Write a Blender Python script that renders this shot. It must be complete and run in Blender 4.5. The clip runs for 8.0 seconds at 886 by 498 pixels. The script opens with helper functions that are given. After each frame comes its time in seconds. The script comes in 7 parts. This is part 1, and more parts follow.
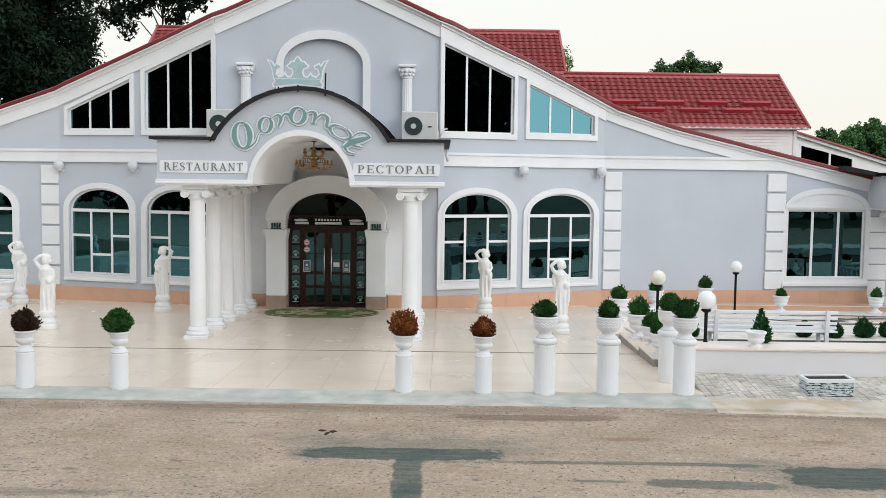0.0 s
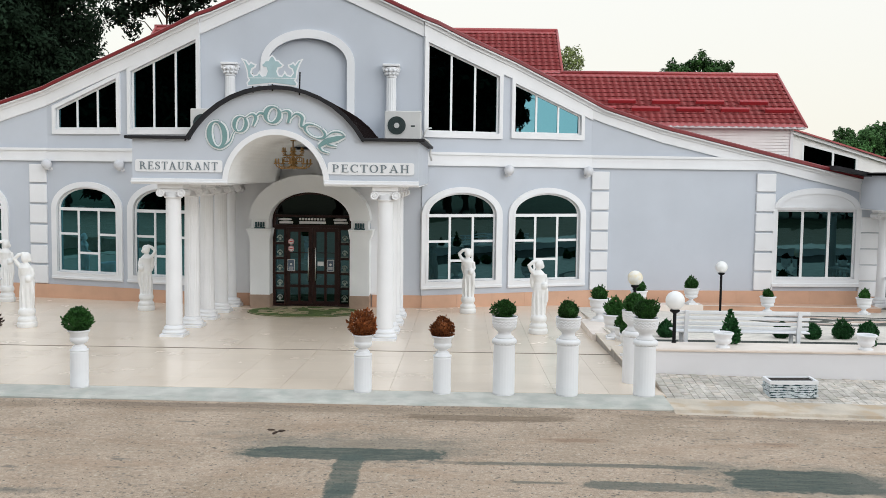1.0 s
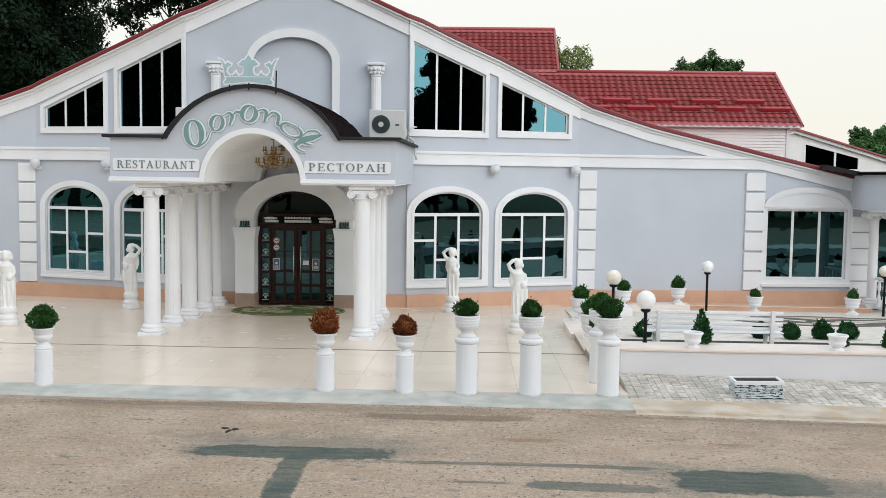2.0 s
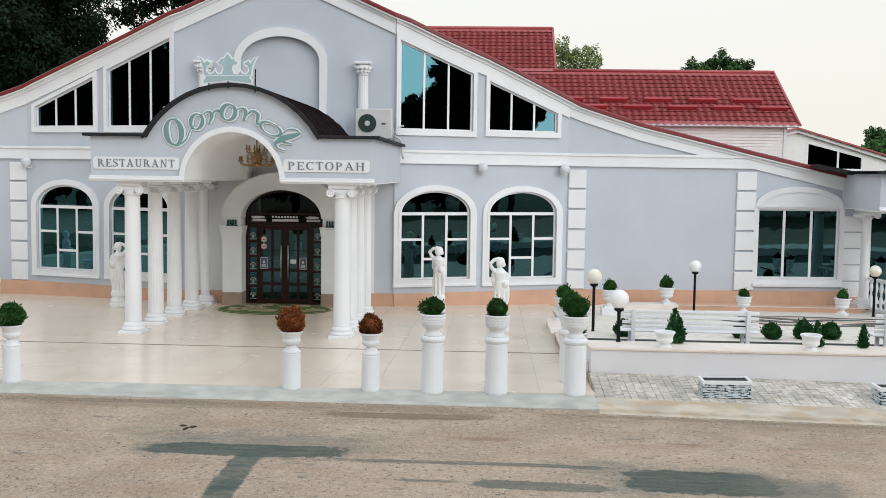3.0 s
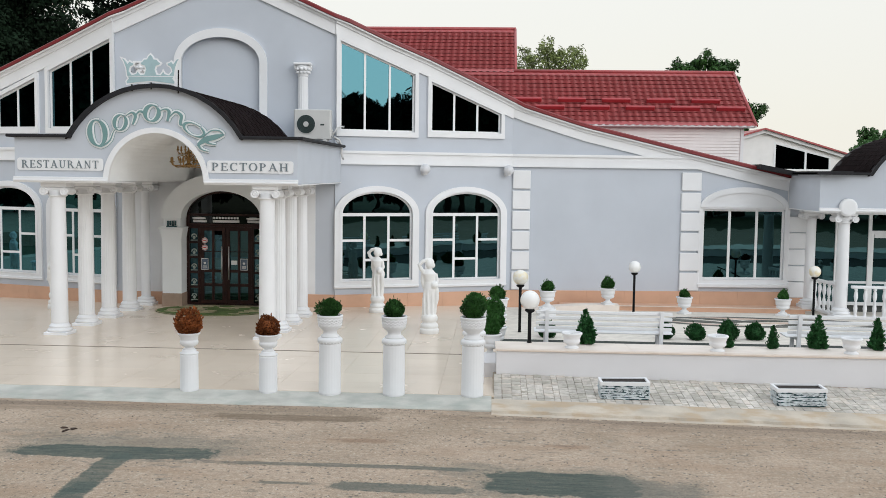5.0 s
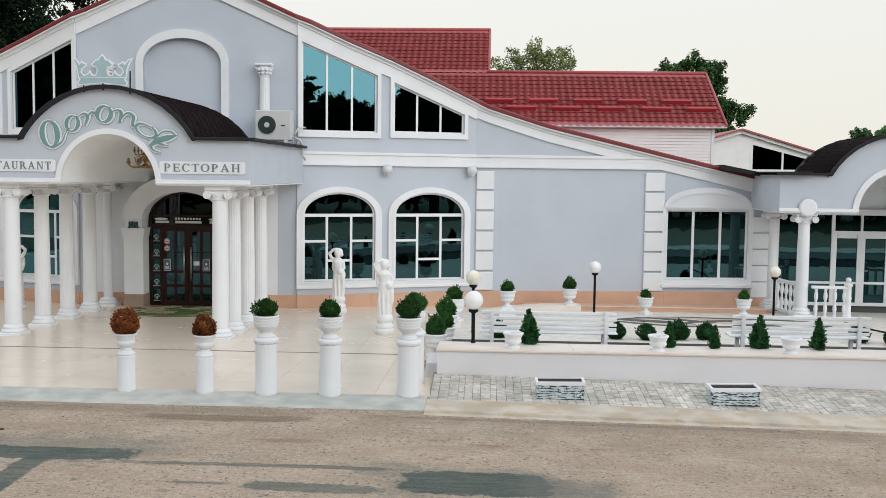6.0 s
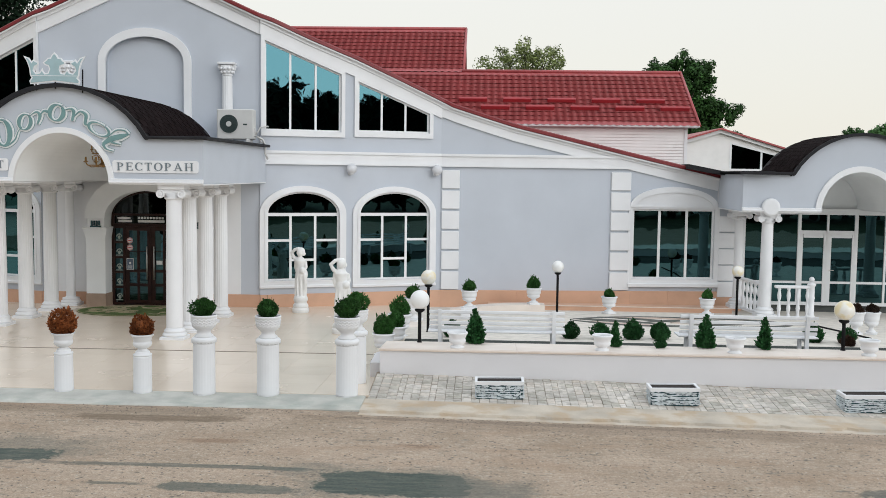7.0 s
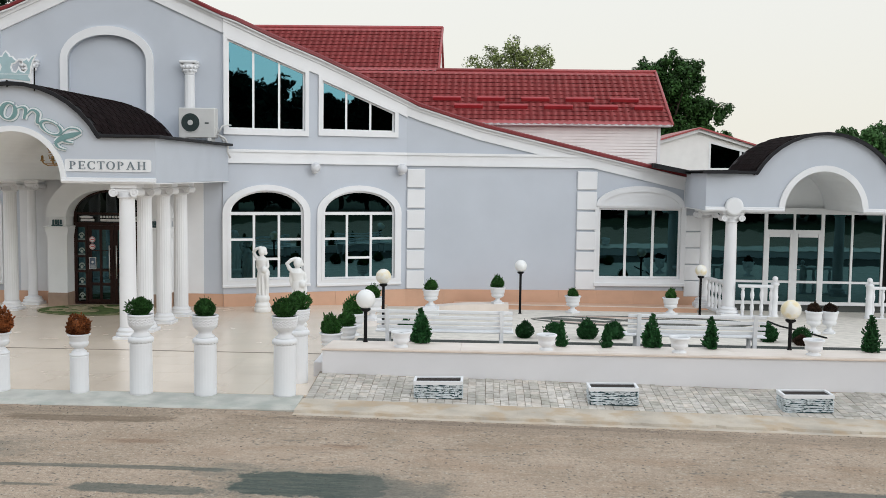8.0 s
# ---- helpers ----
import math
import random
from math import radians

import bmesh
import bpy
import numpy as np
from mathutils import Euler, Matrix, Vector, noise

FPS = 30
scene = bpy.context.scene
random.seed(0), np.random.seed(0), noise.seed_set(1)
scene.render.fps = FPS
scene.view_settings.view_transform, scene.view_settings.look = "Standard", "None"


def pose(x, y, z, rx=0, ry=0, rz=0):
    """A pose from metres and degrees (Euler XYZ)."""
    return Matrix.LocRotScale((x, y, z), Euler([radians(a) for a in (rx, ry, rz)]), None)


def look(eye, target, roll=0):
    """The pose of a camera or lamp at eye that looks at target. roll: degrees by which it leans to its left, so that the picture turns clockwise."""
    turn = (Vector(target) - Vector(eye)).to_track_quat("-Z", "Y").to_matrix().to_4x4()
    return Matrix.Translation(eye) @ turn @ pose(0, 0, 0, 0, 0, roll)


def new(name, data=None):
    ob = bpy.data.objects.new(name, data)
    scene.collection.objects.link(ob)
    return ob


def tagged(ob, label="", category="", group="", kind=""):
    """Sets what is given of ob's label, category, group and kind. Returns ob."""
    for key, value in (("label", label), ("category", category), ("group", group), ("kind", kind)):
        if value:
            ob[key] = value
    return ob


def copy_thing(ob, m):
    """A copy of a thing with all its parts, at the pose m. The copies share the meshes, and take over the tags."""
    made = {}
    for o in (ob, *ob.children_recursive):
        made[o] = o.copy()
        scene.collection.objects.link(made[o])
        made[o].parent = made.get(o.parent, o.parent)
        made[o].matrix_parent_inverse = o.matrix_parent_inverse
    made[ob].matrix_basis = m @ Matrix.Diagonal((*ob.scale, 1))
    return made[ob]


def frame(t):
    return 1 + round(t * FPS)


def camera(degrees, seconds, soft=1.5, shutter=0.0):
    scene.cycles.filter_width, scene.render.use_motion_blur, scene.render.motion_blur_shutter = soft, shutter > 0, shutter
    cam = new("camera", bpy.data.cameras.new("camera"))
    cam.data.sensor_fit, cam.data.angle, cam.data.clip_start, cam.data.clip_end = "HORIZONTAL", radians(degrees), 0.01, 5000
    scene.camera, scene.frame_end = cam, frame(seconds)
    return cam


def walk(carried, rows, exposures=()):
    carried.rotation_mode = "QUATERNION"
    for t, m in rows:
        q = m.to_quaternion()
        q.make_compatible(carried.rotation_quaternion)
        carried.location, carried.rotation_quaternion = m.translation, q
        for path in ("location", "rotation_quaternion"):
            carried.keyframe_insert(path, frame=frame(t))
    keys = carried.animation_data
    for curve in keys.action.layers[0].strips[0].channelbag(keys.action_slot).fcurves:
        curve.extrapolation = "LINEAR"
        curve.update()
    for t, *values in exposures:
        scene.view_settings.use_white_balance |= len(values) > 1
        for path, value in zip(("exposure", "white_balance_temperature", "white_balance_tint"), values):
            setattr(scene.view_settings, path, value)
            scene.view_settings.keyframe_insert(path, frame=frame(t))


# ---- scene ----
cam = camera(48.3, 8.0, soft=0.85)
METRES, EYE, TILT, LEAN, TURN = 7.07, 3.75, 0.0, 0.0, 0.0
ROWS = [
    (0.0, 0.0, 0.0, 0.0, 0.05, -4.37, -0.7),
    (0.5, 0.0705, 0.0037, 0.0006, 0.55, -4.39, -0.74),
    (1.0, 0.1347, 0.0083, 0.0011, 1.09, -4.41, -0.76),
    (1.5, 0.1961, 0.0135, 0.0008, 1.5, -4.43, -0.78),
    (3.0, 0.3667, 0.0289, -0.0034, 2.87, -4.44, -0.8),
    (3.5, 0.4212, 0.0342, -0.0045, 3.01, -4.44, -0.83),
    (4.0, 0.4743, 0.0404, -0.0045, 2.96, -4.45, -0.81),
    (4.5, 0.532, 0.0458, -0.0023, 2.88, -4.43, -0.78),
    (6.0, 0.7343, 0.0459, 0.0013, 2.58, -4.35, -0.71),
    (6.5, 0.8007, 0.0521, 0.0014, 2.47, -4.36, -0.72),
    (7.0, 0.865, 0.0593, 0.0019, 2.38, -4.38, -0.74),
    (7.5, 0.9322, 0.0675, 0.0027, 2.27, -4.4, -0.75),
    (8.0, 0.9961, 0.075, 0.0024, 2.19, -4.42, -0.77),
]
walk(cam, [(t, pose(0, 0, EYE, TILT, LEAN, TURN) @ pose(METRES * x, METRES * y, METRES * z, 90 + pitch, roll, yaw)) for t, x, y, z, yaw, pitch, roll in ROWS],
     exposures=((0.0, -0.13), (4.0, -0.20), (8.0, -0.28)))

# ---- light: a bright veiled sky and a wide, weak sun ----
SUN_EL, SUN_AZ = 15, 140        # degrees; azimuth from north (y), clockwise
world = bpy.data.worlds.new("sky")
scene.world = world
world.use_nodes = True
wn, wl = world.node_tree.nodes, world.node_tree.links
sky = wn.new("ShaderNodeTexSky")
sky.sky_type, sky.sun_disc = "NISHITA", False
sky.sun_elevation, sky.sun_rotation = radians(SUN_EL), radians(SUN_AZ)
sky.air_density, sky.dust_density, sky.ozone_density = 1.0, 1.2, 1.0
# cloud veil: warm white low down, cooler and brighter overhead
geo_w, sep_w, ramp_w = wn.new("ShaderNodeTexCoord"), wn.new("ShaderNodeSeparateXYZ"), wn.new("ShaderNodeMapRange")
wl.new(geo_w.outputs["Generated"], sep_w.inputs[0])
wl.new(sep_w.outputs[2], ramp_w.inputs[0])
ramp_w.inputs[1].default_value, ramp_w.inputs[2].default_value = 0.05, 0.75
cloud = wn.new("ShaderNodeMix")
cloud.data_type = "RGBA"
cloud.inputs[6].default_value, cloud.inputs[7].default_value = (11.3, 11.05, 10.1, 1), (13.2, 14.2, 15.2, 1)
wl.new(ramp_w.outputs[0], cloud.inputs[0])
veil = wn.new("ShaderNodeMix")
veil.data_type = "RGBA"
veil.inputs[0].default_value = 0.88
wl.new(sky.outputs[0], veil.inputs[6])
wl.new(cloud.outputs[2], veil.inputs[7])
bg = wn["Background"]
bg.inputs[1].default_value = 0.1
wl.new(veil.outputs[2], bg.inputs[0])

sun = new("sun", bpy.data.lights.new("sun", "SUN"))
sun.data.energy, sun.data.angle, sun.data.color = 1.62, radians(45), (0.95, 0.97, 1.0)
a, e = radians(SUN_AZ), radians(SUN_EL)
sun.matrix_world = look((0, 0, 0), (-math.sin(a) * math.cos(e), -math.cos(a) * math.cos(e), -math.sin(e)))


# ---- materials ----
def mat(name, col, rough=0.6, metal=0.0, var=0.08, scale=3.0, bump=0.0, bscale=60.0, col2=None, each=0.0, spec=0.5, stain=None):
    """A surface with broad and fine variation; each: how much the pieces differ; stain: colour of soft marks."""
    m = bpy.data.materials.new(name)
    m.use_nodes = True
    n, l = m.node_tree.nodes, m.node_tree.links
    p = n["Principled BSDF"]
    p.inputs["Roughness"].default_value, p.inputs["Metallic"].default_value = rough, metal
    p.inputs["Specular IOR Level"].default_value = spec
    tc = n.new("ShaderNodeTexCoord")
    big, fine = n.new("ShaderNodeTexNoise"), n.new("ShaderNodeTexNoise")
    big.inputs["Scale"].default_value, fine.inputs["Scale"].default_value = scale, bscale
    big.inputs["Detail"].default_value, fine.inputs["Detail"].default_value = 5, 3
    geo = n.new("ShaderNodeNewGeometry")
    l.new(geo.outputs["Position"], big.inputs["Vector"])
    l.new(geo.outputs["Position"], fine.inputs["Vector"])
    mix = n.new("ShaderNodeMix")
    mix.data_type = "RGBA"
    c2 = col2 or tuple(c * (1 - 2.2 * var) for c in col)
    mix.inputs[6].default_value, mix.inputs[7].default_value = (*col, 1), (*c2, 1)
    ramp = n.new("ShaderNodeMapRange")
    ramp.inputs[1].default_value, ramp.inputs[2].default_value = 0.38, 0.72
    l.new(big.outputs["Fac"], ramp.inputs[0])
    l.new(ramp.outputs[0], mix.inputs[0])
    hsv = n.new("ShaderNodeHueSaturation")
    val = n.new("ShaderNodeMath")
    val.operation = "MULTIPLY_ADD"
    val.inputs[1].default_value, val.inputs[2].default_value = var * 1.6, 1 - var * 0.8
    l.new(fine.outputs["Fac"], val.inputs[0])
    last = val.outputs[0]
    if each:
        info = n.new("ShaderNodeObjectInfo")
        add = n.new("ShaderNodeMath")
        add.operation = "MULTIPLY_ADD"
        add.inputs[1].default_value, add.inputs[2].default_value = 2 * each, -each
        l.new(info.outputs["Random"], add.inputs[0])
        both = n.new("ShaderNodeMath")
        l.new(add.outputs[0], both.inputs[0])
        l.new(last, both.inputs[1])
        isl = n.new("ShaderNodeMath")
        isl.operation = "MULTIPLY_ADD"
        isl.inputs[1].default_value = 2 * each
        l.new(geo.outputs["Random Per Island"], isl.inputs[0])
        l.new(both.outputs[0], isl.inputs[2])
        less = n.new("ShaderNodeMath")
        less.operation = "SUBTRACT"
        less.inputs[1].default_value = each
        l.new(isl.outputs[0], less.inputs[0])
        last = less.outputs[0]
    l.new(last, hsv.inputs["Value"])
    l.new(mix.outputs[2], hsv.inputs["Color"])
    out = hsv.outputs[0]
    if stain:
        tone, tscale, low, high, amount = stain
        sn, sr, sm = n.new("ShaderNodeTexNoise"), n.new("ShaderNodeMapRange"), n.new("ShaderNodeMix")
        sn.inputs["Scale"].default_value, sn.inputs["Detail"].default_value = tscale, 6
        l.new(geo.outputs["Position"], sn.inputs["Vector"])
        sr.inputs[1].default_value, sr.inputs[2].default_value, sr.inputs[4].default_value = low, high, amount
        l.new(sn.outputs["Fac"], sr.inputs[0])
        sm.data_type = "RGBA"
        sm.inputs[7].default_value = (*tone, 1)
        l.new(sr.outputs[0], sm.inputs[0])
        l.new(out, sm.inputs[6])
        out = sm.outputs[2]
    l.new(out, p.inputs["Base Color"])
    rr = n.new("ShaderNodeMath")
    rr.operation = "MULTIPLY_ADD"
    rr.inputs[1].default_value, rr.inputs[2].default_value = 0.16, max(rough - 0.08, 0.02)
    l.new(big.outputs["Fac"], rr.inputs[0])
    l.new(rr.outputs[0], p.inputs["Roughness"])
    if bump:
        b = n.new("ShaderNodeBump")
        b.inputs["Strength"].default_value, b.inputs["Distance"].default_value = bump, 0.01
        l.new(fine.outputs["Fac"], b.inputs["Height"])
        l.new(b.outputs[0], p.inputs["Normal"])
    return m


def glass(name, tint, mirror=0.3, through_tint=(0.05, 0.085, 0.085)):
    """Tinted, film-coated pane: part mirror, part dark see-through."""
    m = bpy.data.materials.new(name)
    m.use_nodes = True
    n, l = m.node_tree.nodes, m.node_tree.links
    n.remove(n["Principled BSDF"])
    gl, tr, mx = n.new("ShaderNodeBsdfGlossy"), n.new("ShaderNodeBsdfTransparent"), n.new("ShaderNodeMixShader")
    gl.inputs["Color"].default_value, gl.inputs["Roughness"].default_value = (*tint, 1), 0.012
    tr.inputs["Color"].default_value = (*through_tint, 1)
    ns, bp, geo = n.new("ShaderNodeTexNoise"), n.new("ShaderNodeBump"), n.new("ShaderNodeNewGeometry")
    ns.inputs["Scale"].default_value = 1.3
    l.new(geo.outputs["Position"], ns.inputs["Vector"])
    bp.inputs["Strength"].default_value, bp.inputs["Distance"].default_value = 0.25, 0.007
    l.new(ns.outputs["Fac"], bp.inputs["Height"])
    l.new(bp.outputs[0], gl.inputs["Normal"])
    mx.inputs[0].default_value = mirror
    l.new(tr.outputs[0], mx.inputs[1])
    l.new(gl.outputs[0], mx.inputs[2])
    l.new(mx.outputs[0], n["Material Output"].inputs[0])
    return m


WALL = mat("pale_grey_render", (0.545, 0.582, 0.641), 0.85, var=0.03, scale=0.7, bump=0.25, bscale=90, spec=0.25)
WHITE = mat("white_paint", (0.80, 0.808, 0.825), 0.6, var=0.03, scale=1.2, bump=0.12, bscale=70, spec=0.35)
WALLWHITE = mat("greyed_white_render", (0.745, 0.732, 0.742), 0.8, var=0.02, scale=0.8, bump=0.08, bscale=60, spec=0.25, stain=((0.68, 0.66, 0.66), 0.9, 0.55, 0.8, 0.5))
PVC = mat("white_plastic", (0.82, 0.83, 0.84), 0.35, var=0.02, scale=2)
CREAM = mat("cream_render", (0.855, 0.875, 0.885), 0.8, var=0.03, scale=1, bump=0.2, bscale=80, spec=0.3)
STATUE = mat("white_statue_paint", (0.82, 0.82, 0.81), 0.55, var=0.04, scale=5, bump=0.3, bscale=120)
PLINTH = mat("peach_tile", (0.64, 0.385, 0.26), 0.45, var=0.05, scale=2.0, bump=0.1, bscale=120, each=0.02)
# pier feet: brown tile tone, darkened to carry the porch's shade
PIERFOOT = mat("shaded_brown_tile", (0.40, 0.29, 0.22), 0.5, var=0.1, scale=3.0, bump=0.1, bscale=80)
MARBLE = mat("beige_floor_tile", (0.80, 0.685, 0.565), 0.25, var=0.05, scale=0.9, bump=0.04, bscale=40, each=0.02,
             stain=((0.62, 0.505, 0.40), 0.8, 0.52, 0.8, 0.45), spec=0.5)
COPING = mat("pale_polished_coping", (0.82, 0.735, 0.665), 0.5, var=0.05, scale=1.5, bump=0.03, bscale=40, each=0.02, stain=((0.68, 0.57, 0.48), 1.6, 0.5, 0.75, 0.45))
NOSING = mat("tan_coping_edge", (0.76, 0.64, 0.55), 0.45, var=0.06, scale=2, bump=0.05, bscale=40, each=0.02, stain=((0.58, 0.45, 0.36), 2.5, 0.52, 0.7, 0.5))
STEPGREY = mat("grey_step_face", (0.34, 0.31, 0.28), 0.8, var=0.12, scale=4)
SAND = mat("dirty_joint_sand", (0.36, 0.30, 0.235), 0.95, var=0.2, scale=6)
DRAIN = mat("drain_slot", (0.22, 0.185, 0.15), 0.9, var=0.1, scale=4)
GROUT = mat("grout", (0.68, 0.57, 0.46), 0.9, var=0.1, scale=4)
KERB = mat("kerb_concrete", (0.545, 0.54, 0.495), 0.75, var=0.12, scale=2.2, bump=0.4, bscale=50, stain=((0.34, 0.37, 0.335), 2.3, 0.46, 0.64, 0.6))
KERB2 = mat("sandy_kerb_concrete", (0.585, 0.515, 0.425), 0.8, var=0.14, scale=1.6, bump=0.5, bscale=50, stain=((0.46, 0.335, 0.21), 2.6, 0.48, 0.62, 0.65))
PAVER = mat("concrete_paver", (0.655, 0.61, 0.555), 0.8, var=0.16, scale=2.0, bump=0.6, bscale=50, each=0.06, stain=((0.37, 0.345, 0.305), 9.0, 0.50, 0.60, 0.62))
ROOF = mat("red_metal_tile", (0.41, 0.08, 0.083), 0.42, var=0.10, scale=1.5, spec=0.55, stain=((0.30, 0.065, 0.065), 1.1, 0.5, 0.75, 0.5))
REDTRIM = mat("red_metal_trim", (0.20, 0.015, 0.018), 0.45, var=0.08, scale=1.5)
REDBAR = mat("bright_red_metal", (0.37, 0.028, 0.036), 0.4, var=0.06, scale=1.5)
SHINGLE = mat("dark_brown_shingle", (0.014, 0.0085, 0.009), 0.95, var=0.25, scale=6, bump=0.8, bscale=160, each=0.16, spec=0.06)
BITUMEN = mat("dark_grey_flashing", (0.016, 0.016, 0.019), 0.7, var=0.15, scale=5, spec=0.3)
SIDING = mat("white_siding", (0.84, 0.82, 0.81), 0.5, var=0.03, scale=2)
TEAL = mat("teal_sign_paint", (0.17, 0.305, 0.305), 0.5, var=0.05, scale=5)
PALETEAL = mat("pale_teal_sign_paint", (0.36, 0.50, 0.535), 0.5, var=0.05, scale=5)
SIGNTEXT = mat("grey_blue_letter", (0.17, 0.21, 0.235), 0.5, var=0.05)
WOOD = mat("dark_red_brown_wood", (0.030, 0.011, 0.0085), 0.45, var=0.2, scale=6, bump=0.3, bscale=60, spec=0.25)
STEEL = mat("brushed_steel", (0.72, 0.71, 0.69), 0.4, 0.85, var=0.05)
BLACK = mat("black_metal", (0.006, 0.006, 0.007), 0.7, var=0.1, spec=0.2)
BRASS = mat("antique_brass", (0.42, 0.25, 0.09), 0.45, 0.3, var=0.2, scale=30)
GRILLE = mat("dark_green_grille", (0.028, 0.05, 0.05), 0.5, var=0.1)
ACBODY = mat("off_white_enamel", (0.62, 0.62, 0.61), 0.4, var=0.04)
SOIL = mat("dark_soil", (0.03, 0.022, 0.018), 0.95, var=0.3, scale=30, bump=1, bscale=90)
BED = mat("dark_bed_gravel", (0.045, 0.056, 0.05), 0.95, var=0.3, scale=12, bump=1, bscale=80)
LEAF = mat("thuja_green", (0.042, 0.135, 0.030), 0.65, var=0.25, scale=9, each=0.3, spec=0.2)
LEAFD = mat("deep_green_conifer", (0.024, 0.098, 0.030), 0.65, var=0.25, scale=9, each=0.3, spec=0.2)
RUST = mat("rust_brown_foliage", (0.30, 0.095, 0.030), 0.75, var=0.25, scale=9, each=0.45, spec=0.2)
UMBER = mat("dark_brown_foliage", (0.05, 0.026, 0.015), 0.7, var=0.25, scale=9, each=0.3, spec=0.3)
TREE = mat("tree_foliage", (0.040, 0.105, 0.024), 0.65, var=0.3, scale=0.6, each=0.42, spec=0.2)
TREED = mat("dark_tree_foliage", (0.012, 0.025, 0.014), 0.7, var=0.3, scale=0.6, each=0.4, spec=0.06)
TREEY = mat("yellow_green_foliage", (0.27, 0.33, 0.11), 0.6, var=0.3, scale=0.6, each=0.35, spec=0.3)
HILL = mat("hill_foliage", (0.08, 0.185, 0.06), 0.7, var=0.3, scale=0.2, each=0.3, spec=0.2)
BARK = mat("bark", (0.07, 0.05, 0.037), 0.9, var=0.3, scale=5, bump=1, bscale=30)
GRASS = mat("grass_ground", (0.075, 0.09, 0.04), 0.95, var=0.25, scale=0.4, bump=0.8, bscale=20)
# the rooms' lack of light is put into this dark plaster tone
INSIDE = mat("darkened_interior_plaster", (0.10, 0.11, 0.105), 0.9, var=0.15, scale=0.8)
CURTAIN = mat("teal_curtain", (0.10, 0.17, 0.16), 0.9, var=0.15, scale=2)
GLOBE = mat("opal_globe", (0.86, 0.86, 0.85), 0.3, var=0.02, spec=0.6)
# greyer, bluer copy of GLOBE: the wall globes' shade is in the colour
GLOBEW = mat("shaded_opal_globe", (0.66, 0.67, 0.70), 0.5, var=0.06, scale=6, spec=0.4)
GLOBEY = mat("yellowed_opal_globe", (0.86, 0.84, 0.78), 0.35, var=0.03, scale=6, spec=0.6, stain=((0.80, 0.66, 0.34), 5.0, 0.46, 0.62, 0.75))
PANE = glass("tinted_pane", (0.42, 0.93, 1.0), 0.105, (0.007, 0.015, 0.015))
PANEUP = glass("coated_pane", (0.34, 0.84, 1.0), 0.115, (0.005, 0.009, 0.009))
PANEBLUE = glass("blue_coated_pane", (0.30, 0.85, 1.0), 0.22, (0.006, 0.012, 0.012))
PANE2 = glass("clear_pane", (0.42, 0.88, 1.0), 0.10, (0.012, 0.018, 0.018))
DARKPANE = glass("smoked_pane", (0.8, 0.9, 0.9), 0.045, (0.03, 0.03, 0.03))
RUG = mat("green_mat", (0.095, 0.155, 0.035), 0.95, var=0.25, scale=3, bump=0.8, bscale=120)
RUG2 = mat("tan_mat_pattern", (0.44, 0.38, 0.24), 0.95, var=0.2, scale=3, bump=0.8, bscale=120)
STONEW = mat("white_split_stone", (0.68, 0.74, 0.765), 0.85, var=0.15, scale=12, bump=0.8, bscale=60)
STONEG = mat("grey_green_joint", (0.045, 0.095, 0.105), 0.9, var=0.2, scale=12)
MOSW = mat("white_mosaic", (0.74, 0.69, 0.62), 0.7, var=0.1, scale=5, bump=0.5, bscale=70)
MOSP = mat("rosy_mosaic", (0.60, 0.47, 0.40), 0.7, var=0.1, scale=5, bump=0.5, bscale=70)
MOSD = mat("grey_brown_mosaic", (0.115, 0.12, 0.105), 0.8, var=0.2, scale=5, bump=0.5, bscale=70)
ETCH = mat("etched_glass_mark", (0.36, 0.42, 0.38), 0.6, var=0.1, scale=20)
NOTICE = mat("notice_print", (0.10, 0.14, 0.20), 0.5, var=0.1)
PAPER = mat("paper", (0.75, 0.75, 0.74), 0.7, var=0.04)
REDP = mat("red_print", (0.55, 0.04, 0.05), 0.5, var=0.05)


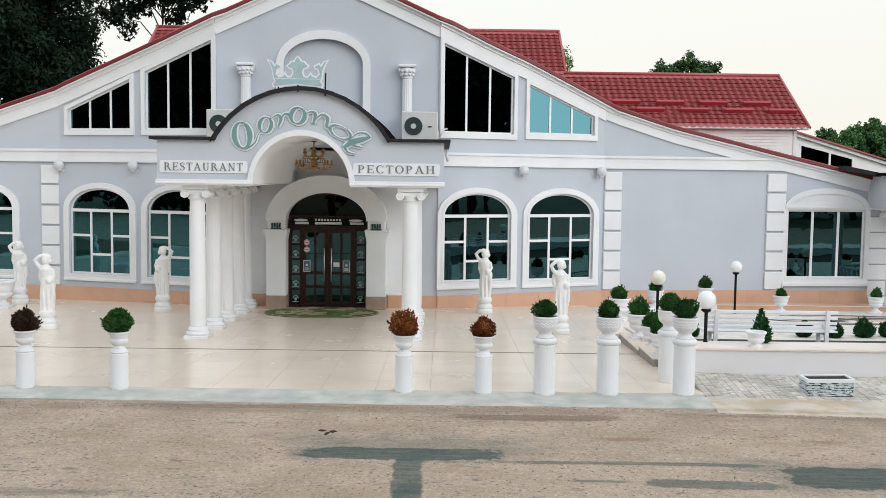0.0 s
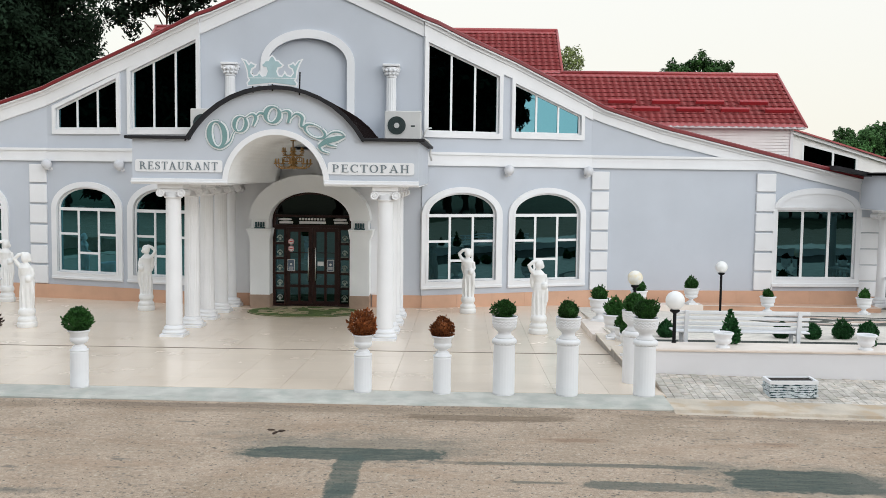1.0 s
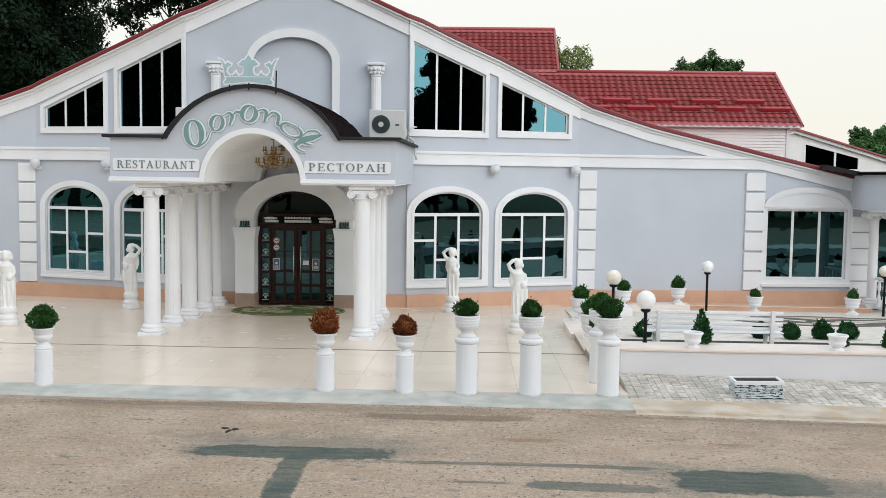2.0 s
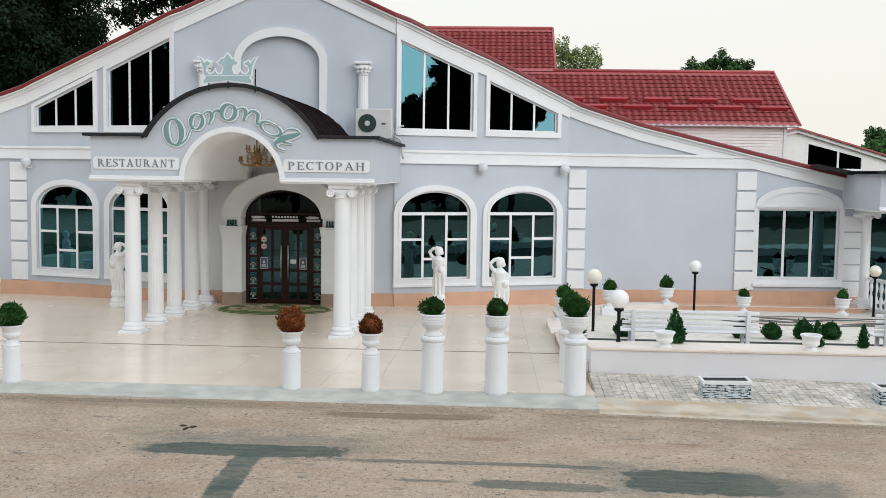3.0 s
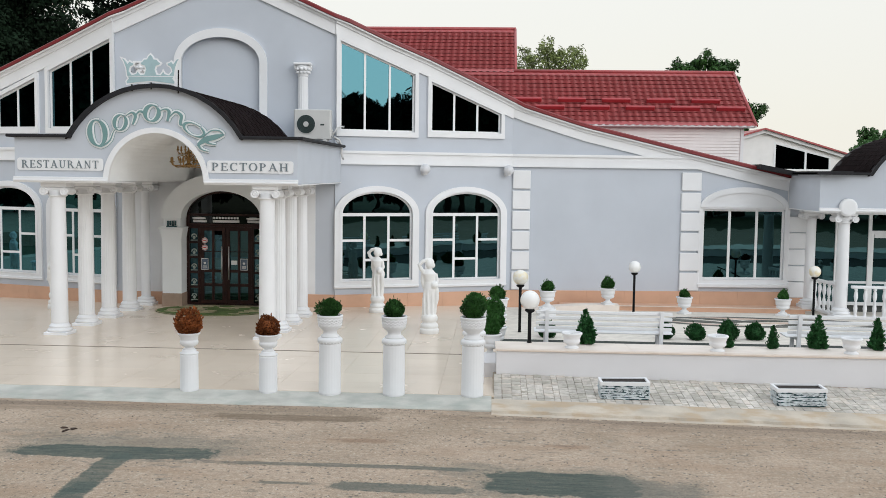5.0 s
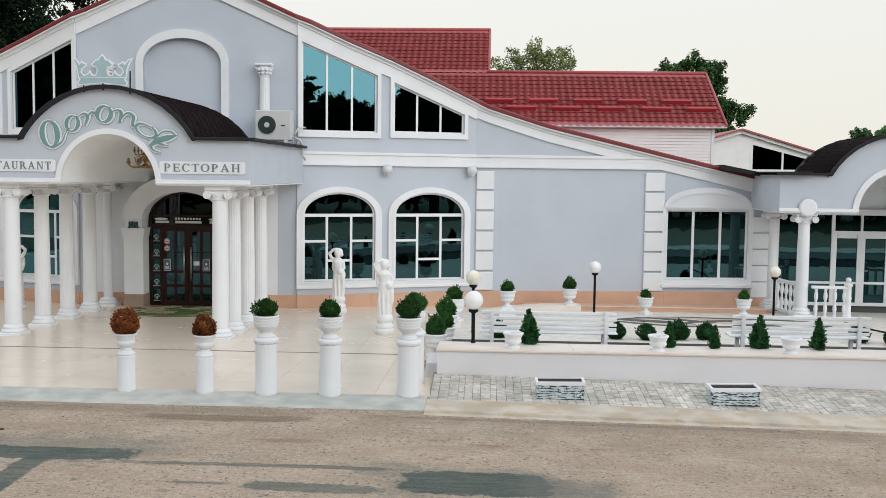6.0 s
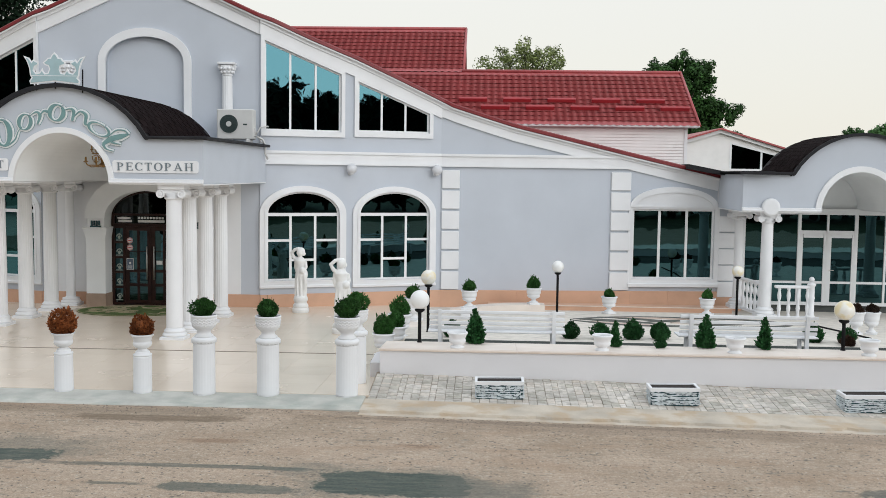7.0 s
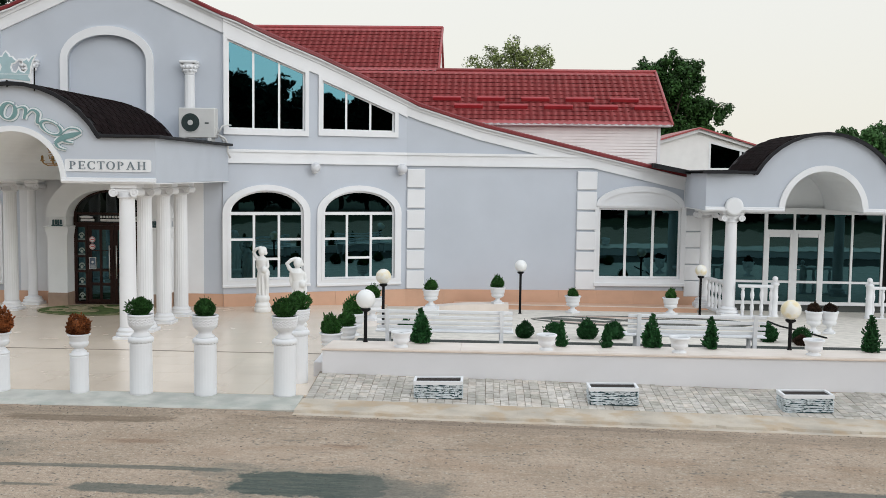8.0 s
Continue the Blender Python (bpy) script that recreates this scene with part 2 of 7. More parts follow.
def asphalt():
    """Worn tan-grey asphalt with aggregate, damp dark repair patches and brown silt along the kerb."""
    m = mat("worn_asphalt", (0.42, 0.327, 0.248), 0.85, var=0.8, scale=0.9, bump=1.0, bscale=58, col2=(0.325, 0.252, 0.185), spec=0.35)
    n, l = m.node_tree.nodes, m.node_tree.links
    p = n["Principled BSDF"]
    geo = n.new("ShaderNodeNewGeometry")
    sep = n.new("ShaderNodeSeparateXYZ")
    l.new(geo.outputs["Position"], sep.inputs[0])
    wob = n.new("ShaderNodeTexNoise")
    wob.inputs["Scale"].default_value, wob.inputs["Detail"].default_value = 1.6, 7
    l.new(geo.outputs["Position"], wob.inputs["Vector"])

    def op(kind, a, b):
        q = n.new("ShaderNodeMath")
        q.operation = kind
        for k, v in enumerate((a, b)):
            if isinstance(v, (int, float)):
                q.inputs[k].default_value = v
            else:
                l.new(v, q.inputs[k])
        return q.outputs[0]

    colour = p.inputs["Base Color"].links[0].from_socket
    # speckle of dark and pale chippings
    spk = n.new("ShaderNodeTexVoronoi")
    spk.inputs["Scale"].default_value = 9
    l.new(geo.outputs["Position"], spk.inputs["Vector"])
    sr = n.new("ShaderNodeMapRange")
    sr.inputs[1].default_value, sr.inputs[2].default_value, sr.inputs[3].default_value, sr.inputs[4].default_value = 0.10, 0.30, 0.85, 0.0
    l.new(spk.outputs["Distance"], sr.inputs[0])
    gate = n.new("ShaderNodeMapRange")
    gate.inputs[1].default_value, gate.inputs[2].default_value = 0.44, 0.58
    l.new(wob.outputs["Fac"], gate.inputs[0])
    dark = n.new("ShaderNodeMix")
    dark.data_type = "RGBA"
    dark.inputs[7].default_value = (0.10, 0.092, 0.08, 1)
    l.new(colour, dark.inputs[6])
    l.new(op("MULTIPLY", sr.outputs[0], gate.outputs[0]), dark.inputs[0])
    colour = dark.outputs[2]
    # flat dark pits, drawn out along the road
    stretch, pit, pr = n.new("ShaderNodeMapping"), n.new("ShaderNodeTexNoise"), n.new("ShaderNodeMapRange")
    stretch.inputs["Scale"].default_value = (3.5, 8.0, 1.0)
    l.new(geo.outputs["Position"], stretch.inputs["Vector"])
    pit.inputs["Scale"].default_value, pit.inputs["Detail"].default_value = 1.0, 4
    l.new(stretch.outputs[0], pit.inputs["Vector"])
    pr.inputs[1].default_value, pr.inputs[2].default_value, pr.inputs[4].default_value = 0.60, 0.68, 0.75
    l.new(pit.outputs["Fac"], pr.inputs[0])
    zone = n.new("ShaderNodeTexNoise")
    zone.inputs["Scale"].default_value = 0.55
    l.new(geo.outputs["Position"], zone.inputs["Vector"])
    zr = n.new("ShaderNodeMapRange")
    zr.inputs[1].default_value, zr.inputs[2].default_value = 0.42, 0.60
    l.new(zone.outputs["Fac"], zr.inputs[0])
    pm = n.new("ShaderNodeMix")
    pm.data_type = "RGBA"
    pm.inputs[7].default_value = (0.15, 0.14, 0.12, 1)
    l.new(op("MULTIPLY", pr.outputs[0], zr.outputs[0]), pm.inputs[0])
    l.new(colour, pm.inputs[6])
    colour = pm.outputs[2]
    # pale bare stretches
    bare, br, bmx = n.new("ShaderNodeTexNoise"), n.new("ShaderNodeMapRange"), n.new("ShaderNodeMix")
    bare.inputs["Scale"].default_value, bare.inputs["Detail"].default_value = 14.0, 5
    l.new(geo.outputs["Position"], bare.inputs["Vector"])
    br.inputs[1].default_value, br.inputs[2].default_value, br.inputs[4].default_value = 0.52, 0.70, 0.55
    l.new(bare.outputs["Fac"], br.inputs[0])
    bmx.data_type = "RGBA"
    bmx.inputs[7].default_value = (0.50, 0.43, 0.35, 1)
    l.new(br.outputs[0], bmx.inputs[0])
    l.new(colour, bmx.inputs[6])
    colour = bmx.outputs[2]
    # rusty silt in broad drifts
    silt, sl, smx = n.new("ShaderNodeTexNoise"), n.new("ShaderNodeMapRange"), n.new("ShaderNodeMix")
    drift = n.new("ShaderNodeMapping")
    drift.inputs["Scale"].default_value = (0.5, 1.6, 1.0)
    l.new(geo.outputs["Position"], drift.inputs["Vector"])
    l.new(drift.outputs[0], silt.inputs["Vector"])
    silt.inputs["Scale"].default_value, silt.inputs["Detail"].default_value = 1.3, 6
    sl.inputs[1].default_value, sl.inputs[2].default_value, sl.inputs[4].default_value = 0.52, 0.66, 0.45
    l.new(silt.outputs["Fac"], sl.inputs[0])
    smx.data_type = "RGBA"
    smx.inputs[7].default_value = (0.34, 0.235, 0.16, 1)
    l.new(sl.outputs[0], smx.inputs[0])
    l.new(colour, smx.inputs[6])
    colour = smx.outputs[2]
    # separate dark and pale stones
    for size, reach, keep, shade in ((15, 0.26, 0.72, (0.10, 0.095, 0.085, 1)), (19, 0.24, 0.8, (0.55, 0.49, 0.41, 1))):
        vor, near, pick, sp = n.new("ShaderNodeTexVoronoi"), n.new("ShaderNodeMapRange"), n.new("ShaderNodeSeparateColor"), n.new("ShaderNodeMix")
        vor.inputs["Scale"].default_value = size
        l.new(geo.outputs["Position"], vor.inputs["Vector"])
        near.inputs[1].default_value, near.inputs[2].default_value, near.inputs[3].default_value, near.inputs[4].default_value = reach * 0.7, reach, 0.85, 0.0
        l.new(vor.outputs["Distance"], near.inputs[0])
        l.new(vor.outputs["Color"], pick.inputs[0])
        sp.data_type = "RGBA"
        sp.inputs[7].default_value = shade
        l.new(op("MULTIPLY", near.outputs[0], op("GREATER_THAN", pick.outputs[0], keep)), sp.inputs[0])
        l.new(colour, sp.inputs[6])
        colour = sp.outputs[2]
    # centre x, y, half sizes, softness, colour, strength
    marks = (
        (-0.55, 12.80, 1.5, 0.55, 1.2, (0.15, 0.15, 0.125), 0.6),
        (-0.52, 12.47, 1.24, 0.27, 0.16, (0.050, 0.075, 0.066), 0.93),
        (-0.40, 11.6, 0.17, 0.75, 0.35, (0.062, 0.088, 0.077), 0.88),
        (-0.36, 10.4, 0.16, 0.75, 0.35, (0.062, 0.088, 0.077), 0.88),
        (2.3, 12.16, 1.7, 0.07, 0.7, (0.10, 0.11, 0.095), 0.85),
        (3.25, 11.36, 0.78, 0.17, 0.3, (0.10, 0.115, 0.10), 0.85),
        (1.9, 11.42, 0.35, 0.05, 0.8, (0.11, 0.12, 0.10), 0.8),
        (5.05, 11.78, 1.25, 0.56, 1.1, (0.14, 0.15, 0.13), 0.5),
        (5.08, 11.75, 0.88, 0.44, 0.16, (0.050, 0.075, 0.066), 0.93),
        (6.2, 11.7, 0.5, 0.40, 0.9, (0.14, 0.14, 0.12), 0.6),
        (11.6, 12.03, 1.0, 0.24, 0.3, (0.10, 0.11, 0.10), 0.85),
        (-4.4, 10.8, 0.9, 0.12, 0.8, (0.14, 0.14, 0.12), 0.6),
        (1.4, 14.43, 1.35, 0.17, 0.7, (0.17, 0.125, 0.085), 0.85),
        (-3.2, 14.95, 1.6, 0.12, 0.8, (0.17, 0.13, 0.10), 0.7),
        (2.55, 13.3, 0.4, 0.10, 0.8, (0.25, 0.16, 0.105), 0.7),
        (5.2, 13.4, 0.35, 0.08, 0.8, (0.27, 0.17, 0.11), 0.6),
        (7.0, 14.80, 3.2, 0.08, 0.9, (0.18, 0.14, 0.105), 0.7),
        (-2.0, 14.85, 5.5, 0.20, 1.2, (0.24, 0.185, 0.135), 0.6),
        (10.0, 14.6, 5.5, 0.22, 1.2, (0.25, 0.19, 0.14), 0.55),
    )
    # tyre-drawn streaks and coarse chippings
    lay, streak, chip = n.new("ShaderNodeMapping"), n.new("ShaderNodeTexNoise"), n.new("ShaderNodeTexNoise")
    lay.inputs["Scale"].default_value = (1.2, 9.0, 1.0)
    l.new(geo.outputs["Position"], lay.inputs["Vector"])
    l.new(lay.outputs[0], streak.inputs["Vector"])
    streak.inputs["Scale"].default_value, streak.inputs["Detail"].default_value, streak.inputs["Roughness"].default_value = 1.5, 7, 0.75
    chip.inputs["Scale"].default_value, chip.inputs["Detail"].default_value, chip.inputs["Roughness"].default_value = 24.0, 3, 0.8
    l.new(geo.outputs["Position"], chip.inputs["Vector"])
    edge = n.new("ShaderNodeTexNoise")
    edge.inputs["Scale"].default_value, edge.inputs["Detail"].default_value, edge.inputs["Roughness"].default_value = 6.0, 6, 0.7
    l.new(geo.outputs["Position"], edge.inputs["Vector"])
    for cx, cy, hx, hy, soft, tone, amount in marks:
        dx = op("DIVIDE", op("ABSOLUTE", op("SUBTRACT", sep.outputs[0], cx), 0), hx)
        dy = op("DIVIDE", op("ABSOLUTE", op("SUBTRACT", sep.outputs[1], cy), 0), hy)
        d = op("POWER", op("ADD", op("POWER", dx, 4.0), op("POWER", dy, 4.0)), 0.25)
        d = op("ADD", d, op("MULTIPLY", op("SUBTRACT", wob.outputs["Fac"], 0.5), 0.15 + 1.9 * soft))
        d = op("ADD", d, op("MULTIPLY", op("SUBTRACT", edge.outputs["Fac"], 0.5), 0.55 + 0.6 * soft))
        soft *= 0.75
        r = n.new("ShaderNodeMapRange")
        r.interpolation_type = "SMOOTHSTEP"
        r.inputs[1].default_value, r.inputs[2].default_value, r.inputs[3].default_value, r.inputs[4].default_value = 1 - soft * 0.5, 1 + soft * 0.5, amount, 0
        l.new(d, r.inputs[0])
        mx = n.new("ShaderNodeMix")
        mx.data_type = "RGBA"
        mx.inputs[7].default_value = (*tone, 1)
        thin = n.new("ShaderNodeMapRange")
        thin.inputs[1].default_value, thin.inputs[2].default_value, thin.inputs[3].default_value, thin.inputs[4].default_value = 0.42, 0.72, 1.0, 0.66
        l.new(streak.outputs["Fac"], thin.inputs[0])
        l.new(op("MULTIPLY", r.outputs[0], thin.outputs[0]), mx.inputs[0])
        l.new(colour, mx.inputs[6])
        colour = mx.outputs[2]
    tone = op("ADD", op("MULTIPLY", op("SUBTRACT", streak.outputs["Fac"], 0.5), 0.5), op("MULTIPLY", op("SUBTRACT", chip.outputs["Fac"], 0.5), 0.9))
    worn = n.new("ShaderNodeHueSaturation")
    l.new(op("ADD", tone, 1.0), worn.inputs["Value"])
    l.new(colour, worn.inputs["Color"])
    l.new(worn.outputs[0], p.inputs["Base Color"])
    return m


def mixed_pavers(m):
    """Blocks of several casts: buff, grey-green, rosy and near white."""
    n, l = m.node_tree.nodes, m.node_tree.links
    p = n["Principled BSDF"]
    colour = p.inputs["Base Color"].links[0].from_socket
    info, geo, mul, frac, ramp, mx = (n.new("ShaderNode" + k) for k in ("ObjectInfo", "NewGeometry", "Math", "Math", "ValToRGB", "Mix"))
    mul.operation, frac.operation = "MULTIPLY_ADD", "FRACT"
    l.new(geo.outputs["Random Per Island"], mul.inputs[0])
    mul.inputs[1].default_value = 5.3
    l.new(info.outputs["Random"], mul.inputs[2])
    l.new(mul.outputs[0], frac.inputs[0])
    l.new(frac.outputs[0], ramp.inputs[0])
    ramp.color_ramp.interpolation = "CONSTANT"
    casts = ((0.0, (1, 1, 1)), (0.50, (0.86, 0.87, 0.85)), (0.68, (1.04, 1.0, 0.97)), (0.84, (0.74, 0.75, 0.71)), (0.93, (1.10, 1.10, 1.12)))
    for k, (at, tone) in enumerate(casts):
        stop = ramp.color_ramp.elements[k] if k < 2 else ramp.color_ramp.elements.new(at)
        stop.position, stop.color = at, (*tone, 1)
    mx.data_type, mx.blend_type = "RGBA", "MULTIPLY"
    mx.inputs[0].default_value = 0.85
    l.new(colour, mx.inputs[6])
    l.new(ramp.outputs[0], mx.inputs[7])
    l.new(mx.outputs[2], p.inputs["Base Color"])


mixed_pavers(PAVER)
ASPHALT = asphalt()
GRIT = mat("grit", (0.24, 0.205, 0.165), 0.9, var=0.2, scale=8, each=0.55)


# ---- building blocks ----
def box(bm, x0, x1, y0, y1, z0, z1, m=None):
    vs = [bm.verts.new(Vector((x, y, z)) if m is None else m @ Vector((x, y, z))) for z in (z0, z1) for y in (y0, y1) for x in (x0, x1)]
    for f in ((0, 2, 3, 1), (4, 5, 7, 6), (0, 1, 5, 4), (2, 6, 7, 3), (0, 4, 6, 2), (1, 3, 7, 5)):
        bm.faces.new([vs[k] for k in f])


def rbox(bm, x0, x1, y0, y1, z0, z1, r=0.01, m=None):
    """A box with chamfered edges."""
    b = bmesh.new()
    box(b, x0, x1, y0, y1, z0, z1)
    bmesh.ops.bevel(b, geom=list(b.edges), offset=r, segments=1, affect="EDGES", profile=0.5)
    merge(bm, b, m)


def merge(bm, b, m=None):
    vs = {v: bm.verts.new(v.co if m is None else m @ v.co) for v in b.verts}
    for f in b.faces:
        bm.faces.new([vs[v] for v in f.verts]).smooth = f.smooth
    b.free()


def tess(loops):
    from mathutils import geometry
    return geometry.tessellate_polygon([[Vector((u, z, 0)) for u, z in lp] for lp in loops])


def prism(bm, loops, y0, y1, m=None):
    """An upright plate: outline and holes in (x, z), from depth y0 to y1."""
    flat = [p for lp in loops for p in lp]
    m = m or Matrix()
    fr = [bm.verts.new(m @ Vector((u, y0, z))) for u, z in flat]
    bk = [bm.verts.new(m @ Vector((u, y1, z))) for u, z in flat]
    for a, b, c in tess(loops):
        bm.faces.new((fr[a], fr[b], fr[c]))
        bm.faces.new((bk[c], bk[b], bk[a]))
    k = 0
    for lp in loops:
        n = len(lp)
        for i in range(n):
            a, b = k + i, k + (i + 1) % n
            bm.faces.new((fr[a], fr[b], bk[b], bk[a]))
        k += n


def lathe(bm, prof, seg=24, m=None, smooth=True, flute=0, depth=0.0):
    """A turned form from (radius, height) pairs; flute: number of grooves."""
    rings = []
    m = m or Matrix()
    for i, (r, z) in enumerate(prof):
        ring = []
        cut = depth if 0 < i < len(prof) - 1 else 0.0
        for k in range(seg):
            a = 2 * math.pi * k / seg
            rr = r * (1 - cut * (0.5 + 0.5 * math.cos(a * flute))) if flute else r
            ring.append(bm.verts.new(m @ Vector((rr * math.cos(a), rr * math.sin(a), z))))
        rings.append(ring)
    for a, b in zip(rings, rings[1:]):
        for k in range(seg):
            bm.faces.new((a[k], a[(k + 1) % seg], b[(k + 1) % seg], b[k])).smooth = smooth
    bm.faces.new(rings[0][::-1])
    bm.faces.new(rings[-1])


def sweep(bm, pts, r, seg=8, closed=False, m=None):
    """A round bar along points; r: a radius or one for each point."""
    pts = [Vector(p) for p in pts]
    m = m or Matrix()
    n = len(pts)
    rs = r if isinstance(r, (list, tuple)) else [r] * n
    rings, side = [], None
    for k in range(n):
        a, b = pts[(k - 1) % n if closed else max(k - 1, 0)], pts[(k + 1) % n if closed else min(k + 1, n - 1)]
        d = (b - a).normalized()
        if side is None:
            side = d.orthogonal().normalized()
        side = (side - d * side.dot(d)).normalized()
        up = d.cross(side)
        rings.append([bm.verts.new(m @ (pts[k] + rs[k] * (math.cos(t) * side + math.sin(t) * up))) for t in [2 * math.pi * q / seg for q in range(seg)]])
    pairs = list(zip(rings, rings[1:])) + ([(rings[-1], rings[0])] if closed else [])
    for a, b in pairs:
        for k in range(seg):
            bm.faces.new((a[k], a[(k + 1) % seg], b[(k + 1) % seg], b[k])).smooth = True
    if not closed:
        bm.faces.new(rings[0][::-1])
        bm.faces.new(rings[-1])


def ball(bm, c, r, seg=16, rings=10, m=None, squash=1.0):
    prof = [(max(r * math.sin(math.pi * k / rings), 0.0015), -r * squash * math.cos(math.pi * k / rings)) for k in range(rings + 1)]
    lathe(bm, prof, seg, (m or Matrix()) @ Matrix.Translation(c))


def mesh_of(name, bm, material, tidy=True):
    if tidy:
        bmesh.ops.recalc_face_normals(bm, faces=list(bm.faces))
    me = bpy.data.meshes.new(name)
    bm.to_mesh(me)
    bm.free()
    me.materials.append(material)
    return me


def part(name, bm, material, parent=None, label="", m=None, tidy=True):
    ob = new(name, mesh_of(name, bm, material, tidy))
    ob.parent = parent
    if m is not None:
        ob.matrix_local = m
    return tagged(ob, label)


def empty(name, m=None, label="", category="", group="", kind=""):
    ob = new(name)
    ob.empty_display_size = 0.1
    if m is not None:
        ob.matrix_world = m
    return tagged(ob, label, category, group, kind)


def arc(cx, cz, rx, rz, a0, a1, n=24):
    return [(cx + rx * math.cos(radians(a0 + (a1 - a0) * k / n)), cz + rz * math.sin(radians(a0 + (a1 - a0) * k / n))) for k in range(n + 1)]


def along(p, q, z=0.0):
    """The pose of a wall's own axes: x along it, y into the building."""
    return pose(p[0], p[1], z, 0, 0, math.degrees(math.atan2(q[1] - p[1], q[0] - p[0])))


def interp(x, table):
    xs, ys = zip(*table)
    return float(np.interp(x, xs, ys))


# ---- ground ----
def terrace_z(y):
    return interp(y, ((15.95, 0.2), (22.0, 0.0), (28.0, -0.08), (30.0, -0.18), (31.0, -0.22)))


def road_z(x):
    return 0.15 - 0.016 * min(max(x - 3.0, 0.0), 16.0)


def garden_z(y):
    return interp(y, ((18.7, 0.33), (22.6, 0.2), (24.0, 0.10), (26.5, 0.0), (28.2, -0.10), (30.6, -0.30), (31.0, -0.32)))


def slab_strip(name, x0, x1, ys, zf, material, label, low=-0.5):
    """A solid strip of ground whose top follows zf(y)."""
    bm = bmesh.new()
    prism(bm, [[(y, zf(y)) for y in ys] + [(ys[-1], low), (ys[0], low)]], x0, x1, Matrix(((0, 1, 0, 0), (1, 0, 0, 0), (0, 0, 1, 0), (0, 0, 0, 1))))
    return tagged(part(name, bm, material), label, "ground", kind="structure")


bm = bmesh.new()
n_ring = [(900 * math.cos(2 * math.pi * k / 48), 900 * math.sin(2 * math.pi * k / 48)) for k in range(48)]
bm.faces.new([bm.verts.new((x, y, -0.5)) for x, y in n_ring])
tagged(part("ground", bm, GRASS), "rough green grass ground around the restaurant", "ground", kind="structure")

bm = bmesh.new()
xs = [-70, -30, 3.0, 6, 10, 14, 19, 70]
prism(bm, [[(x, road_z(x)) for x in xs] + [(70, -0.6), (-70, -0.6)]], -10.0, 15.2)
tagged(part("road", bm, ASPHALT), "worn tan-grey asphalt road with dark damp patches", "road", kind="structure")

terrace = slab_strip("pavement_1", -22, 4.34, [15.95, 22, 28, 30, 31], lambda y: terrace_z(y) - 0.012, GROUT, "beige tiled terrace in front of the restaurant")
slab_strip("ground_bed", 4.5, 30, [18.64, 21.2], garden_z, BED, "dark gravel planting bed behind the low white wall")
slab_strip("pavement_2", 4.34, 30, [21.2, 22.6, 24, 26.5, 28.2, 30.6, 31], lambda y: garden_z(y), MOSW, "pale paved garden floor by the restaurant wall")
bm = bmesh.new()
xs = (4.3, 8, 12, 16, 19, 30)
lo = [[bm.verts.new((x, y, road_z(x) + r)) for x in xs] for y, r in ((15.8, 0.03), (17.4, 0.03 + 0.135))]
ft = [[bm.verts.new((x, y, -0.5)) for x in xs] for y in (15.8, 17.4)]
for k in range(5):
    bm.faces.new((lo[0][k], lo[0][k + 1], lo[1][k + 1], lo[1][k]))
    bm.faces.new((ft[0][k], ft[0][k + 1], lo[0][k + 1], lo[0][k]))
bm.faces.new((ft[0][0], lo[0][0], lo[1][0], ft[1][0]))
walkway = tagged(part("pavement_3", bm, SAND), "grey block pavement beside the low wall", "pavement", kind="structure")

# ---- the restaurant's front, in plan ----
MID = -3.29
HALF, WING, WIDE = 3.13, 5.21, 5.37      # half of the middle, the left and the right wing
R0, R1, R3 = (MID + HALF, 27.95), (4.83, 29.93), (14.05, 30.86)
L0, L1 = (MID - HALF, 27.95), (2 * MID - 4.83, 29.45)
L3 = (-18.0, 30.3)
FAR = math.dist(L3, L1)
LONG = math.dist(R1, R3)
RIGHT = ((0, 9.4), (3.13, 8.0), (4.54, 7.43), (5.81, 6.97), (7.07, 6.45), (8.21, 5.965), (8.74, 5.735), (9.79, 5.41), (10.68, 5.145), (14.28, 4.32), (17.06, 3.70), (18.2, 3.5))
LEFT = ((0, 9.4), (3.13, 8.0), (4.6, 7.43), (6.46, 6.74), (8.4, 6.03), (10.45, 5.38), (12.0, 5.0), (16, 4.1))
M_FAR, M_LEFT, M_MID, M_RIGHT, M_LONG = along(L3, L1), along(L1, L0), pose(L0[0], 28.0, 0), along(R0, R1), along(R1, R3)
# each: pose, length, s at local x
SEGMENTS = (
    (M_FAR, FAR, lambda x: HALF + WING + FAR - x, LEFT),
    (M_LEFT, WING, lambda x: HALF + WING - x, LEFT),
    (M_MID, 2 * HALF, lambda x: abs(x - HALF), RIGHT),
    (M_RIGHT, WIDE, lambda x: HALF + x, RIGHT),
    (M_LONG, LONG, lambda x: HALF + WIDE + x, RIGHT),
)


def roofline(seg, x):
    return interp(seg[2](x), seg[3])


def line_of(seg, x0, x1, drop, step=0.35):
    n = max(2, int((x1 - x0) / step))
    n += n % 2
    return [(x0 + (x1 - x0) * k / n, roofline(seg, x0 + (x1 - x0) * k / n) - drop) for k in range(n + 1)]


def arched(x0, x1, zb, zs, rise, n=20):
    """An opening's outline: bottom corners, then the arch."""
    return [(x0, zb), (x1, zb)] + arc((x0 + x1) / 2, zs, (x1 - x0) / 2, rise, 0, 180, n)


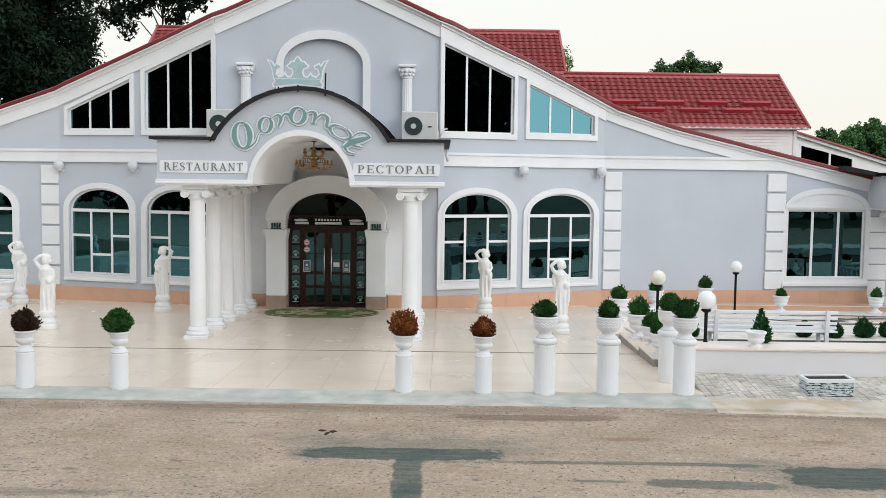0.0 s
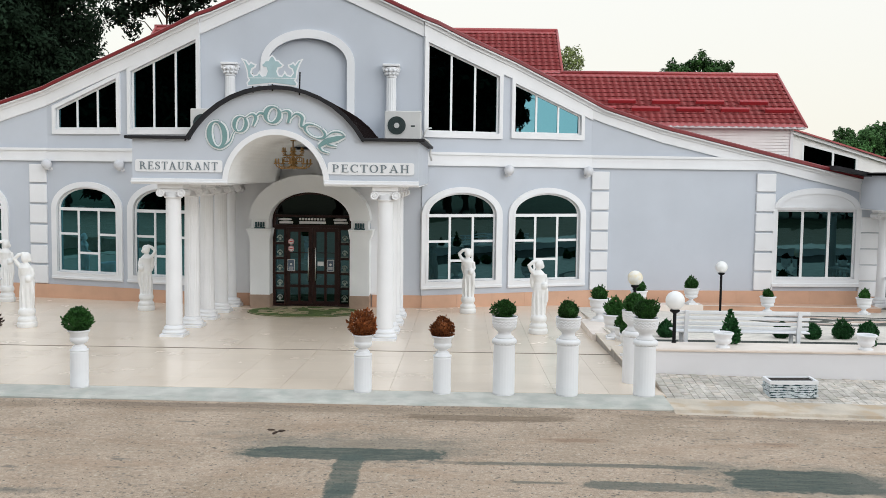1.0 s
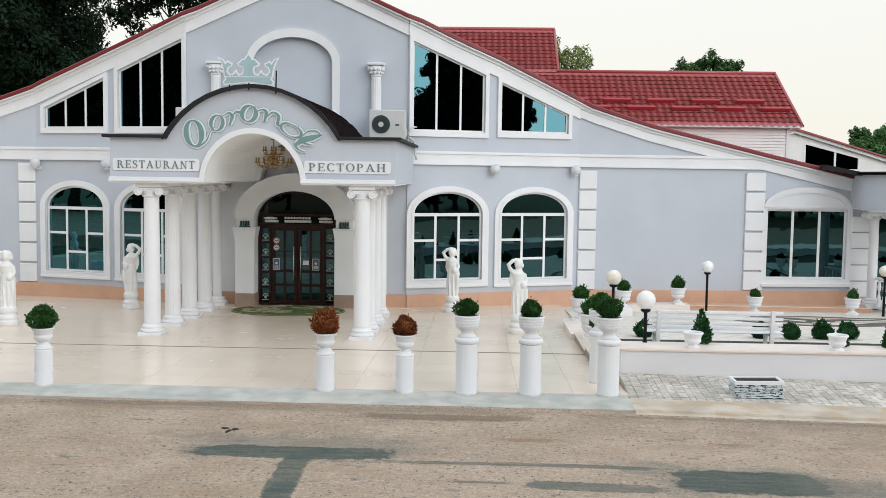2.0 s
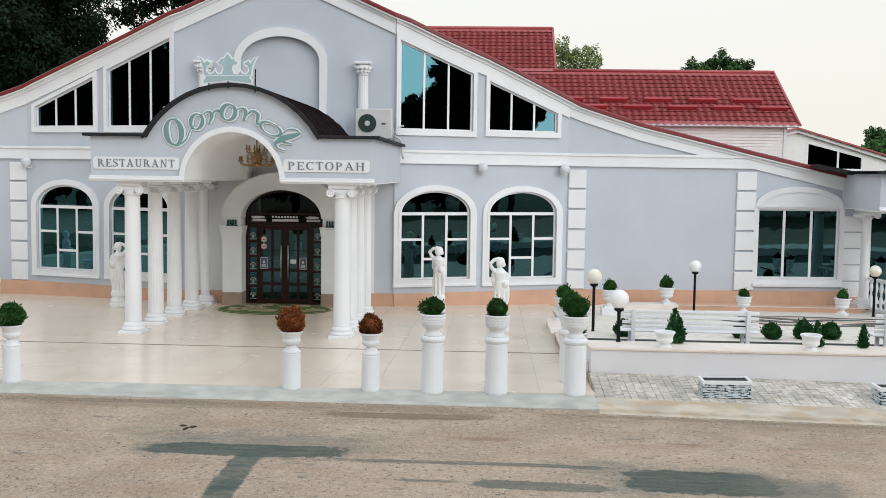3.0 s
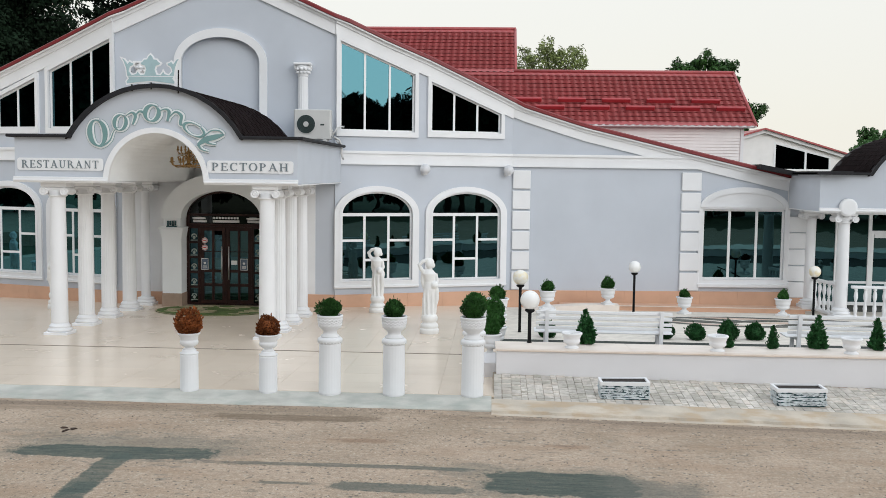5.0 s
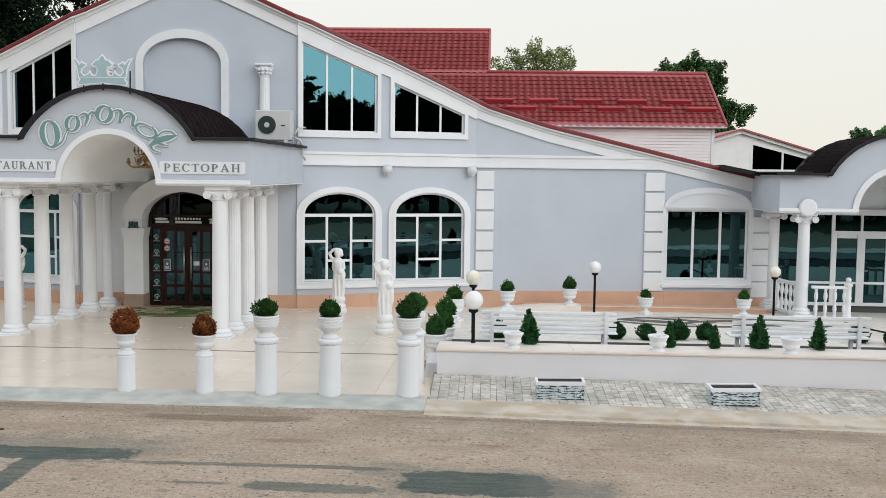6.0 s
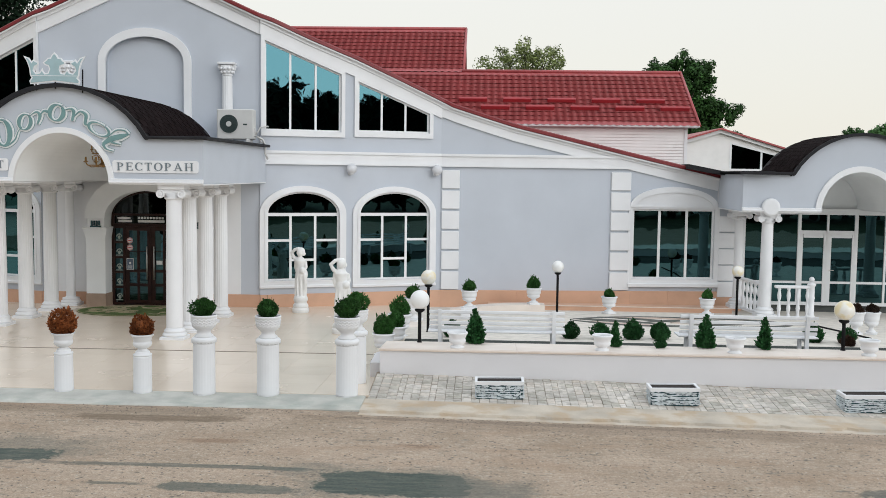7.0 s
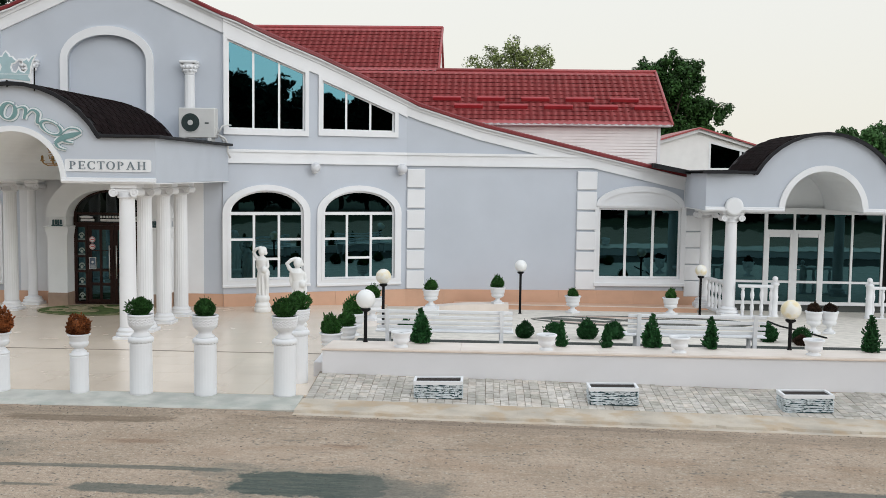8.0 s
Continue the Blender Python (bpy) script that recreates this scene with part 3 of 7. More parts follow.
def shrink(poly, by):
    """The outline moved inwards (outline runs anticlockwise)."""
    n, out = len(poly), []
    for k in range(n):
        a, b, c = Vector(poly[k - 1]), Vector(poly[k]), Vector(poly[(k + 1) % n])
        d, e = (b - a).normalized(), (c - b).normalized()
        nd, ne = Vector((-d.y, d.x)), Vector((-e.y, e.x))
        mid = (nd + ne)
        mid = mid / max(mid.length_squared / 2, 0.3)
        out.append(tuple(b + mid * by))
    return out


GLAZ = 0.08   # depth of the glazing behind the wall's face


def pane(w, outline, m, material=PANE, y=GLAZ - 0.02):
    bm = bmesh.new()
    prism(bm, [outline], y, y + 0.008)
    ob = part("pane", bm, material, w, m=None)
    ob.visible_shadow = False
    return ob


def arched_window(name, m, x0, x1, label, tint=PANE, drop=0.0):
    """White plaster surround, plastic frame with a fan light above seven panes."""
    w = empty(name, m, label, "window", kind="structure")
    zb, zs, rise = 0.47 + drop, 2.56, 0.80
    gx0, gx1, gz, grise = x0 + 0.20, x1 - 0.20, zb + 0.19, rise - 0.165
    bm = bmesh.new()
    prism(bm, [arched(x0, x1, zb, zs, rise), arched(gx0, gx1, gz, zs, grise)[::-1]], -0.07, 0.02)
    prism(bm, [arched(x0 + 0.13, x1 - 0.13, zb + 0.15, zs, rise - 0.11), arched(gx0, gx1, gz, zs, grise)[::-1]], -0.085, -0.06)
    part("surround", bm, WHITE, w)
    bm = bmesh.new()
    rbox(bm, x0 - 0.01, x1 + 0.01, -0.092, 0.0, zb - 0.02, zb + 0.06, 0.012)
    part("window_sill", bm, WHITE, w)
    bm = bmesh.new()
    f = 0.05
    prism(bm, [arched(gx0, gx1, gz, zs, grise), arched(gx0 + f, gx1 - f, gz + f, zs, grise - f)[::-1]], GLAZ - 0.05, GLAZ + 0.05)
    a, b = gx0 + f, gx1 - f
    zt = zs - 0.02
    c1, c2 = gx0 + (gx1 - gx0) * 0.33, gx0 + (gx1 - gx0) * 0.67
    zc, zl = 1.80, 1.24
    box(bm, a, b, GLAZ - 0.04, GLAZ + 0.04, zt - 0.045, zt + 0.045)
    for c in (c1, c2):
        box(bm, c - 0.035, c + 0.035, GLAZ - 0.035, GLAZ + 0.04, gz + f, zt - 0.045)
    for u0, u1, z in ((a, c1 - 0.035, zc), (c2 + 0.035, b, zc), (c1 + 0.035, c2 - 0.035, zl)):
        box(bm, u0, u1, GLAZ - 0.03, GLAZ + 0.04, z - 0.035, z + 0.035)
    part("window_frame", bm, PVC, w)
    pane(w, [(a, zt + 0.045), (b, zt + 0.045)] + arc((a + b) / 2, zs, (b - a) / 2, grise - f, 4, 176, 18), m, tint)
    for u0, u1, z0, z1 in ((a, c1 - .035, zc + .035, zt - .045), (a, c1 - .035, gz + f, zc - .035), (c2 + .035, b, zc + .035, zt - .045), (c2 + .035, b, gz + f, zc - .035),
                           (c1 + .035, c2 - .035, zl + .035, zt - .045), (c1 + .035, c2 - .035, gz + f, zl - .035)):
        pane(w, [(u0, z0), (u1, z0), (u1, z1), (u0, z1)], m, tint)
    return arched(gx0, gx1, gz, zs, grise)


def slanted_window(name, m, x0, x1, zl, zr, label, zb=4.75):
    """Gable window with three panes under the slope of the roof."""
    w = empty(name, m, label, "window", kind="structure")
    s, sb = 0.11, 0.15
    top = lambda x, d=0.0: zl + (zr - zl) * (x - x0) / (x1 - x0) - d
    a, b, z0 = x0 + s, x1 - s, zb + sb
    outer = [(x0, zb), (x1, zb), (x1, zr), (x0, zl)]
    inner = [(a, z0), (b, z0), (b, top(b, 0.12)), (a, top(a, 0.12))]
    bm = bmesh.new()
    prism(bm, [outer, inner[::-1]], -0.075, 0.02)
    part("surround", bm, WHITE, w)
    bm = bmesh.new()
    f = 0.05
    a2, b2, z2 = a + f, b - f, z0 + f
    prism(bm, [inner, [(a2, z2), (b2, z2), (b2, top(b2, 0.12 + f)), (a2, top(a2, 0.12 + f))][::-1]], GLAZ - 0.05, GLAZ + 0.05)
    cuts = [a2, a + (b - a) / 3, a + 2 * (b - a) / 3, b2]
    for c in cuts[1:3]:
        prism(bm, [[(c - 0.03, z2), (c + 0.03, z2), (c + 0.03, top(c + 0.03, 0.12 + f)), (c - 0.03, top(c - 0.03, 0.12 + f))]], GLAZ - 0.04, GLAZ + 0.04)
    part("window_frame", bm, PVC, w)
    for k in range(3):
        u0, u1 = cuts[k] + (0.03 if k else 0), cuts[k + 1] - (0.03 if k < 2 else 0)
        pane(w, [(u0, z2), (u1, z2), (u1, top(u1, 0.12 + f)), (u0, top(u0, 0.12 + f))], m, PANEUP)
    return inner


def wall(name, seg, holes, label, depth=0.3):
    bm = bmesh.new()
    outline = [(0, -0.48), (seg[1], -0.48)] + line_of(seg, 0, seg[1], 0.0)[::-1]
    prism(bm, [outline] + [h[::-1] for h in holes], 0.0, depth)
    return tagged(part(name, bm, WALL, m=seg[0]), label, "wall", kind="structure")


BIG, SMALL = "tall black-tinted gable window with white surround", "low slanted gable window with white surround"
LOW = "arched ground-floor window with white surround and tinted panes"
FS, LS, MS, RS, GS = SEGMENTS
holes_r = [arched_window("window_1", M_RIGHT, -0.02, 2.47, LOW), arched_window("window_2", M_RIGHT, 2.67, 5.21, LOW, PANE, -0.03),
           slanted_window("window_3", M_RIGHT, 0.02, 2.42, 7.55, 6.62, BIG), slanted_window("window_4", M_RIGHT, 2.70, 5.09, 6.53, 5.58, SMALL, 4.78)]
holes_l = [arched_window("window_5", M_LEFT, WING - 5.07, WING - 2.60, LOW, PANEBLUE), arched_window("window_6", M_LEFT, WING - 2.42, WING, LOW, PANEBLUE),
           slanted_window("window_7", M_LEFT, WING - 4.99, WING - 2.64, 5.58, 6.52, SMALL), slanted_window("window_8", M_LEFT, WING - 2.38, WING, 6.62, 7.56, BIG)]
holes_f = [arched_window("window_9", M_FAR, FAR - 3.75, FAR - 1.3, LOW, PANEBLUE)]
wall("wall_right_wing", RS, holes_r, "pale grey rendered wall with four white-framed windows")
wall("wall_left_wing", LS, holes_l, "pale grey rendered wall with four white-framed windows")
wall("wall_far_left", FS, holes_f, "pale grey rendered wall with an arched window")


# the wide window near the second porch, under a low blind arch
def wide_window():
    w = empty("window_10", M_LONG, "wide three-pane window under a white blind arch", "window", kind="structure")
    x0, x1, z0, z1 = 5.82, 8.34, 0.64, 2.77
    bm = bmesh.new()
    prism(bm, [[(x0 - 0.13, z0 - 0.13), (x1 + 0.15, z0 - 0.13), (x1 + 0.15, 2.83)] + arc(7.08, 2.83, 1.36, 0.61, 0, 180, 24) + [(x0 - 0.13, 2.83)],
               [(x0, z0), (x1, z0), (x1, z1), (x0, z1)][::-1]], -0.06, 0.02)
    prism(bm, [arc(7.08, 2.83, 1.36, 0.61, 0, 180, 24) + arc(7.08, 2.83, 1.18, 0.44, 180, 0, 24)], -0.10, -0.05)
    box(bm, x0 - 0.06, x1 + 0.06, -0.085, -0.05, z1 + 0.05, z1 + 0.10)
    part("surround", bm, WHITE, w)
    bm = bmesh.new()
    rbox(bm, x0 - 0.13, x1 + 0.16, -0.12, 0.0, z0 - 0.24, z0 - 0.13, 0.012)
    part("window_sill", bm, WHITE, w)
    bm = bmesh.new()
    f = 0.06
    prism(bm, [[(x0, z0), (x1, z0), (x1, z1), (x0, z1)], [(x0 + f, z0 + f), (x1 - f, z0 + f), (x1 - f, z1 - f), (x0 + f, z1 - f)][::-1]], GLAZ - 0.05, GLAZ + 0.05)
    cuts = [x0 + f, x0 + (x1 - x0) / 3, x0 + 2 * (x1 - x0) / 3, x1 - f]
    for c in cuts[1:3]:
        box(bm, c - 0.04, c + 0.04, GLAZ - 0.04, GLAZ + 0.04, z0 + f, z1 - f)
    part("window_frame", bm, PVC, w)
    for k in range(3):
        u0, u1 = cuts[k] + (0.04 if k else 0), cuts[k + 1] - (0.04 if k < 2 else 0)
        pane(w, [(u0, z0 + f), (u1, z0 + f), (u1, z1 - f), (u0, z1 - f)], M_LONG)
    return [(x0, z0), (x1, z0), (x1, z1), (x0, z1)]


wall("wall_long", GS, [wide_window()], "long pale grey rendered wall with a wide window")

# middle wall: door opening and blind niche
DOOR_X = HALF + 0.03
door_hole = arched(DOOR_X - 1.12, DOOR_X + 1.12, -0.29, 2.25, 0.92)
NX = HALF - 0.12
niche_in = arched(NX - 1.11, NX + 1.11, 4.4, 6.76, 0.70)
wall("wall_middle", MS, [door_hole, niche_in], "pale grey rendered gable wall with a blind arched niche")
bm = bmesh.new()
box(bm, HALF - 1.3, HALF + 1.2, 0.14, 0.2, 4.3, 7.6)
tagged(part("wall_niche", bm, WALL, m=M_MID), "recessed grey back of the blind niche", "wall", kind="structure")
bm = bmesh.new()
prism(bm, [arched(NX - 1.32, NX + 1.32, 4.4, 6.76, 0.94), arched(NX - 1.11, NX + 1.11, 4.4, 6.76, 0.70)[::-1]], -0.07, 0.03)
tagged(part("trim_niche", bm, WHITE, m=M_MID), "white arched moulding round the blind niche", "trim", kind="structure")

# white lining of the wall under the porch
bm = bmesh.new()
for u0, u1 in ((0.45, DOOR_X - 1.66), (DOOR_X + 1.66, 5.70)):
    box(bm, u0, u1, -0.012, 0.0, 0.27, 3.96)
prism(bm, [[(DOOR_X - 1.66, 2.3), (DOOR_X - 1.2, 2.3)] + arc(DOOR_X, 2.3, 1.2, 1.0, 180, 0, 20) + [(DOOR_X + 1.66, 2.3), (DOOR_X + 1.66, 4.7), (DOOR_X - 1.66, 4.7)]], -0.012, 0.0)
tagged(part("wall_lining", bm, WHITE, m=M_MID), "white painted wall under the porch", "wall", kind="structure")

# bargeboards, string course
for k, seg in enumerate(SEGMENTS):
    bm = bmesh.new()
    x1 = seg[1] if k < 4 else 8.62
    top, low = line_of(seg, 0, x1, 0.0), line_of(seg, 0, x1, 0.46 if k != 4 else 0.40)
    prism(bm, [low + top[::-1]], -0.065, 0.0)
    up = line_of(seg, 0, x1, 0.14)
    prism(bm, [up + top[::-1]], -0.11, -0.06)
    ob = part("trim_bargeboard", bm, WHITE, m=seg[0])
    tagged(ob, "white bargeboard under the red roof edge", "trim", kind="structure")
    bm = bmesh.new()
    x1 = seg[1] if k < 4 else 5.72
    prism(bm, [[(0, 3.99), (x1, 3.99), (x1, 4.33), (0, 4.33)]], -0.06, 0.0)
    prism(bm, [[(0, 4.27), (x1, 4.27), (x1, 4.345), (0, 4.345)]], -0.10, -0.055)
    prism(bm, [[(0, 3.96), (x1, 3.96), (x1, 4.02), (0, 4.02)]], -0.085, -0.055)
    tagged(part("trim_string_course", bm, WHITE, m=seg[0]), "white string course between the storeys", "trim", kind="structure")
bm = bmesh.new()
box(bm, 8.42, 8.58, -0.066, 0.0, 2.8, 3.6)
tagged(part("trim_corner", bm, WHITE, m=M_LONG), "white corner strip by the wide window", "trim", kind="structure")

# quoins
def quoins(name, m, x0, wide, z0, count, pitch, high, material):
    q = empty(name, m, "white raised corner blocks on the grey wall", "trim", kind="structure")
    bm = bmesh.new()
    rbox(bm, 0, wide, -0.07, 0.0, 0, high, 0.015)
    me = mesh_of("quoin_block", bm, material)
    for k in range(count):
        ob = new("quoin_block", me)
        ob.parent = q
        ob.location = (x0, 0, z0 + k * pitch)


quoins("trim_quoin_right", M_LONG, 0.03, 0.53, 0.29, 6, 0.605, 0.545, WHITE)
quoins("trim_quoin_middle", M_LONG, 5.14, 0.60, 0.29, 6, 0.605, 0.545, WHITE)
quoins("trim_quoin_left", M_FAR, FAR - 0.58, 0.55, 0.29, 6, 0.605, 0.545, WHITE)
quoins("trim_quoin_end", M_LONG, 8.48, 0.62, 0.10, 5, 0.50, 0.47, WHITE)

# plinth of peach tiles
for k, seg in enumerate(SEGMENTS):
    p = empty("baseboard", seg[0], "peach-coloured tiled plinth along the wall foot", "baseboard", kind="structure")
    spans = [(0, DOOR_X - 1.7), (DOOR_X + 1.7, seg[1])] if k == 2 else [(0, seg[1])]
    for a, b in spans:
        n = max(1, round((b - a) / 1.15))
        wide = (b - a) / n
        bm = bmesh.new()
        rbox(bm, 0.0015, wide - 0.0015, -0.05, 0.0, -0.45, 0.27, 0.002)
        me = mesh_of("tile", bm, PLINTH)
        for i in range(n):
            ob = new("tile", me)
            ob.parent, ob.location = p, (a + i * wide, 0, 0)


# ---- roofs ----
def front_roof():
    """The red roof behind the gable: a bent slab following the wall's plan."""
    pts = []
    for k, seg in enumerate(SEGMENTS):
        x1 = seg[1] if k < 4 else 8.75
        for x, z in line_of(seg, 0, x1, 0.0)[(0 if k == 0 else 1):]:
            pts.append(seg[0] @ Vector((x, -0.24, z)))
    bm = bmesh.new()
    rows = []
    for p in pts:
        rows.append([bm.verts.new(v) for v in (p, p + Vector((0, 0, 0.085)), p + Vector((0, 0.05, 0.115)), Vector((p.x, 39.7, p.z + 0.115)), Vector((p.x, 39.7, p.z)))])
    for a, b in zip(rows, rows[1:]):
        for i in range(5):
            bm.faces.new((a[i], a[(i + 1) % 5], b[(i + 1) % 5], b[i]))
    bm.faces.new(rows[0])
    bm.faces.new(rows[-1][::-1])
    tagged(part("roof_front", bm, REDTRIM), "dark red metal roof edge curving down from the gable", "roof", kind="structure")
    bm = bmesh.new()
    soff = []
    for p in pts:
        soff.append([bm.verts.new(p + Vector((0, d, -0.015 - e))) for d, e in ((0.03, 0), (0.5, 0), (0.5, 0.04), (0.03, 0.04))])
    for a, b in zip(soff, soff[1:]):
        for i in range(4):
            bm.faces.new((a[i], a[(i + 1) % 4], b[(i + 1) % 4], b[i]))
    tagged(part("trim_soffit", bm, WHITE), "white soffit boards under the roof edge", "trim", kind="structure")


front_roof()


def metal_tiles(name, x0, x1, y0, z0, y1, z1, label, left_slant=0.0, right_slant=0.0):
    """Pressed metal roofing: waves across the slope, steps down it."""
    run, rise = y1 - y0, z1 - z0
    length = math.hypot(run, rise)
    nrm = Vector((0, -rise, run)) / length
    step, wave = 0.312, 0.285
    rows = int(length / step)
    cols = int((x1 - x0) / (wave / 6))
    verts, faces = [], []
    for i in range(rows):
        for e, lift in ((0.0, 0.055), (1.0, 0.0)):
            t = min((i + e) / rows, 1.0)
            for j in range(cols + 1):
                s = j / cols
                xa, xb = x0 + left_slant * t, x1 + right_slant * t
                x = xa + (xb - xa) * s
                w = (0.5 - 0.5 * math.cos(2 * math.pi * x / wave)) * 0.011
                bow = 0.045 + 0.085 * math.sin(math.pi * x / wave) ** 2 if e == 0 else 0.0
                p = Vector((x, y0 + run * t, z0 + rise * t)) + nrm * (w + lift) - Vector((0, run, rise)) / length * bow * 0.8
                verts.append(p)
    n = cols + 1
    for i in range(2 * rows - 1):
        for j in range(cols):
            faces.append((i * n + j, i * n + j + 1, (i + 1) * n + j + 1, (i + 1) * n + j))
    me = bpy.data.meshes.new(name)
    me.from_pydata([tuple(v) for v in verts], [], faces)
    me.materials.append(ROOF)
    for k, poly in enumerate(me.polygons):
        poly.use_smooth = (k // cols) % 2 == 0
    return tagged(new(name, me), label, "roof", kind="structure")


metal_tiles("roof_upper", -13.2, 5.17, 42.8, 8.06, 46.0, 10.28, "upper red metal tile roof behind the gable", 0.0, 0.02)
metal_tiles("roof_lower", -13.2, 14.4, 39.3, 5.71, 42.8, 8.06, "long red metal tile roof of the rear wing", 0.0, -0.12)
bm = bmesh.new()
sweep(bm, [(-13.3, 46.0, 10.33), (5.22, 46.0, 10.33)], 0.07, 8)
sweep(bm, [(5.1, 42.8, 8.11), (14.32, 42.8, 8.11)], 0.07, 8)
sweep(bm, [(5.18, 42.8, 8.10), (5.20, 46.0, 10.32)], 0.06, 8)
sweep(bm, [(-13.22, 42.8, 8.1), (-13.22, 46.0, 10.32)], 0.06, 8)
sweep(bm, [(14.42, 39.25, 5.72), (14.30, 42.8, 8.10)], 0.06, 8)
tagged(part("trim_ridge", bm, ROOF), "red ridge and verge caps on the tile roofs", "trim", kind="structure")
bm = bmesh.new()
prism(bm, [[(42.8, 7.95), (46.0, 10.18), (49, 8.0), (49, 5), (42.8, 5)]], 4.92, 5.12, Matrix(((0, 1, 0, 0), (1, 0, 0, 0), (0, 0, 1, 0), (0, 0, 0, 1))))
prism(bm, [[(42.8, 7.95), (46.0, 10.18), (49, 8.0), (49, 5), (42.8, 5)]], -13.15, -12.95, Matrix(((0, 1, 0, 0), (1, 0, 0, 0), (0, 0, 1, 0), (0, 0, 0, 1))))
tagged(part("wall_gable_upper", bm, SIDING), "white gable ends under the upper roof", "wall", kind="structure")

# plain rear slopes and outer walls
YZ = Matrix(((0, 1, 0, 0), (1, 0, 0, 0), (0, 0, 1, 0), (0, 0, 0, 1)))
bm = bmesh.new()
prism(bm, [[(42.82, 7.98), (42.82, 8.10), (49.6, 5.72), (49.6, 5.60)]], 5.3, 14.3, YZ)
prism(bm, [[(46.02, 10.18), (46.02, 10.30), (50.3, 7.8), (50.3, 7.68)]], -13.2, 5.2, YZ)
tagged(part("roof_back", bm, ROOF), "red rear slopes of the tile roofs", "roof", kind="structure")
bm = bmesh.new()
prism(bm, [[(39.9, -0.45), (49.2, -0.45), (49.2, 5.75), (42.8, 7.95), (39.9, 6.0)]], 13.78, 13.98, YZ)
box(bm, -13.1, 13.78, 49.0, 49.2, -0.45, 5.7)
prism(bm, [[(39.7, -0.45), (49.0, -0.45), (49.0, 7.4), (42.8, 7.94), (39.7, 5.8)]], -13.15, -12.96, YZ)
box(bm, -17.95, -13.16, 39.5, 39.7, -0.45, 5.0)
box(bm, -17.98, -17.75, 30.6, 39.5, -0.45, 3.7)
tagged(part("wall_rear", bm, SIDING), "plain white outer walls behind the restaurant", "wall", kind="structure")

# snow guards
bm = bmesh.new()
for q in range(8):
    x = -0.58 + 1.16 * (q + 0.5) / 8
    box(bm, x - 0.05, x + 0.05, -0.03, 0.03, 0.0, 0.02)
rbox(bm, -0.57, 0.57, -0.06, 0.06, 0.02, 0.19, 0.02)
GUARD_ME = mesh_of("snow_guard", bm, REDBAR)
for row, (t, shift) in enumerate(((0.385, 12.72), (0.245, 13.61))):
    for k in range(5):
        x = shift - 1.775 * k
        ob = new("snow_guard", GUARD_ME)
        ob.matrix_world = pose(x, 39.3 + 3.5 * t, 5.71 + 2.35 * t + 0.05, 34)
        tagged(ob, "red metal snow guard bar on the tile roof", "snow guard", "snow guards on the rear roof")

# rear wing wall with lapped siding
siding = empty("wall_rear_wing", Matrix(), "white lapped siding wall under the rear roof", "wall", kind="structure")
bm = bmesh.new()
box(bm, 2.0, 13.9, 39.62, 39.9, 2.0, 5.72)
part("wall_core", bm, SIDING, siding)
bm = bmesh.new()
prism(bm, [[(39.575, 0), (39.62, 0), (39.62, 0.12), (39.605, 0.12)]], 6.0, 13.9, Matrix(((0, 1, 0, 0), (1, 0, 0, 0), (0, 0, 1, 0), (0, 0, 0, 1))))
me = mesh_of("plank", bm, SIDING)
for k in range(21):
    ob = new("plank", me)
    ob.parent, ob.location = siding, (0, 0, 3.1 + 0.12 * k)
bm = bmesh.new()
box(bm, 2.0, 14.42, 39.24, 39.32, 5.66, 5.73)
box(bm, 2.0, 14.38, 39.32, 39.6, 5.64, 5.68)
tagged(part("trim_eaves", bm, WHITE), "white eaves board of the rear wing", "trim", kind="structure")
bm = bmesh.new()
box(bm, 13.9, 14.02, 39.56, 40.0, 2.0, 5.64)
tagged(part("trim_rear_corner", bm, WHITE), "white corner board of the rear wing", "trim", kind="structure")


def rear_house():
    h = empty("rear_house", pose(0, 53, 0), "small white gabled building with red roof behind", "house")
    bm = bmesh.new()
    gable = [(16.2, -0.4), (24.6, -0.4), (24.6, 4.35), (18.4, 6.2), (16.2, 5.52)]
    hole = [(18.95, 4.1), (21.9, 4.1), (21.9, 4.85), (18.95, 5.6)]
    prism(bm, [gable, hole[::-1]], 0, 0.3)
    box(bm, 16.2, 16.5, 0.3, 8.7, -0.4, 5.4)
    box(bm, 24.3, 24.6, 0.3, 8.7, -0.4, 4.3)
    prism(bm, [gable], 8.7, 9.0)
    part("wall", bm, SIDING, h)
    bm = bmesh.new()
    prism(bm, [[(15.6, 5.35), (18.4, 6.22), (24.9, 4.3), (24.9, 4.38), (18.4, 6.31), (15.6, 5.44)]], -0.35, 9)
    part("roof", bm, ROOF, h)
    bm = bmesh.new()
    prism(bm, [[(15.7, 5.22), (18.4, 6.05), (24.8, 4.13), (24.8, 4.3), (18.4, 6.22), (15.7, 5.37)]], -0.2, -0.12)
    part("bargeboard", bm, WHITE, h)
    wn_ = part("window", bmesh.new(), PVC, h)
    bm = bmesh.new()
    prism(bm, [hole, shrink(hole, 0.1)[::-1]], -0.02, 0.1)
    box(bm, 20.55, 20.65, -0.01, 0.1, 4.2, 5.1)
    part("frame", bm, PVC, wn_)
    bm = bmesh.new()
    prism(bm, [shrink(hole, 0.1)], 0.05, 0.06)
    part("pane", bm, PANE, wn_)
    bm = bmesh.new()
    box(bm, 16.5, 24.6, 1.0, 1.1, -0.4, 4.3)
    part("partition", bm, INSIDE, h)


rear_house()

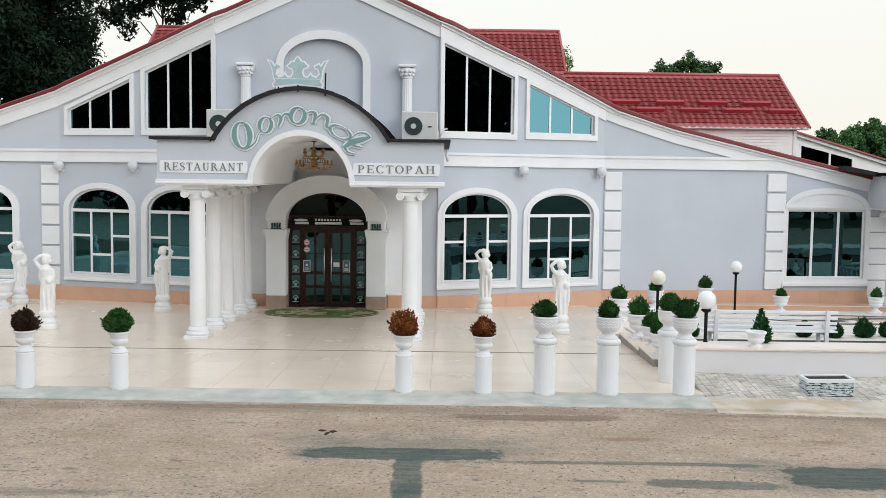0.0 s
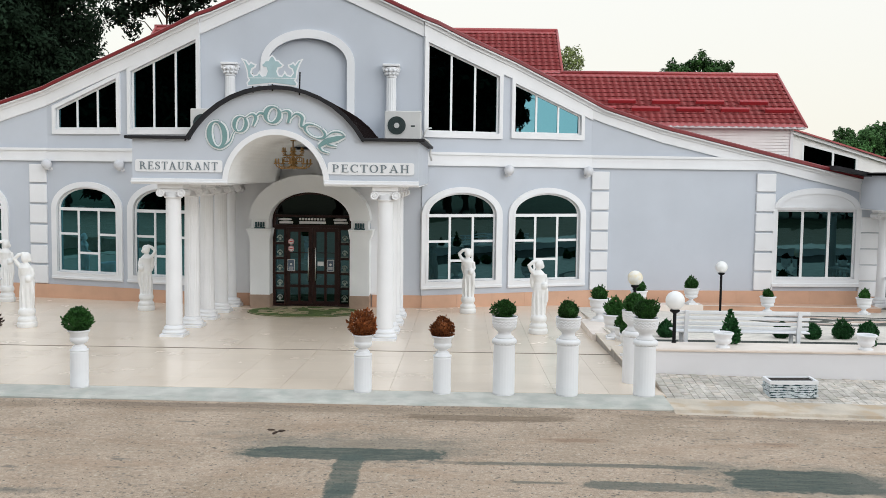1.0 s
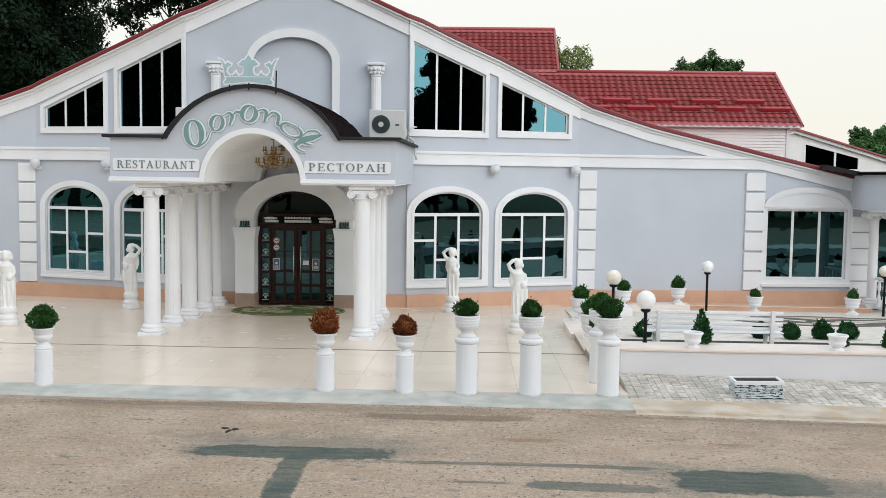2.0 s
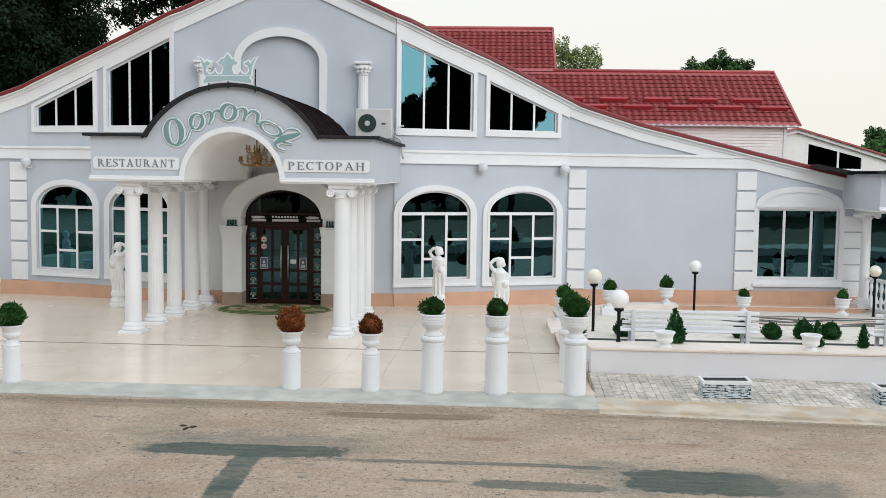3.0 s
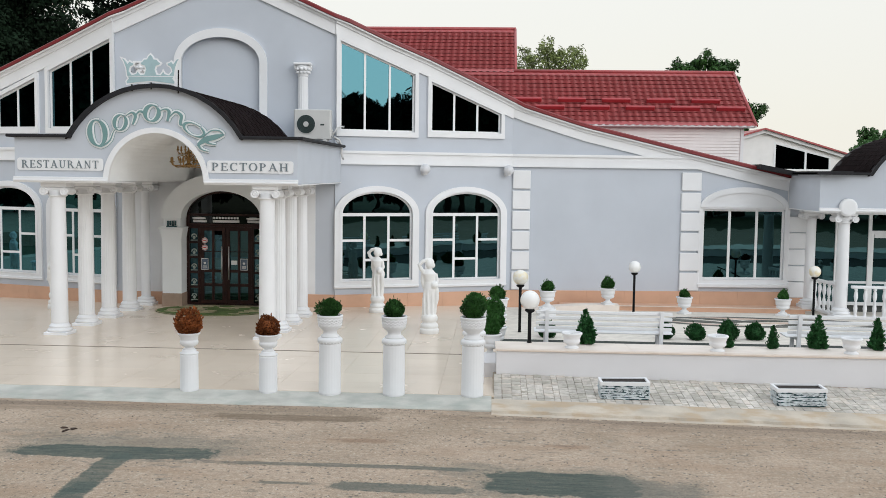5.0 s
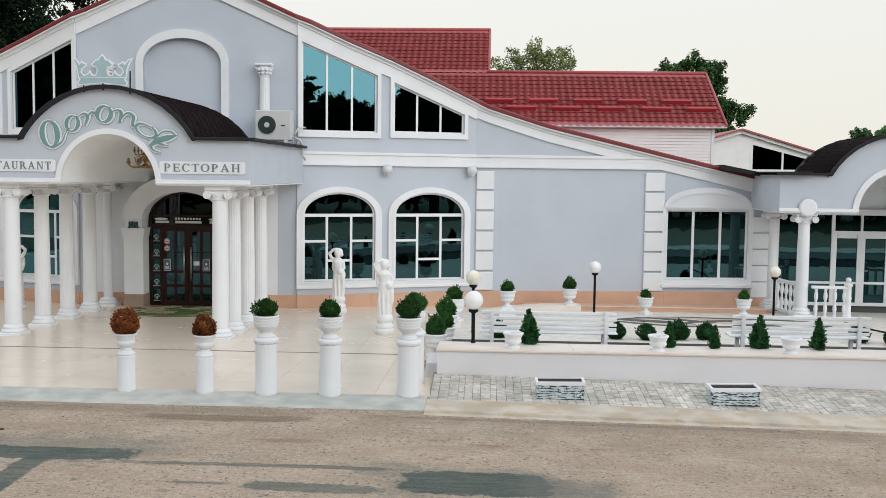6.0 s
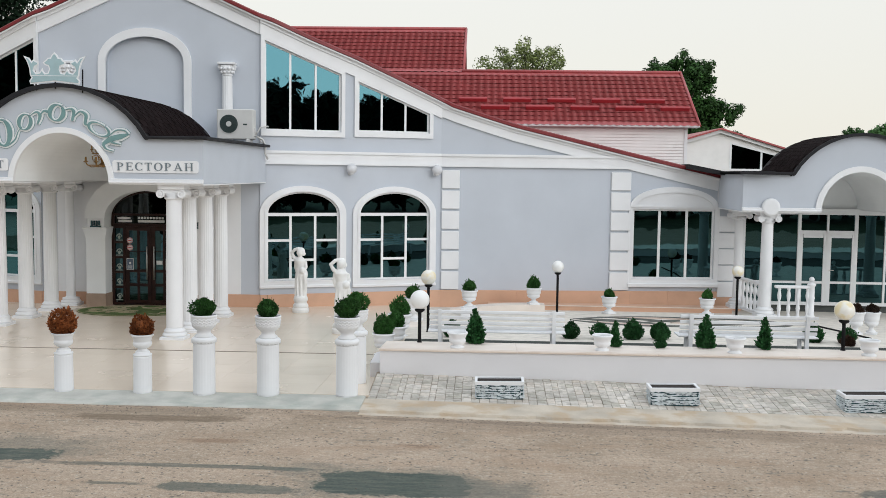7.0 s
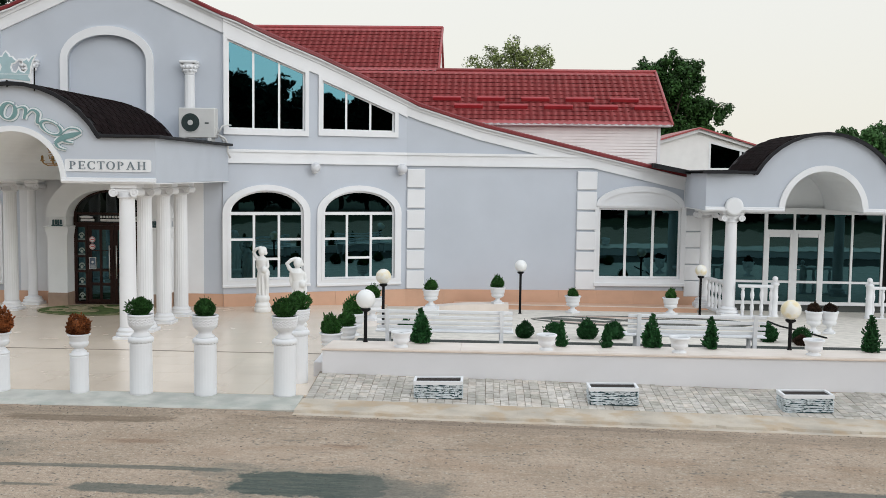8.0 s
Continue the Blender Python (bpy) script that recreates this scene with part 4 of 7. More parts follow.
# inside of the restaurant: added backing walls, dim by their dark colour
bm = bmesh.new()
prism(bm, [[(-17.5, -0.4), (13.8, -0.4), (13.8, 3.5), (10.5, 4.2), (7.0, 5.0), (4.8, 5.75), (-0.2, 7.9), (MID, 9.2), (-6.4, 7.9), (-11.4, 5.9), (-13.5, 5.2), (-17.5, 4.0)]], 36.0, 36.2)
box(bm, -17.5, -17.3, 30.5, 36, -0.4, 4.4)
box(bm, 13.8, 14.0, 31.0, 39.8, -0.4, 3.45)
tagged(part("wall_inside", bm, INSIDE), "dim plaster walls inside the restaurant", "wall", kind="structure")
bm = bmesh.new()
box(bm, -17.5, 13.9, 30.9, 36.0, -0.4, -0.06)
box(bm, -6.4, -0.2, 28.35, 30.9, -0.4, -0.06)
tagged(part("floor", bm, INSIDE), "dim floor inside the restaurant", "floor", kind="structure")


# ---- columns ----
def column(x, y, z0, z1, fluted, label, r=0.185, turn=0.0):
    """Ionic column: square foot, rings, shaft, scrolled capital."""
    c = empty("column", pose(x, y, z0, 0, 0, turn), label, "column", "white porch columns")
    h = z1 - z0
    bm = bmesh.new()
    rbox(bm, -0.27, 0.27, -0.27, 0.27, -0.06, 0.07, 0.012)
    lathe(bm, [(0.26, 0.07), (0.275, 0.10), (0.26, 0.135), (0.225, 0.15), (0.225, 0.165), (0.24, 0.185), (0.225, 0.21), (r + 0.02, 0.225), (r, 0.26)], 32)
    part("base", bm, WHITE, c)
    bm = bmesh.new()
    lathe(bm, [(r, 0.24), (r, 0.29), (r, 0.8), (r * 0.97, 1.6), (r * 0.9, h - 0.40), (r * 0.9, h - 0.35), (r * 0.95, h - 0.33)], 96 if fluted else 32, flute=20 if fluted else 0, depth=0.045)
    part("shaft", bm, WHITE, c)
    bm = bmesh.new()
    lathe(bm, [(r * 0.93, h - 0.34), (r * 1.12, h - 0.32), (r * 1.12, h - 0.30), (r * 0.95, h - 0.285), (r * 1.25, h - 0.2)], 28)
    rbox(bm, -0.27, 0.27, -0.20, 0.20, h - 0.22, h - 0.12, 0.02)
    rbox(bm, -0.29, 0.29, -0.24, 0.24, h - 0.12, h - 0.001, 0.015)
    for sx in (-1, 1):
        m = Matrix.Translation((sx * 0.235, 0, h - 0.215)) @ Matrix.Rotation(radians(90), 4, "X")
        lathe(bm, [(0.03, -0.245), (0.045, -0.225), (0.06, -0.225), (0.07, -0.24), (0.09, -0.238), (0.094, -0.2), (0.08, -0.1), (0.075, 0.0), (0.08, 0.1), (0.094, 0.2), (0.09, 0.238), (0.07, 0.24), (0.06, 0.225), (0.045, 0.225), (0.03, 0.245)], 22, m)
    part("capital", bm, WHITE, c)
    return c


PLAIN, FLUTED = "smooth white front column with scrolled capital on the terrace", "fluted white column with scrolled capital under the porch"
for y in (22.02, 23.14, 24.5, 25.9):
    column(-0.73, y, terrace_z(y), 3.45, y > 23, FLUTED if y > 23 else PLAIN)
for y in (22.1, 23.6, 25.0, 26.45, 27.72):
    column(-5.5, y, terrace_z(y), 3.45, y > 23, FLUTED if y > 23 else PLAIN, r=0.185 if y < 27 else 0.13)


# ---- main porch ----
def porch(cx, x0, x1, y0, y1, zb, zt, half_arch, arch_rise, half_roof, roof_rise, label, ring, back=0.0):
    """Porch canopy: solid canopy with a barrel arch cut through and a curved shingled roof."""
    p = empty("porch_canopy", pose(cx, y0, 0), label, "porch")
    a, b, dep = x0 - cx, x1 - cx, y1 - y0
    rr = (half_roof ** 2 + roof_rise ** 2) / (2 * roof_rise)
    cz = zt + roof_rise - rr
    ang = math.degrees(math.asin(half_roof / rr))
    top = [(rr * math.sin(radians(ang - 2 * ang * k / 32)), cz + rr * math.cos(radians(ang - 2 * ang * k / 32))) for k in range(33)]
    low = arc(0, zb, half_arch, arch_rise, 180, 0, 32)
    bm = bmesh.new()
    prism(bm, [[(a, zb)] + low + [(b, zb), (b, zt)] + top + [(a, zt)]], 0.0, dep - back)
    prism(bm, [[(a, zb)] + low + [(b, zb), (b, zt), (a, zt)]], dep - back, dep) if back else None
    part("canopy_body", bm, WALL, p)
    # vault lining
    bm = bmesh.new()
    inner = arc(0, zb, half_arch - 0.012, arch_rise - 0.012, 180, 0, 32)
    prism(bm, [low + inner[::-1]], 0.03, dep - 0.01)
    part("vault", bm, CREAM, p, "cream barrel vault")
    # white arch ring and foot mouldings
    bm = bmesh.new()
    prism(bm, [arc(0, zb, half_arch + ring, arch_rise + ring, 180, 0, 32) + arc(0, zb, half_arch - 0.02, arch_rise - 0.02, 0, 180, 32)], -0.05, 0.04)
    part("arch_trim", bm, WHITE, p)
    for u0, u1 in ((a - 0.02, -half_arch + 0.01), (half_arch - 0.01, b + 0.02)):
        bm = bmesh.new()
        rbox(bm, u0, u1, -0.06, 0.0, zb - 0.03, zb + 0.10, 0.012)
        rbox(bm, u0, u1, -0.09, 0.0, zb + 0.0, zb + 0.045, 0.01)
        box(bm, u0 + 0.01, u1 - 0.01, 0.0, dep, zb - 0.03, zb - 0.005)
        part("foot_moulding", bm, WHITE, p)
    # flat side roofs
    for u0, u1 in ((a - 0.14, -half_roof + 0.02), (half_roof - 0.02, b + 0.14)):
        bm = bmesh.new()
        rbox(bm, u0, u1, -0.14, dep, zt, zt + 0.07, 0.015)
        part("flashing", bm, BITUMEN, p)
    # barrel roof shell and its shingles
    bm = bmesh.new()
    ro, ri = rr + 0.05, rr
    edge = lambda r, n=40, over=0.6: [(r * math.sin(radians((ang + over) * (1 - 2 * k / n))), cz + r * math.cos(radians((ang + over) * (1 - 2 * k / n)))) for k in range(n + 1)]
    prism(bm, [edge(ro) + edge(ri)[::-1]], -0.12, dep - back)
    shell = part("roof", bm, BITUMEN, p, "curved dark roof")
    bm = bmesh.new()
    prism(bm, [edge(rr + 0.085, 14, 0.2) + edge(rr - 0.002, 14, 0.2)[::-1]], -0.15, -0.10)
    part("fascia", bm, BITUMEN, p)
    return p, shell, rr, cz, ang, dep - back


shell, rr, cz, ang, dep = porch(-3.13, -6.3, 0.0, 21.75, 27.93, 3.46, 4.42, 1.08, 1.10, 1.89, 1.10, "grey and white entrance canopy with arch and curved dark roof", 0.10, 0.72)[1:]
side, shell2, rr2, cz2, ang2, dep2 = porch(16.4, 13.22, 19.6, 27.9, 31.2, 2.84, 3.84, 1.07, 1.12, 1.82, 1.08, "grey and white side porch canopy with arch and curved roof", 0.14)


def shingles(shell, rr, cz, ang, dep, single):
    """Rows of overlapping shingle tabs; single: as parts on the side that the path sees."""
    rows = 2 * int(radians(ang + 2) * rr / 0.17)
    tall = 2 * radians(ang + 2) / rows
    wide = 0.42
    cols = int(dep / wide)
    bm = bmesh.new()
    rbox(bm, 0.006, wide - 0.006, 0, tall * rr * 1.12, 0, 0.016, 0.004)
    me = mesh_of("shingle", bm, SHINGLE)
    rest = bmesh.new()
    for i in range(rows):
        right = i >= rows // 2
        # angle from the crown; tabs lie with their lower edge downhill
        t = tall * (i - rows // 2 + 1) if right else tall * (rows // 2 - i)
        s = 1 if right else -1
        for j in range(cols):
            y = -0.1 + (j + 0.5 * (i % 2)) * wide
            if y + wide > dep:
                continue
            base = Vector((s * (rr + 0.052) * math.sin(t), y, cz + (rr + 0.052) * math.cos(t)))
            up = Vector((-s * math.cos(t), 0, math.sin(t)))
            nrm = Vector((s * math.sin(t), 0, math.cos(t)))
            tip = (up - nrm * 0.07).normalized()
            m = Matrix.Identity(4)
            for k in range(3):
                m[k][0], m[k][1], m[k][2], m[k][3] = (0, 1, 0)[k], tip[k], nrm[k], (base + nrm * 0.014)[k]
            if right and single:
                ob = new("shingle", me)
                ob.parent, ob.matrix_local = shell, m
            else:
                b = bmesh.new()
                b.from_mesh(me)
                merge(rest, b, m)
    ob = part("shingle_field", rest, SHINGLE, shell, tidy=False)
    ob["kind"] = "stuff"


# ---- signs on the main porch ----
def bar(x0, x1, z0, z1):
    return [[(x0, z0), (x1, z0), (x1, z1), (x0, z1)]]


def stem(x, thick=0.15, foot=True, head=True):
    out = [bar(x - thick / 2, x + thick / 2, 0, 1)]
    out += [bar(x - 0.16, x + 0.16, 0, 0.055)] if foot else []
    out += [bar(x - 0.16, x + 0.16, 0.945, 1)] if head else []
    return out


def ribbon(pts, ws):
    """A flat stroke of changing width through smoothed points."""
    fine, n = [], len(pts)
    for i in range(n - 1):
        p0, p1, p2, p3 = [Vector(pts[min(max(i + d, 0), n - 1)]) for d in (-1, 0, 1, 2)]
        for q in range(5):
            t = q / 5
            fine.append((0.5 * ((2 * p1) + (p2 - p0) * t + (2 * p0 - 5 * p1 + 4 * p2 - p3) * t * t + (3 * p1 - p0 - 3 * p2 + p3) * t ** 3), ws[i] + (ws[i + 1] - ws[i]) * t))
    fine.append((Vector(pts[-1]), ws[-1]))
    up, low = [], []
    for i, (p, w) in enumerate(fine):
        d = (fine[min(i + 1, len(fine) - 1)][0] - fine[max(i - 1, 0)][0]).normalized()
        nn = Vector((-d.y, d.x)) * w / 2
        up.append(tuple(p + nn))
        low.append(tuple(p - nn))
    return [up + low[::-1]]


def bowl_stroke(zc, rz, rx):
    return [arc(0.26, zc, rx, rz, -90, 90, 14) + arc(0.26, zc, rx - 0.15, rz - 0.05, 90, -90, 14)]


# each letter: its width and its strokes, in units of its height
SERIF = {
    "R": (0.95, stem(0.2) + [bowl_stroke(0.73, 0.27, 0.40), [[(0.40, 0.48), (0.57, 0.50), (0.88, 0.03), (0.70, 0.03)]], bar(0.68, 0.97, 0, 0.055)]),
    "E": (0.80, stem(0.2) + [bar(0.2, 0.70, 0.94, 1), bar(0.2, 0.58, 0.47, 0.53), bar(0.2, 0.74, 0, 0.06), bar(0.64, 0.70, 0.78, 1), bar(0.53, 0.58, 0.39, 0.61), bar(0.68, 0.74, 0, 0.22)]),
    "S": (0.74, [ribbon([(0.60, 0.78), (0.50, 0.95), (0.33, 0.97), (0.16, 0.85), (0.17, 0.67), (0.36, 0.53), (0.56, 0.39), (0.60, 0.2), (0.42, 0.03), (0.24, 0.04), (0.11, 0.2)], [0.04, 0.05, 0.06, 0.11, 0.13, 0.16, 0.14, 0.11, 0.06, 0.05, 0.04]), bar(0.58, 0.62, 0.72, 1), bar(0.08, 0.12, 0, 0.27)]),
    "T": (0.82, stem(0.41, head=False) + [bar(0.05, 0.77, 0.94, 1), bar(0.05, 0.10, 0.76, 1), bar(0.72, 0.77, 0.76, 1)]),
    "A": (0.98, [[[(0.13, 0.03), (0.20, 0.03), (0.50, 0.93), (0.44, 1.0)]], [[(0.40, 1.0), (0.52, 1.0), (0.87, 0.03), (0.70, 0.03)]], bar(0.27, 0.66, 0.31, 0.37), bar(0.02, 0.32, 0, 0.055), bar(0.62, 0.96, 0, 0.055)]),
    "U": (0.96, [bar(0.155, 0.305, 0.33, 1), bar(0.70, 0.76, 0.33, 1), bar(0.06, 0.40, 0.945, 1), bar(0.58, 0.88, 0.945, 1), [arc(0.4575, 0.34, 0.3025, 0.35, 180, 360, 18) + arc(0.50, 0.34, 0.20, 0.27, 360, 180, 18)]]),
    "N": (1.0, [bar(0.17, 0.23, 0, 1), bar(0.76, 0.82, 0, 1), [[(0.12, 1.0), (0.29, 1.0), (0.82, 0.0), (0.72, 0.0)]], bar(0.06, 0.34, 0, 0.055), bar(0.65, 0.93, 0.945, 1)]),
    "P": (0.80, stem(0.2) + [bowl_stroke(0.71, 0.29, 0.42)]),
    "C": (0.88, [[arc(0.46, 0.5, 0.41, 0.52, 48, 312, 26) + arc(0.50, 0.5, 0.28, 0.46, 312, 48, 26)], bar(0.72, 0.77, 0.70, 1), bar(0.73, 0.77, 0.02, 0.22)]),
    "O": (0.96, [[arc(0.47, 0.5, 0.43, 0.52, 0, 360, 32)[:-1], arc(0.47, 0.5, 0.27, 0.46, 0, 360, 32)[:-1][::-1]]]),
    "H": (1.0, stem(0.22) + stem(0.76) + [bar(0.22, 0.76, 0.47, 0.53)]),
}


def letters(text, size, width, material, parent, m, depth=0.012):
    """Roman capitals with serifs; strokes lie a hair apart in depth."""
    gap = 0.10
    total = sum(SERIF[c][0] + gap for c in text) - gap
    k = width / total
    bm, x, q = bmesh.new(), -width / 2, 0
    for c in text:
        wide, strokes = SERIF[c]
        for loops in strokes:
            q += 1
            prism(bm, [[(x + u * k, (z - 0.5) * size) for u, z in lp] for lp in loops], -depth - 0.0003 * (q % 5), 0.0)
        x += (wide + gap) * k
    return part("letters", bm, material, parent, m=m)


def word_sign(cx, cz_, w, h, text, label):
    s = empty("sign_board", pose(cx, 21.75, cz_), label, "sign")
    bm = bmesh.new()
    c = 0.05
    prism(bm, [[(-w / 2 + c, -h / 2), (w / 2 - c, -h / 2), (w / 2 - c * 0.3, -h / 2 + c * 0.3), (w / 2, -h / 2 + c), (w / 2, h / 2 - c), (w / 2 - c * 0.3, h / 2 - c * 0.3), (w / 2 - c, h / 2),
                (-w / 2 + c, h / 2), (-w / 2 + c * 0.3, h / 2 - c * 0.3), (-w / 2, h / 2 - c), (-w / 2, -h / 2 + c), (-w / 2 + c * 0.3, -h / 2 + c * 0.3)]], -0.025, -0.002)
    part("board", bm, WHITE, s)
    t = letters(text, 0.17, w * 0.90, SIGNTEXT, s, pose(0, -0.025, 0.0))
    tagged(t, "grey-blue raised capital letters")


word_sign(-5.27, 3.835, 1.93, 0.27, "RESTAURANT", "white board with grey-blue lettering RESTAURANT on the canopy")
word_sign(-1.04, 3.825, 1.90, 0.27, "PECTOPAH", "white board with grey-blue lettering РЕСТОРАН on the canopy")


def emblem():
    """Curling teal shapes with white edges, set along the arch of the canopy."""
    s = empty("emblem_sign", pose(-3.13, 21.75, 0), "curling teal and white ornamental shapes along the arch", "sign")

    def curl(pts, ws, k):
        """A tapering ribbon along smoothed points, with a wider pale backing."""
        fine = []
        n = len(pts)
        for i in range(n - 1):
            p0, p1, p2, p3 = [Vector(pts[min(max(i + d, 0), n - 1)]) for d in (-1, 0, 1, 2)]
            for q in range(8):
                t = q / 8
                fine.append((0.5 * ((2 * p1) + (p2 - p0) * t + (2 * p0 - 5 * p1 + 4 * p2 - p3) * t * t + (3 * p1 - p0 - 3 * p2 + p3) * t ** 3), ws[i] + (ws[i + 1] - ws[i]) * t))
        fine.append((Vector(pts[-1]), ws[-1]))
        for name, grow, y0, y1, mt in (("edge", 0.029, -0.012, -0.002, TEAL), ("backing", 0.021, -0.020 - 0.0015 * k, -0.012, WHITE), ("ribbon", -0.008, -0.042 - 0.002 * k, -0.020, TEAL)):
            bm = bmesh.new()
            rows = []
            for i, (p, w) in enumerate(fine):
                d = (fine[min(i + 1, len(fine) - 1)][0] - fine[max(i - 1, 0)][0]).normalized()
                nn = Vector((-d.y, d.x)) * max(w / 2 * (0.84 if grow < 0 else 1.0) + grow, 0.006)
                rows.append([bm.verts.new((q.x, y, q.y)) for y in (y0, y1) for q in (p + nn, p - nn)])
            for a, b in zip(rows, rows[1:]):
                for f in ((0, 1, 1, 0, 0, 0), (2, 3, 3, 2, 1, 1)):
                    u, v = f[0], f[1]
                    bm.faces.new((a[u], a[v], b[v], b[u]))
                bm.faces.new((a[0], a[2], b[2], b[0]))
                bm.faces.new((a[1], a[3], b[3], b[1]))
            bm.faces.new((rows[0][0], rows[0][1], rows[0][3], rows[0][2]))
            bm.faces.new((rows[-1][0], rows[-1][1], rows[-1][3], rows[-1][2]))
            part(name, bm, mt, s)

    def ring(cx, cy, w, h, lean, heavy, k):
        pts, ws = [], []
        for i in range(13):
            a = (2 * math.pi - 0.12) * i / 12 + 1.2
            x, y = w * math.cos(a), h * math.sin(a)
            pts.append((cx + x * math.cos(lean) - y * math.sin(lean), cy + x * math.sin(lean) + y * math.cos(lean)))
            ws.append(heavy * (0.30 + 0.70 * abs(math.cos(a)) ** 1.5))
        curl(pts, ws, k)

    # places along the arch, from the canopy's middle
    ring(-1.29, 4.53, 0.17, 0.28, 0.12, 0.15, 0)
    curl([(-1.40, 4.30), (-1.22, 4.24), (-1.02, 4.36), (-0.93, 4.56), (-0.84, 4.66)], [0.03, 0.07, 0.05, 0.03, 0.02], 1)
    ring(-0.78, 4.76, 0.13, 0.17, -0.25, 0.11, 2)
    curl([(-0.66, 4.90), (-0.52, 4.98), (-0.44, 4.90), (-0.50, 4.72)], [0.02, 0.06, 0.10, 0.05], 3)
    curl([(-0.46, 4.88), (-0.36, 5.00), (-0.27, 4.99)], [0.03, 0.06, 0.09], 4)
    ring(-0.07, 4.97, 0.15, 0.175, -0.35, 0.13, 5)
    curl([(0.06, 5.00), (0.22, 5.06), (0.31, 5.00), (0.27, 4.80)], [0.02, 0.05, 0.10, 0.07], 6)
    curl([(0.31, 4.88), (0.45, 5.00), (0.58, 4.92), (0.56, 4.74), (0.66, 4.72)], [0.03, 0.06, 0.10, 0.08, 0.03], 7)
    ring(0.86, 4.62, 0.24, 0.125, -0.45, 0.085, 8)
    curl([(1.06, 4.46), (1.24, 4.60), (1.42, 4.60), (1.52, 4.52)], [0.03, 0.05, 0.05, 0.03], 9)
    curl([(1.52, 4.52), (1.34, 4.47), (1.12, 4.41), (0.95, 4.30)], [0.05, 0.15, 0.16, 0.09], 10)
    curl([(0.95, 4.30), (1.02, 4.20), (1.18, 4.15)], [0.09, 0.05, 0.025], 11)
    curl([(1.06, 4.44), (1.16, 4.34), (1.34, 4.30)], [0.08, 0.07, 0.025], 12)


emblem()


def crown():
    """Cut-out crown plate standing on the canopy roof."""
    c = empty("crown_ornament", pose(-3.19, 21.62, 5.56), "pale teal cut-out crown with white edge on the canopy roof", "ornament")
    half = [(0.0, 0.70), (0.06, 0.64), (0.09, 0.585), (0.15, 0.58), (0.19, 0.53), (0.26, 0.48), (0.21, 0.42), (0.14, 0.40), (0.12, 0.34), (0.15, 0.26), (0.21, 0.25), (0.25, 0.30), (0.27, 0.36), (0.33, 0.27), (0.40, 0.25), (0.45, 0.31), (0.43, 0.38), (0.36, 0.42), (0.34, 0.49), (0.41, 0.51), (0.46, 0.55), (0.50, 0.50), (0.56, 0.58), (0.68, 0.62), (0.61, 0.50), (0.56, 0.36), (0.54, 0.20), (0.51, 0.15), (0.56, 0.09), (0.54, 0.01)]
    outer = [(0.0, 0.07)] + half[::-1] + [(-x, z) for x, z in half[1:]]
    bm = bmesh.new()
    prism(bm, [outer], 0.0, 0.02)
    part("edge", bm, WHITE, c)
    bm = bmesh.new()
    prism(bm, [shrink(outer, 0.030)], -0.012, 0.004)
    part("plate", bm, PALETEAL, c)
    bm = bmesh.new()
    prism(bm, [[(-0.52, 0.188), (0.52, 0.188), (0.52, 0.2), (-0.52, 0.2)]], -0.017, -0.008)
    part("band_line", bm, WHITE, c)
    for a, b in (((0.60, 0.04, 0.34), (0.585, 0.06, -0.16)), ((-0.44, 0.03, 0.30), (-0.42, 0.03, -0.12)), ((0.0, 0.03, 0.30), (0.0, 0.03, -0.08))):
        bm = bmesh.new()
        sweep(bm, [a, b], 0.017, 6)
        part("stay", bm, BLACK, c)


crown()


def chandelier():
    c = empty("chandelier", pose(-3.18, 24.25, 3.80) @ Matrix.Diagonal((1.22, 1.22, 1.0, 1)), "antique brass chandelier hanging in the vault", "chandelier")
    bm = bmesh.new()
    sweep(bm, [(0, 0, 0.1), (0, 0, 0.70)], 0.014, 8)
    lathe(bm, [(0.02, 0.0), (0.05, 0.03), (0.03, 0.08), (0.045, 0.2), (0.02, 0.3), (0.05, 0.36), (0.02, 0.42)], 14)
    lathe(bm, [(0.07, 0.68), (0.05, 0.70), (0.012, 0.71)], 14)
    part("stem", bm, BRASS, c)
    for k in range(8):
        a = 2 * math.pi * k / 8
        d = Vector((math.cos(a), math.sin(a), 0))
        bm = bmesh.new()
        sweep(bm, [d * q + Vector((0, 0, z)) for q, z in ((0.03, 0.10), (0.12, 0.02), (0.24, 0.01), (0.33, 0.07), (0.35, 0.13))], [0.014, 0.014, 0.013, 0.012, 0.012], 6)
        sweep(bm, [d * q + Vector((0, 0, z)) for q, z in ((0.03, 0.20), (0.13, 0.30), (0.22, 0.26), (0.20, 0.17), (0.13, 0.19))], 0.010, 6)
        lathe(bm, [(0.03, 0.12), (0.05, 0.14), (0.02, 0.15), (0.02, 0.22), (0.012, 0.25)], 10, Matrix.Translation(d * 0.35))
        part("arm", bm, BRASS, c)
    for k in range(6):
        a = 2 * math.pi * (k + 0.5) / 6
        d = Vector((math.cos(a), math.sin(a), 0))
        bm = bmesh.new()
        sweep(bm, [d * q + Vector((0, 0, z)) for q, z in ((0.02, 0.40), (0.08, 0.33), (0.16, 0.33), (0.21, 0.38), (0.21, 0.42))], 0.011, 6)
        lathe(bm, [(0.02, 0.41), (0.04, 0.43), (0.016, 0.44), (0.016, 0.50), (0.008, 0.53)], 8, Matrix.Translation(d * 0.21))
        part("upper_arm", bm, BRASS, c)
    for r, z in ((0.29, 0.05), (0.2, 0.33)):
        bm = bmesh.new()
        sweep(bm, [(r * math.cos(2 * math.pi * k / 28), r * math.sin(2 * math.pi * k / 28), z) for k in range(28)], 0.013, 6, True)
        part("hoop", bm, BRASS, c)


chandelier()

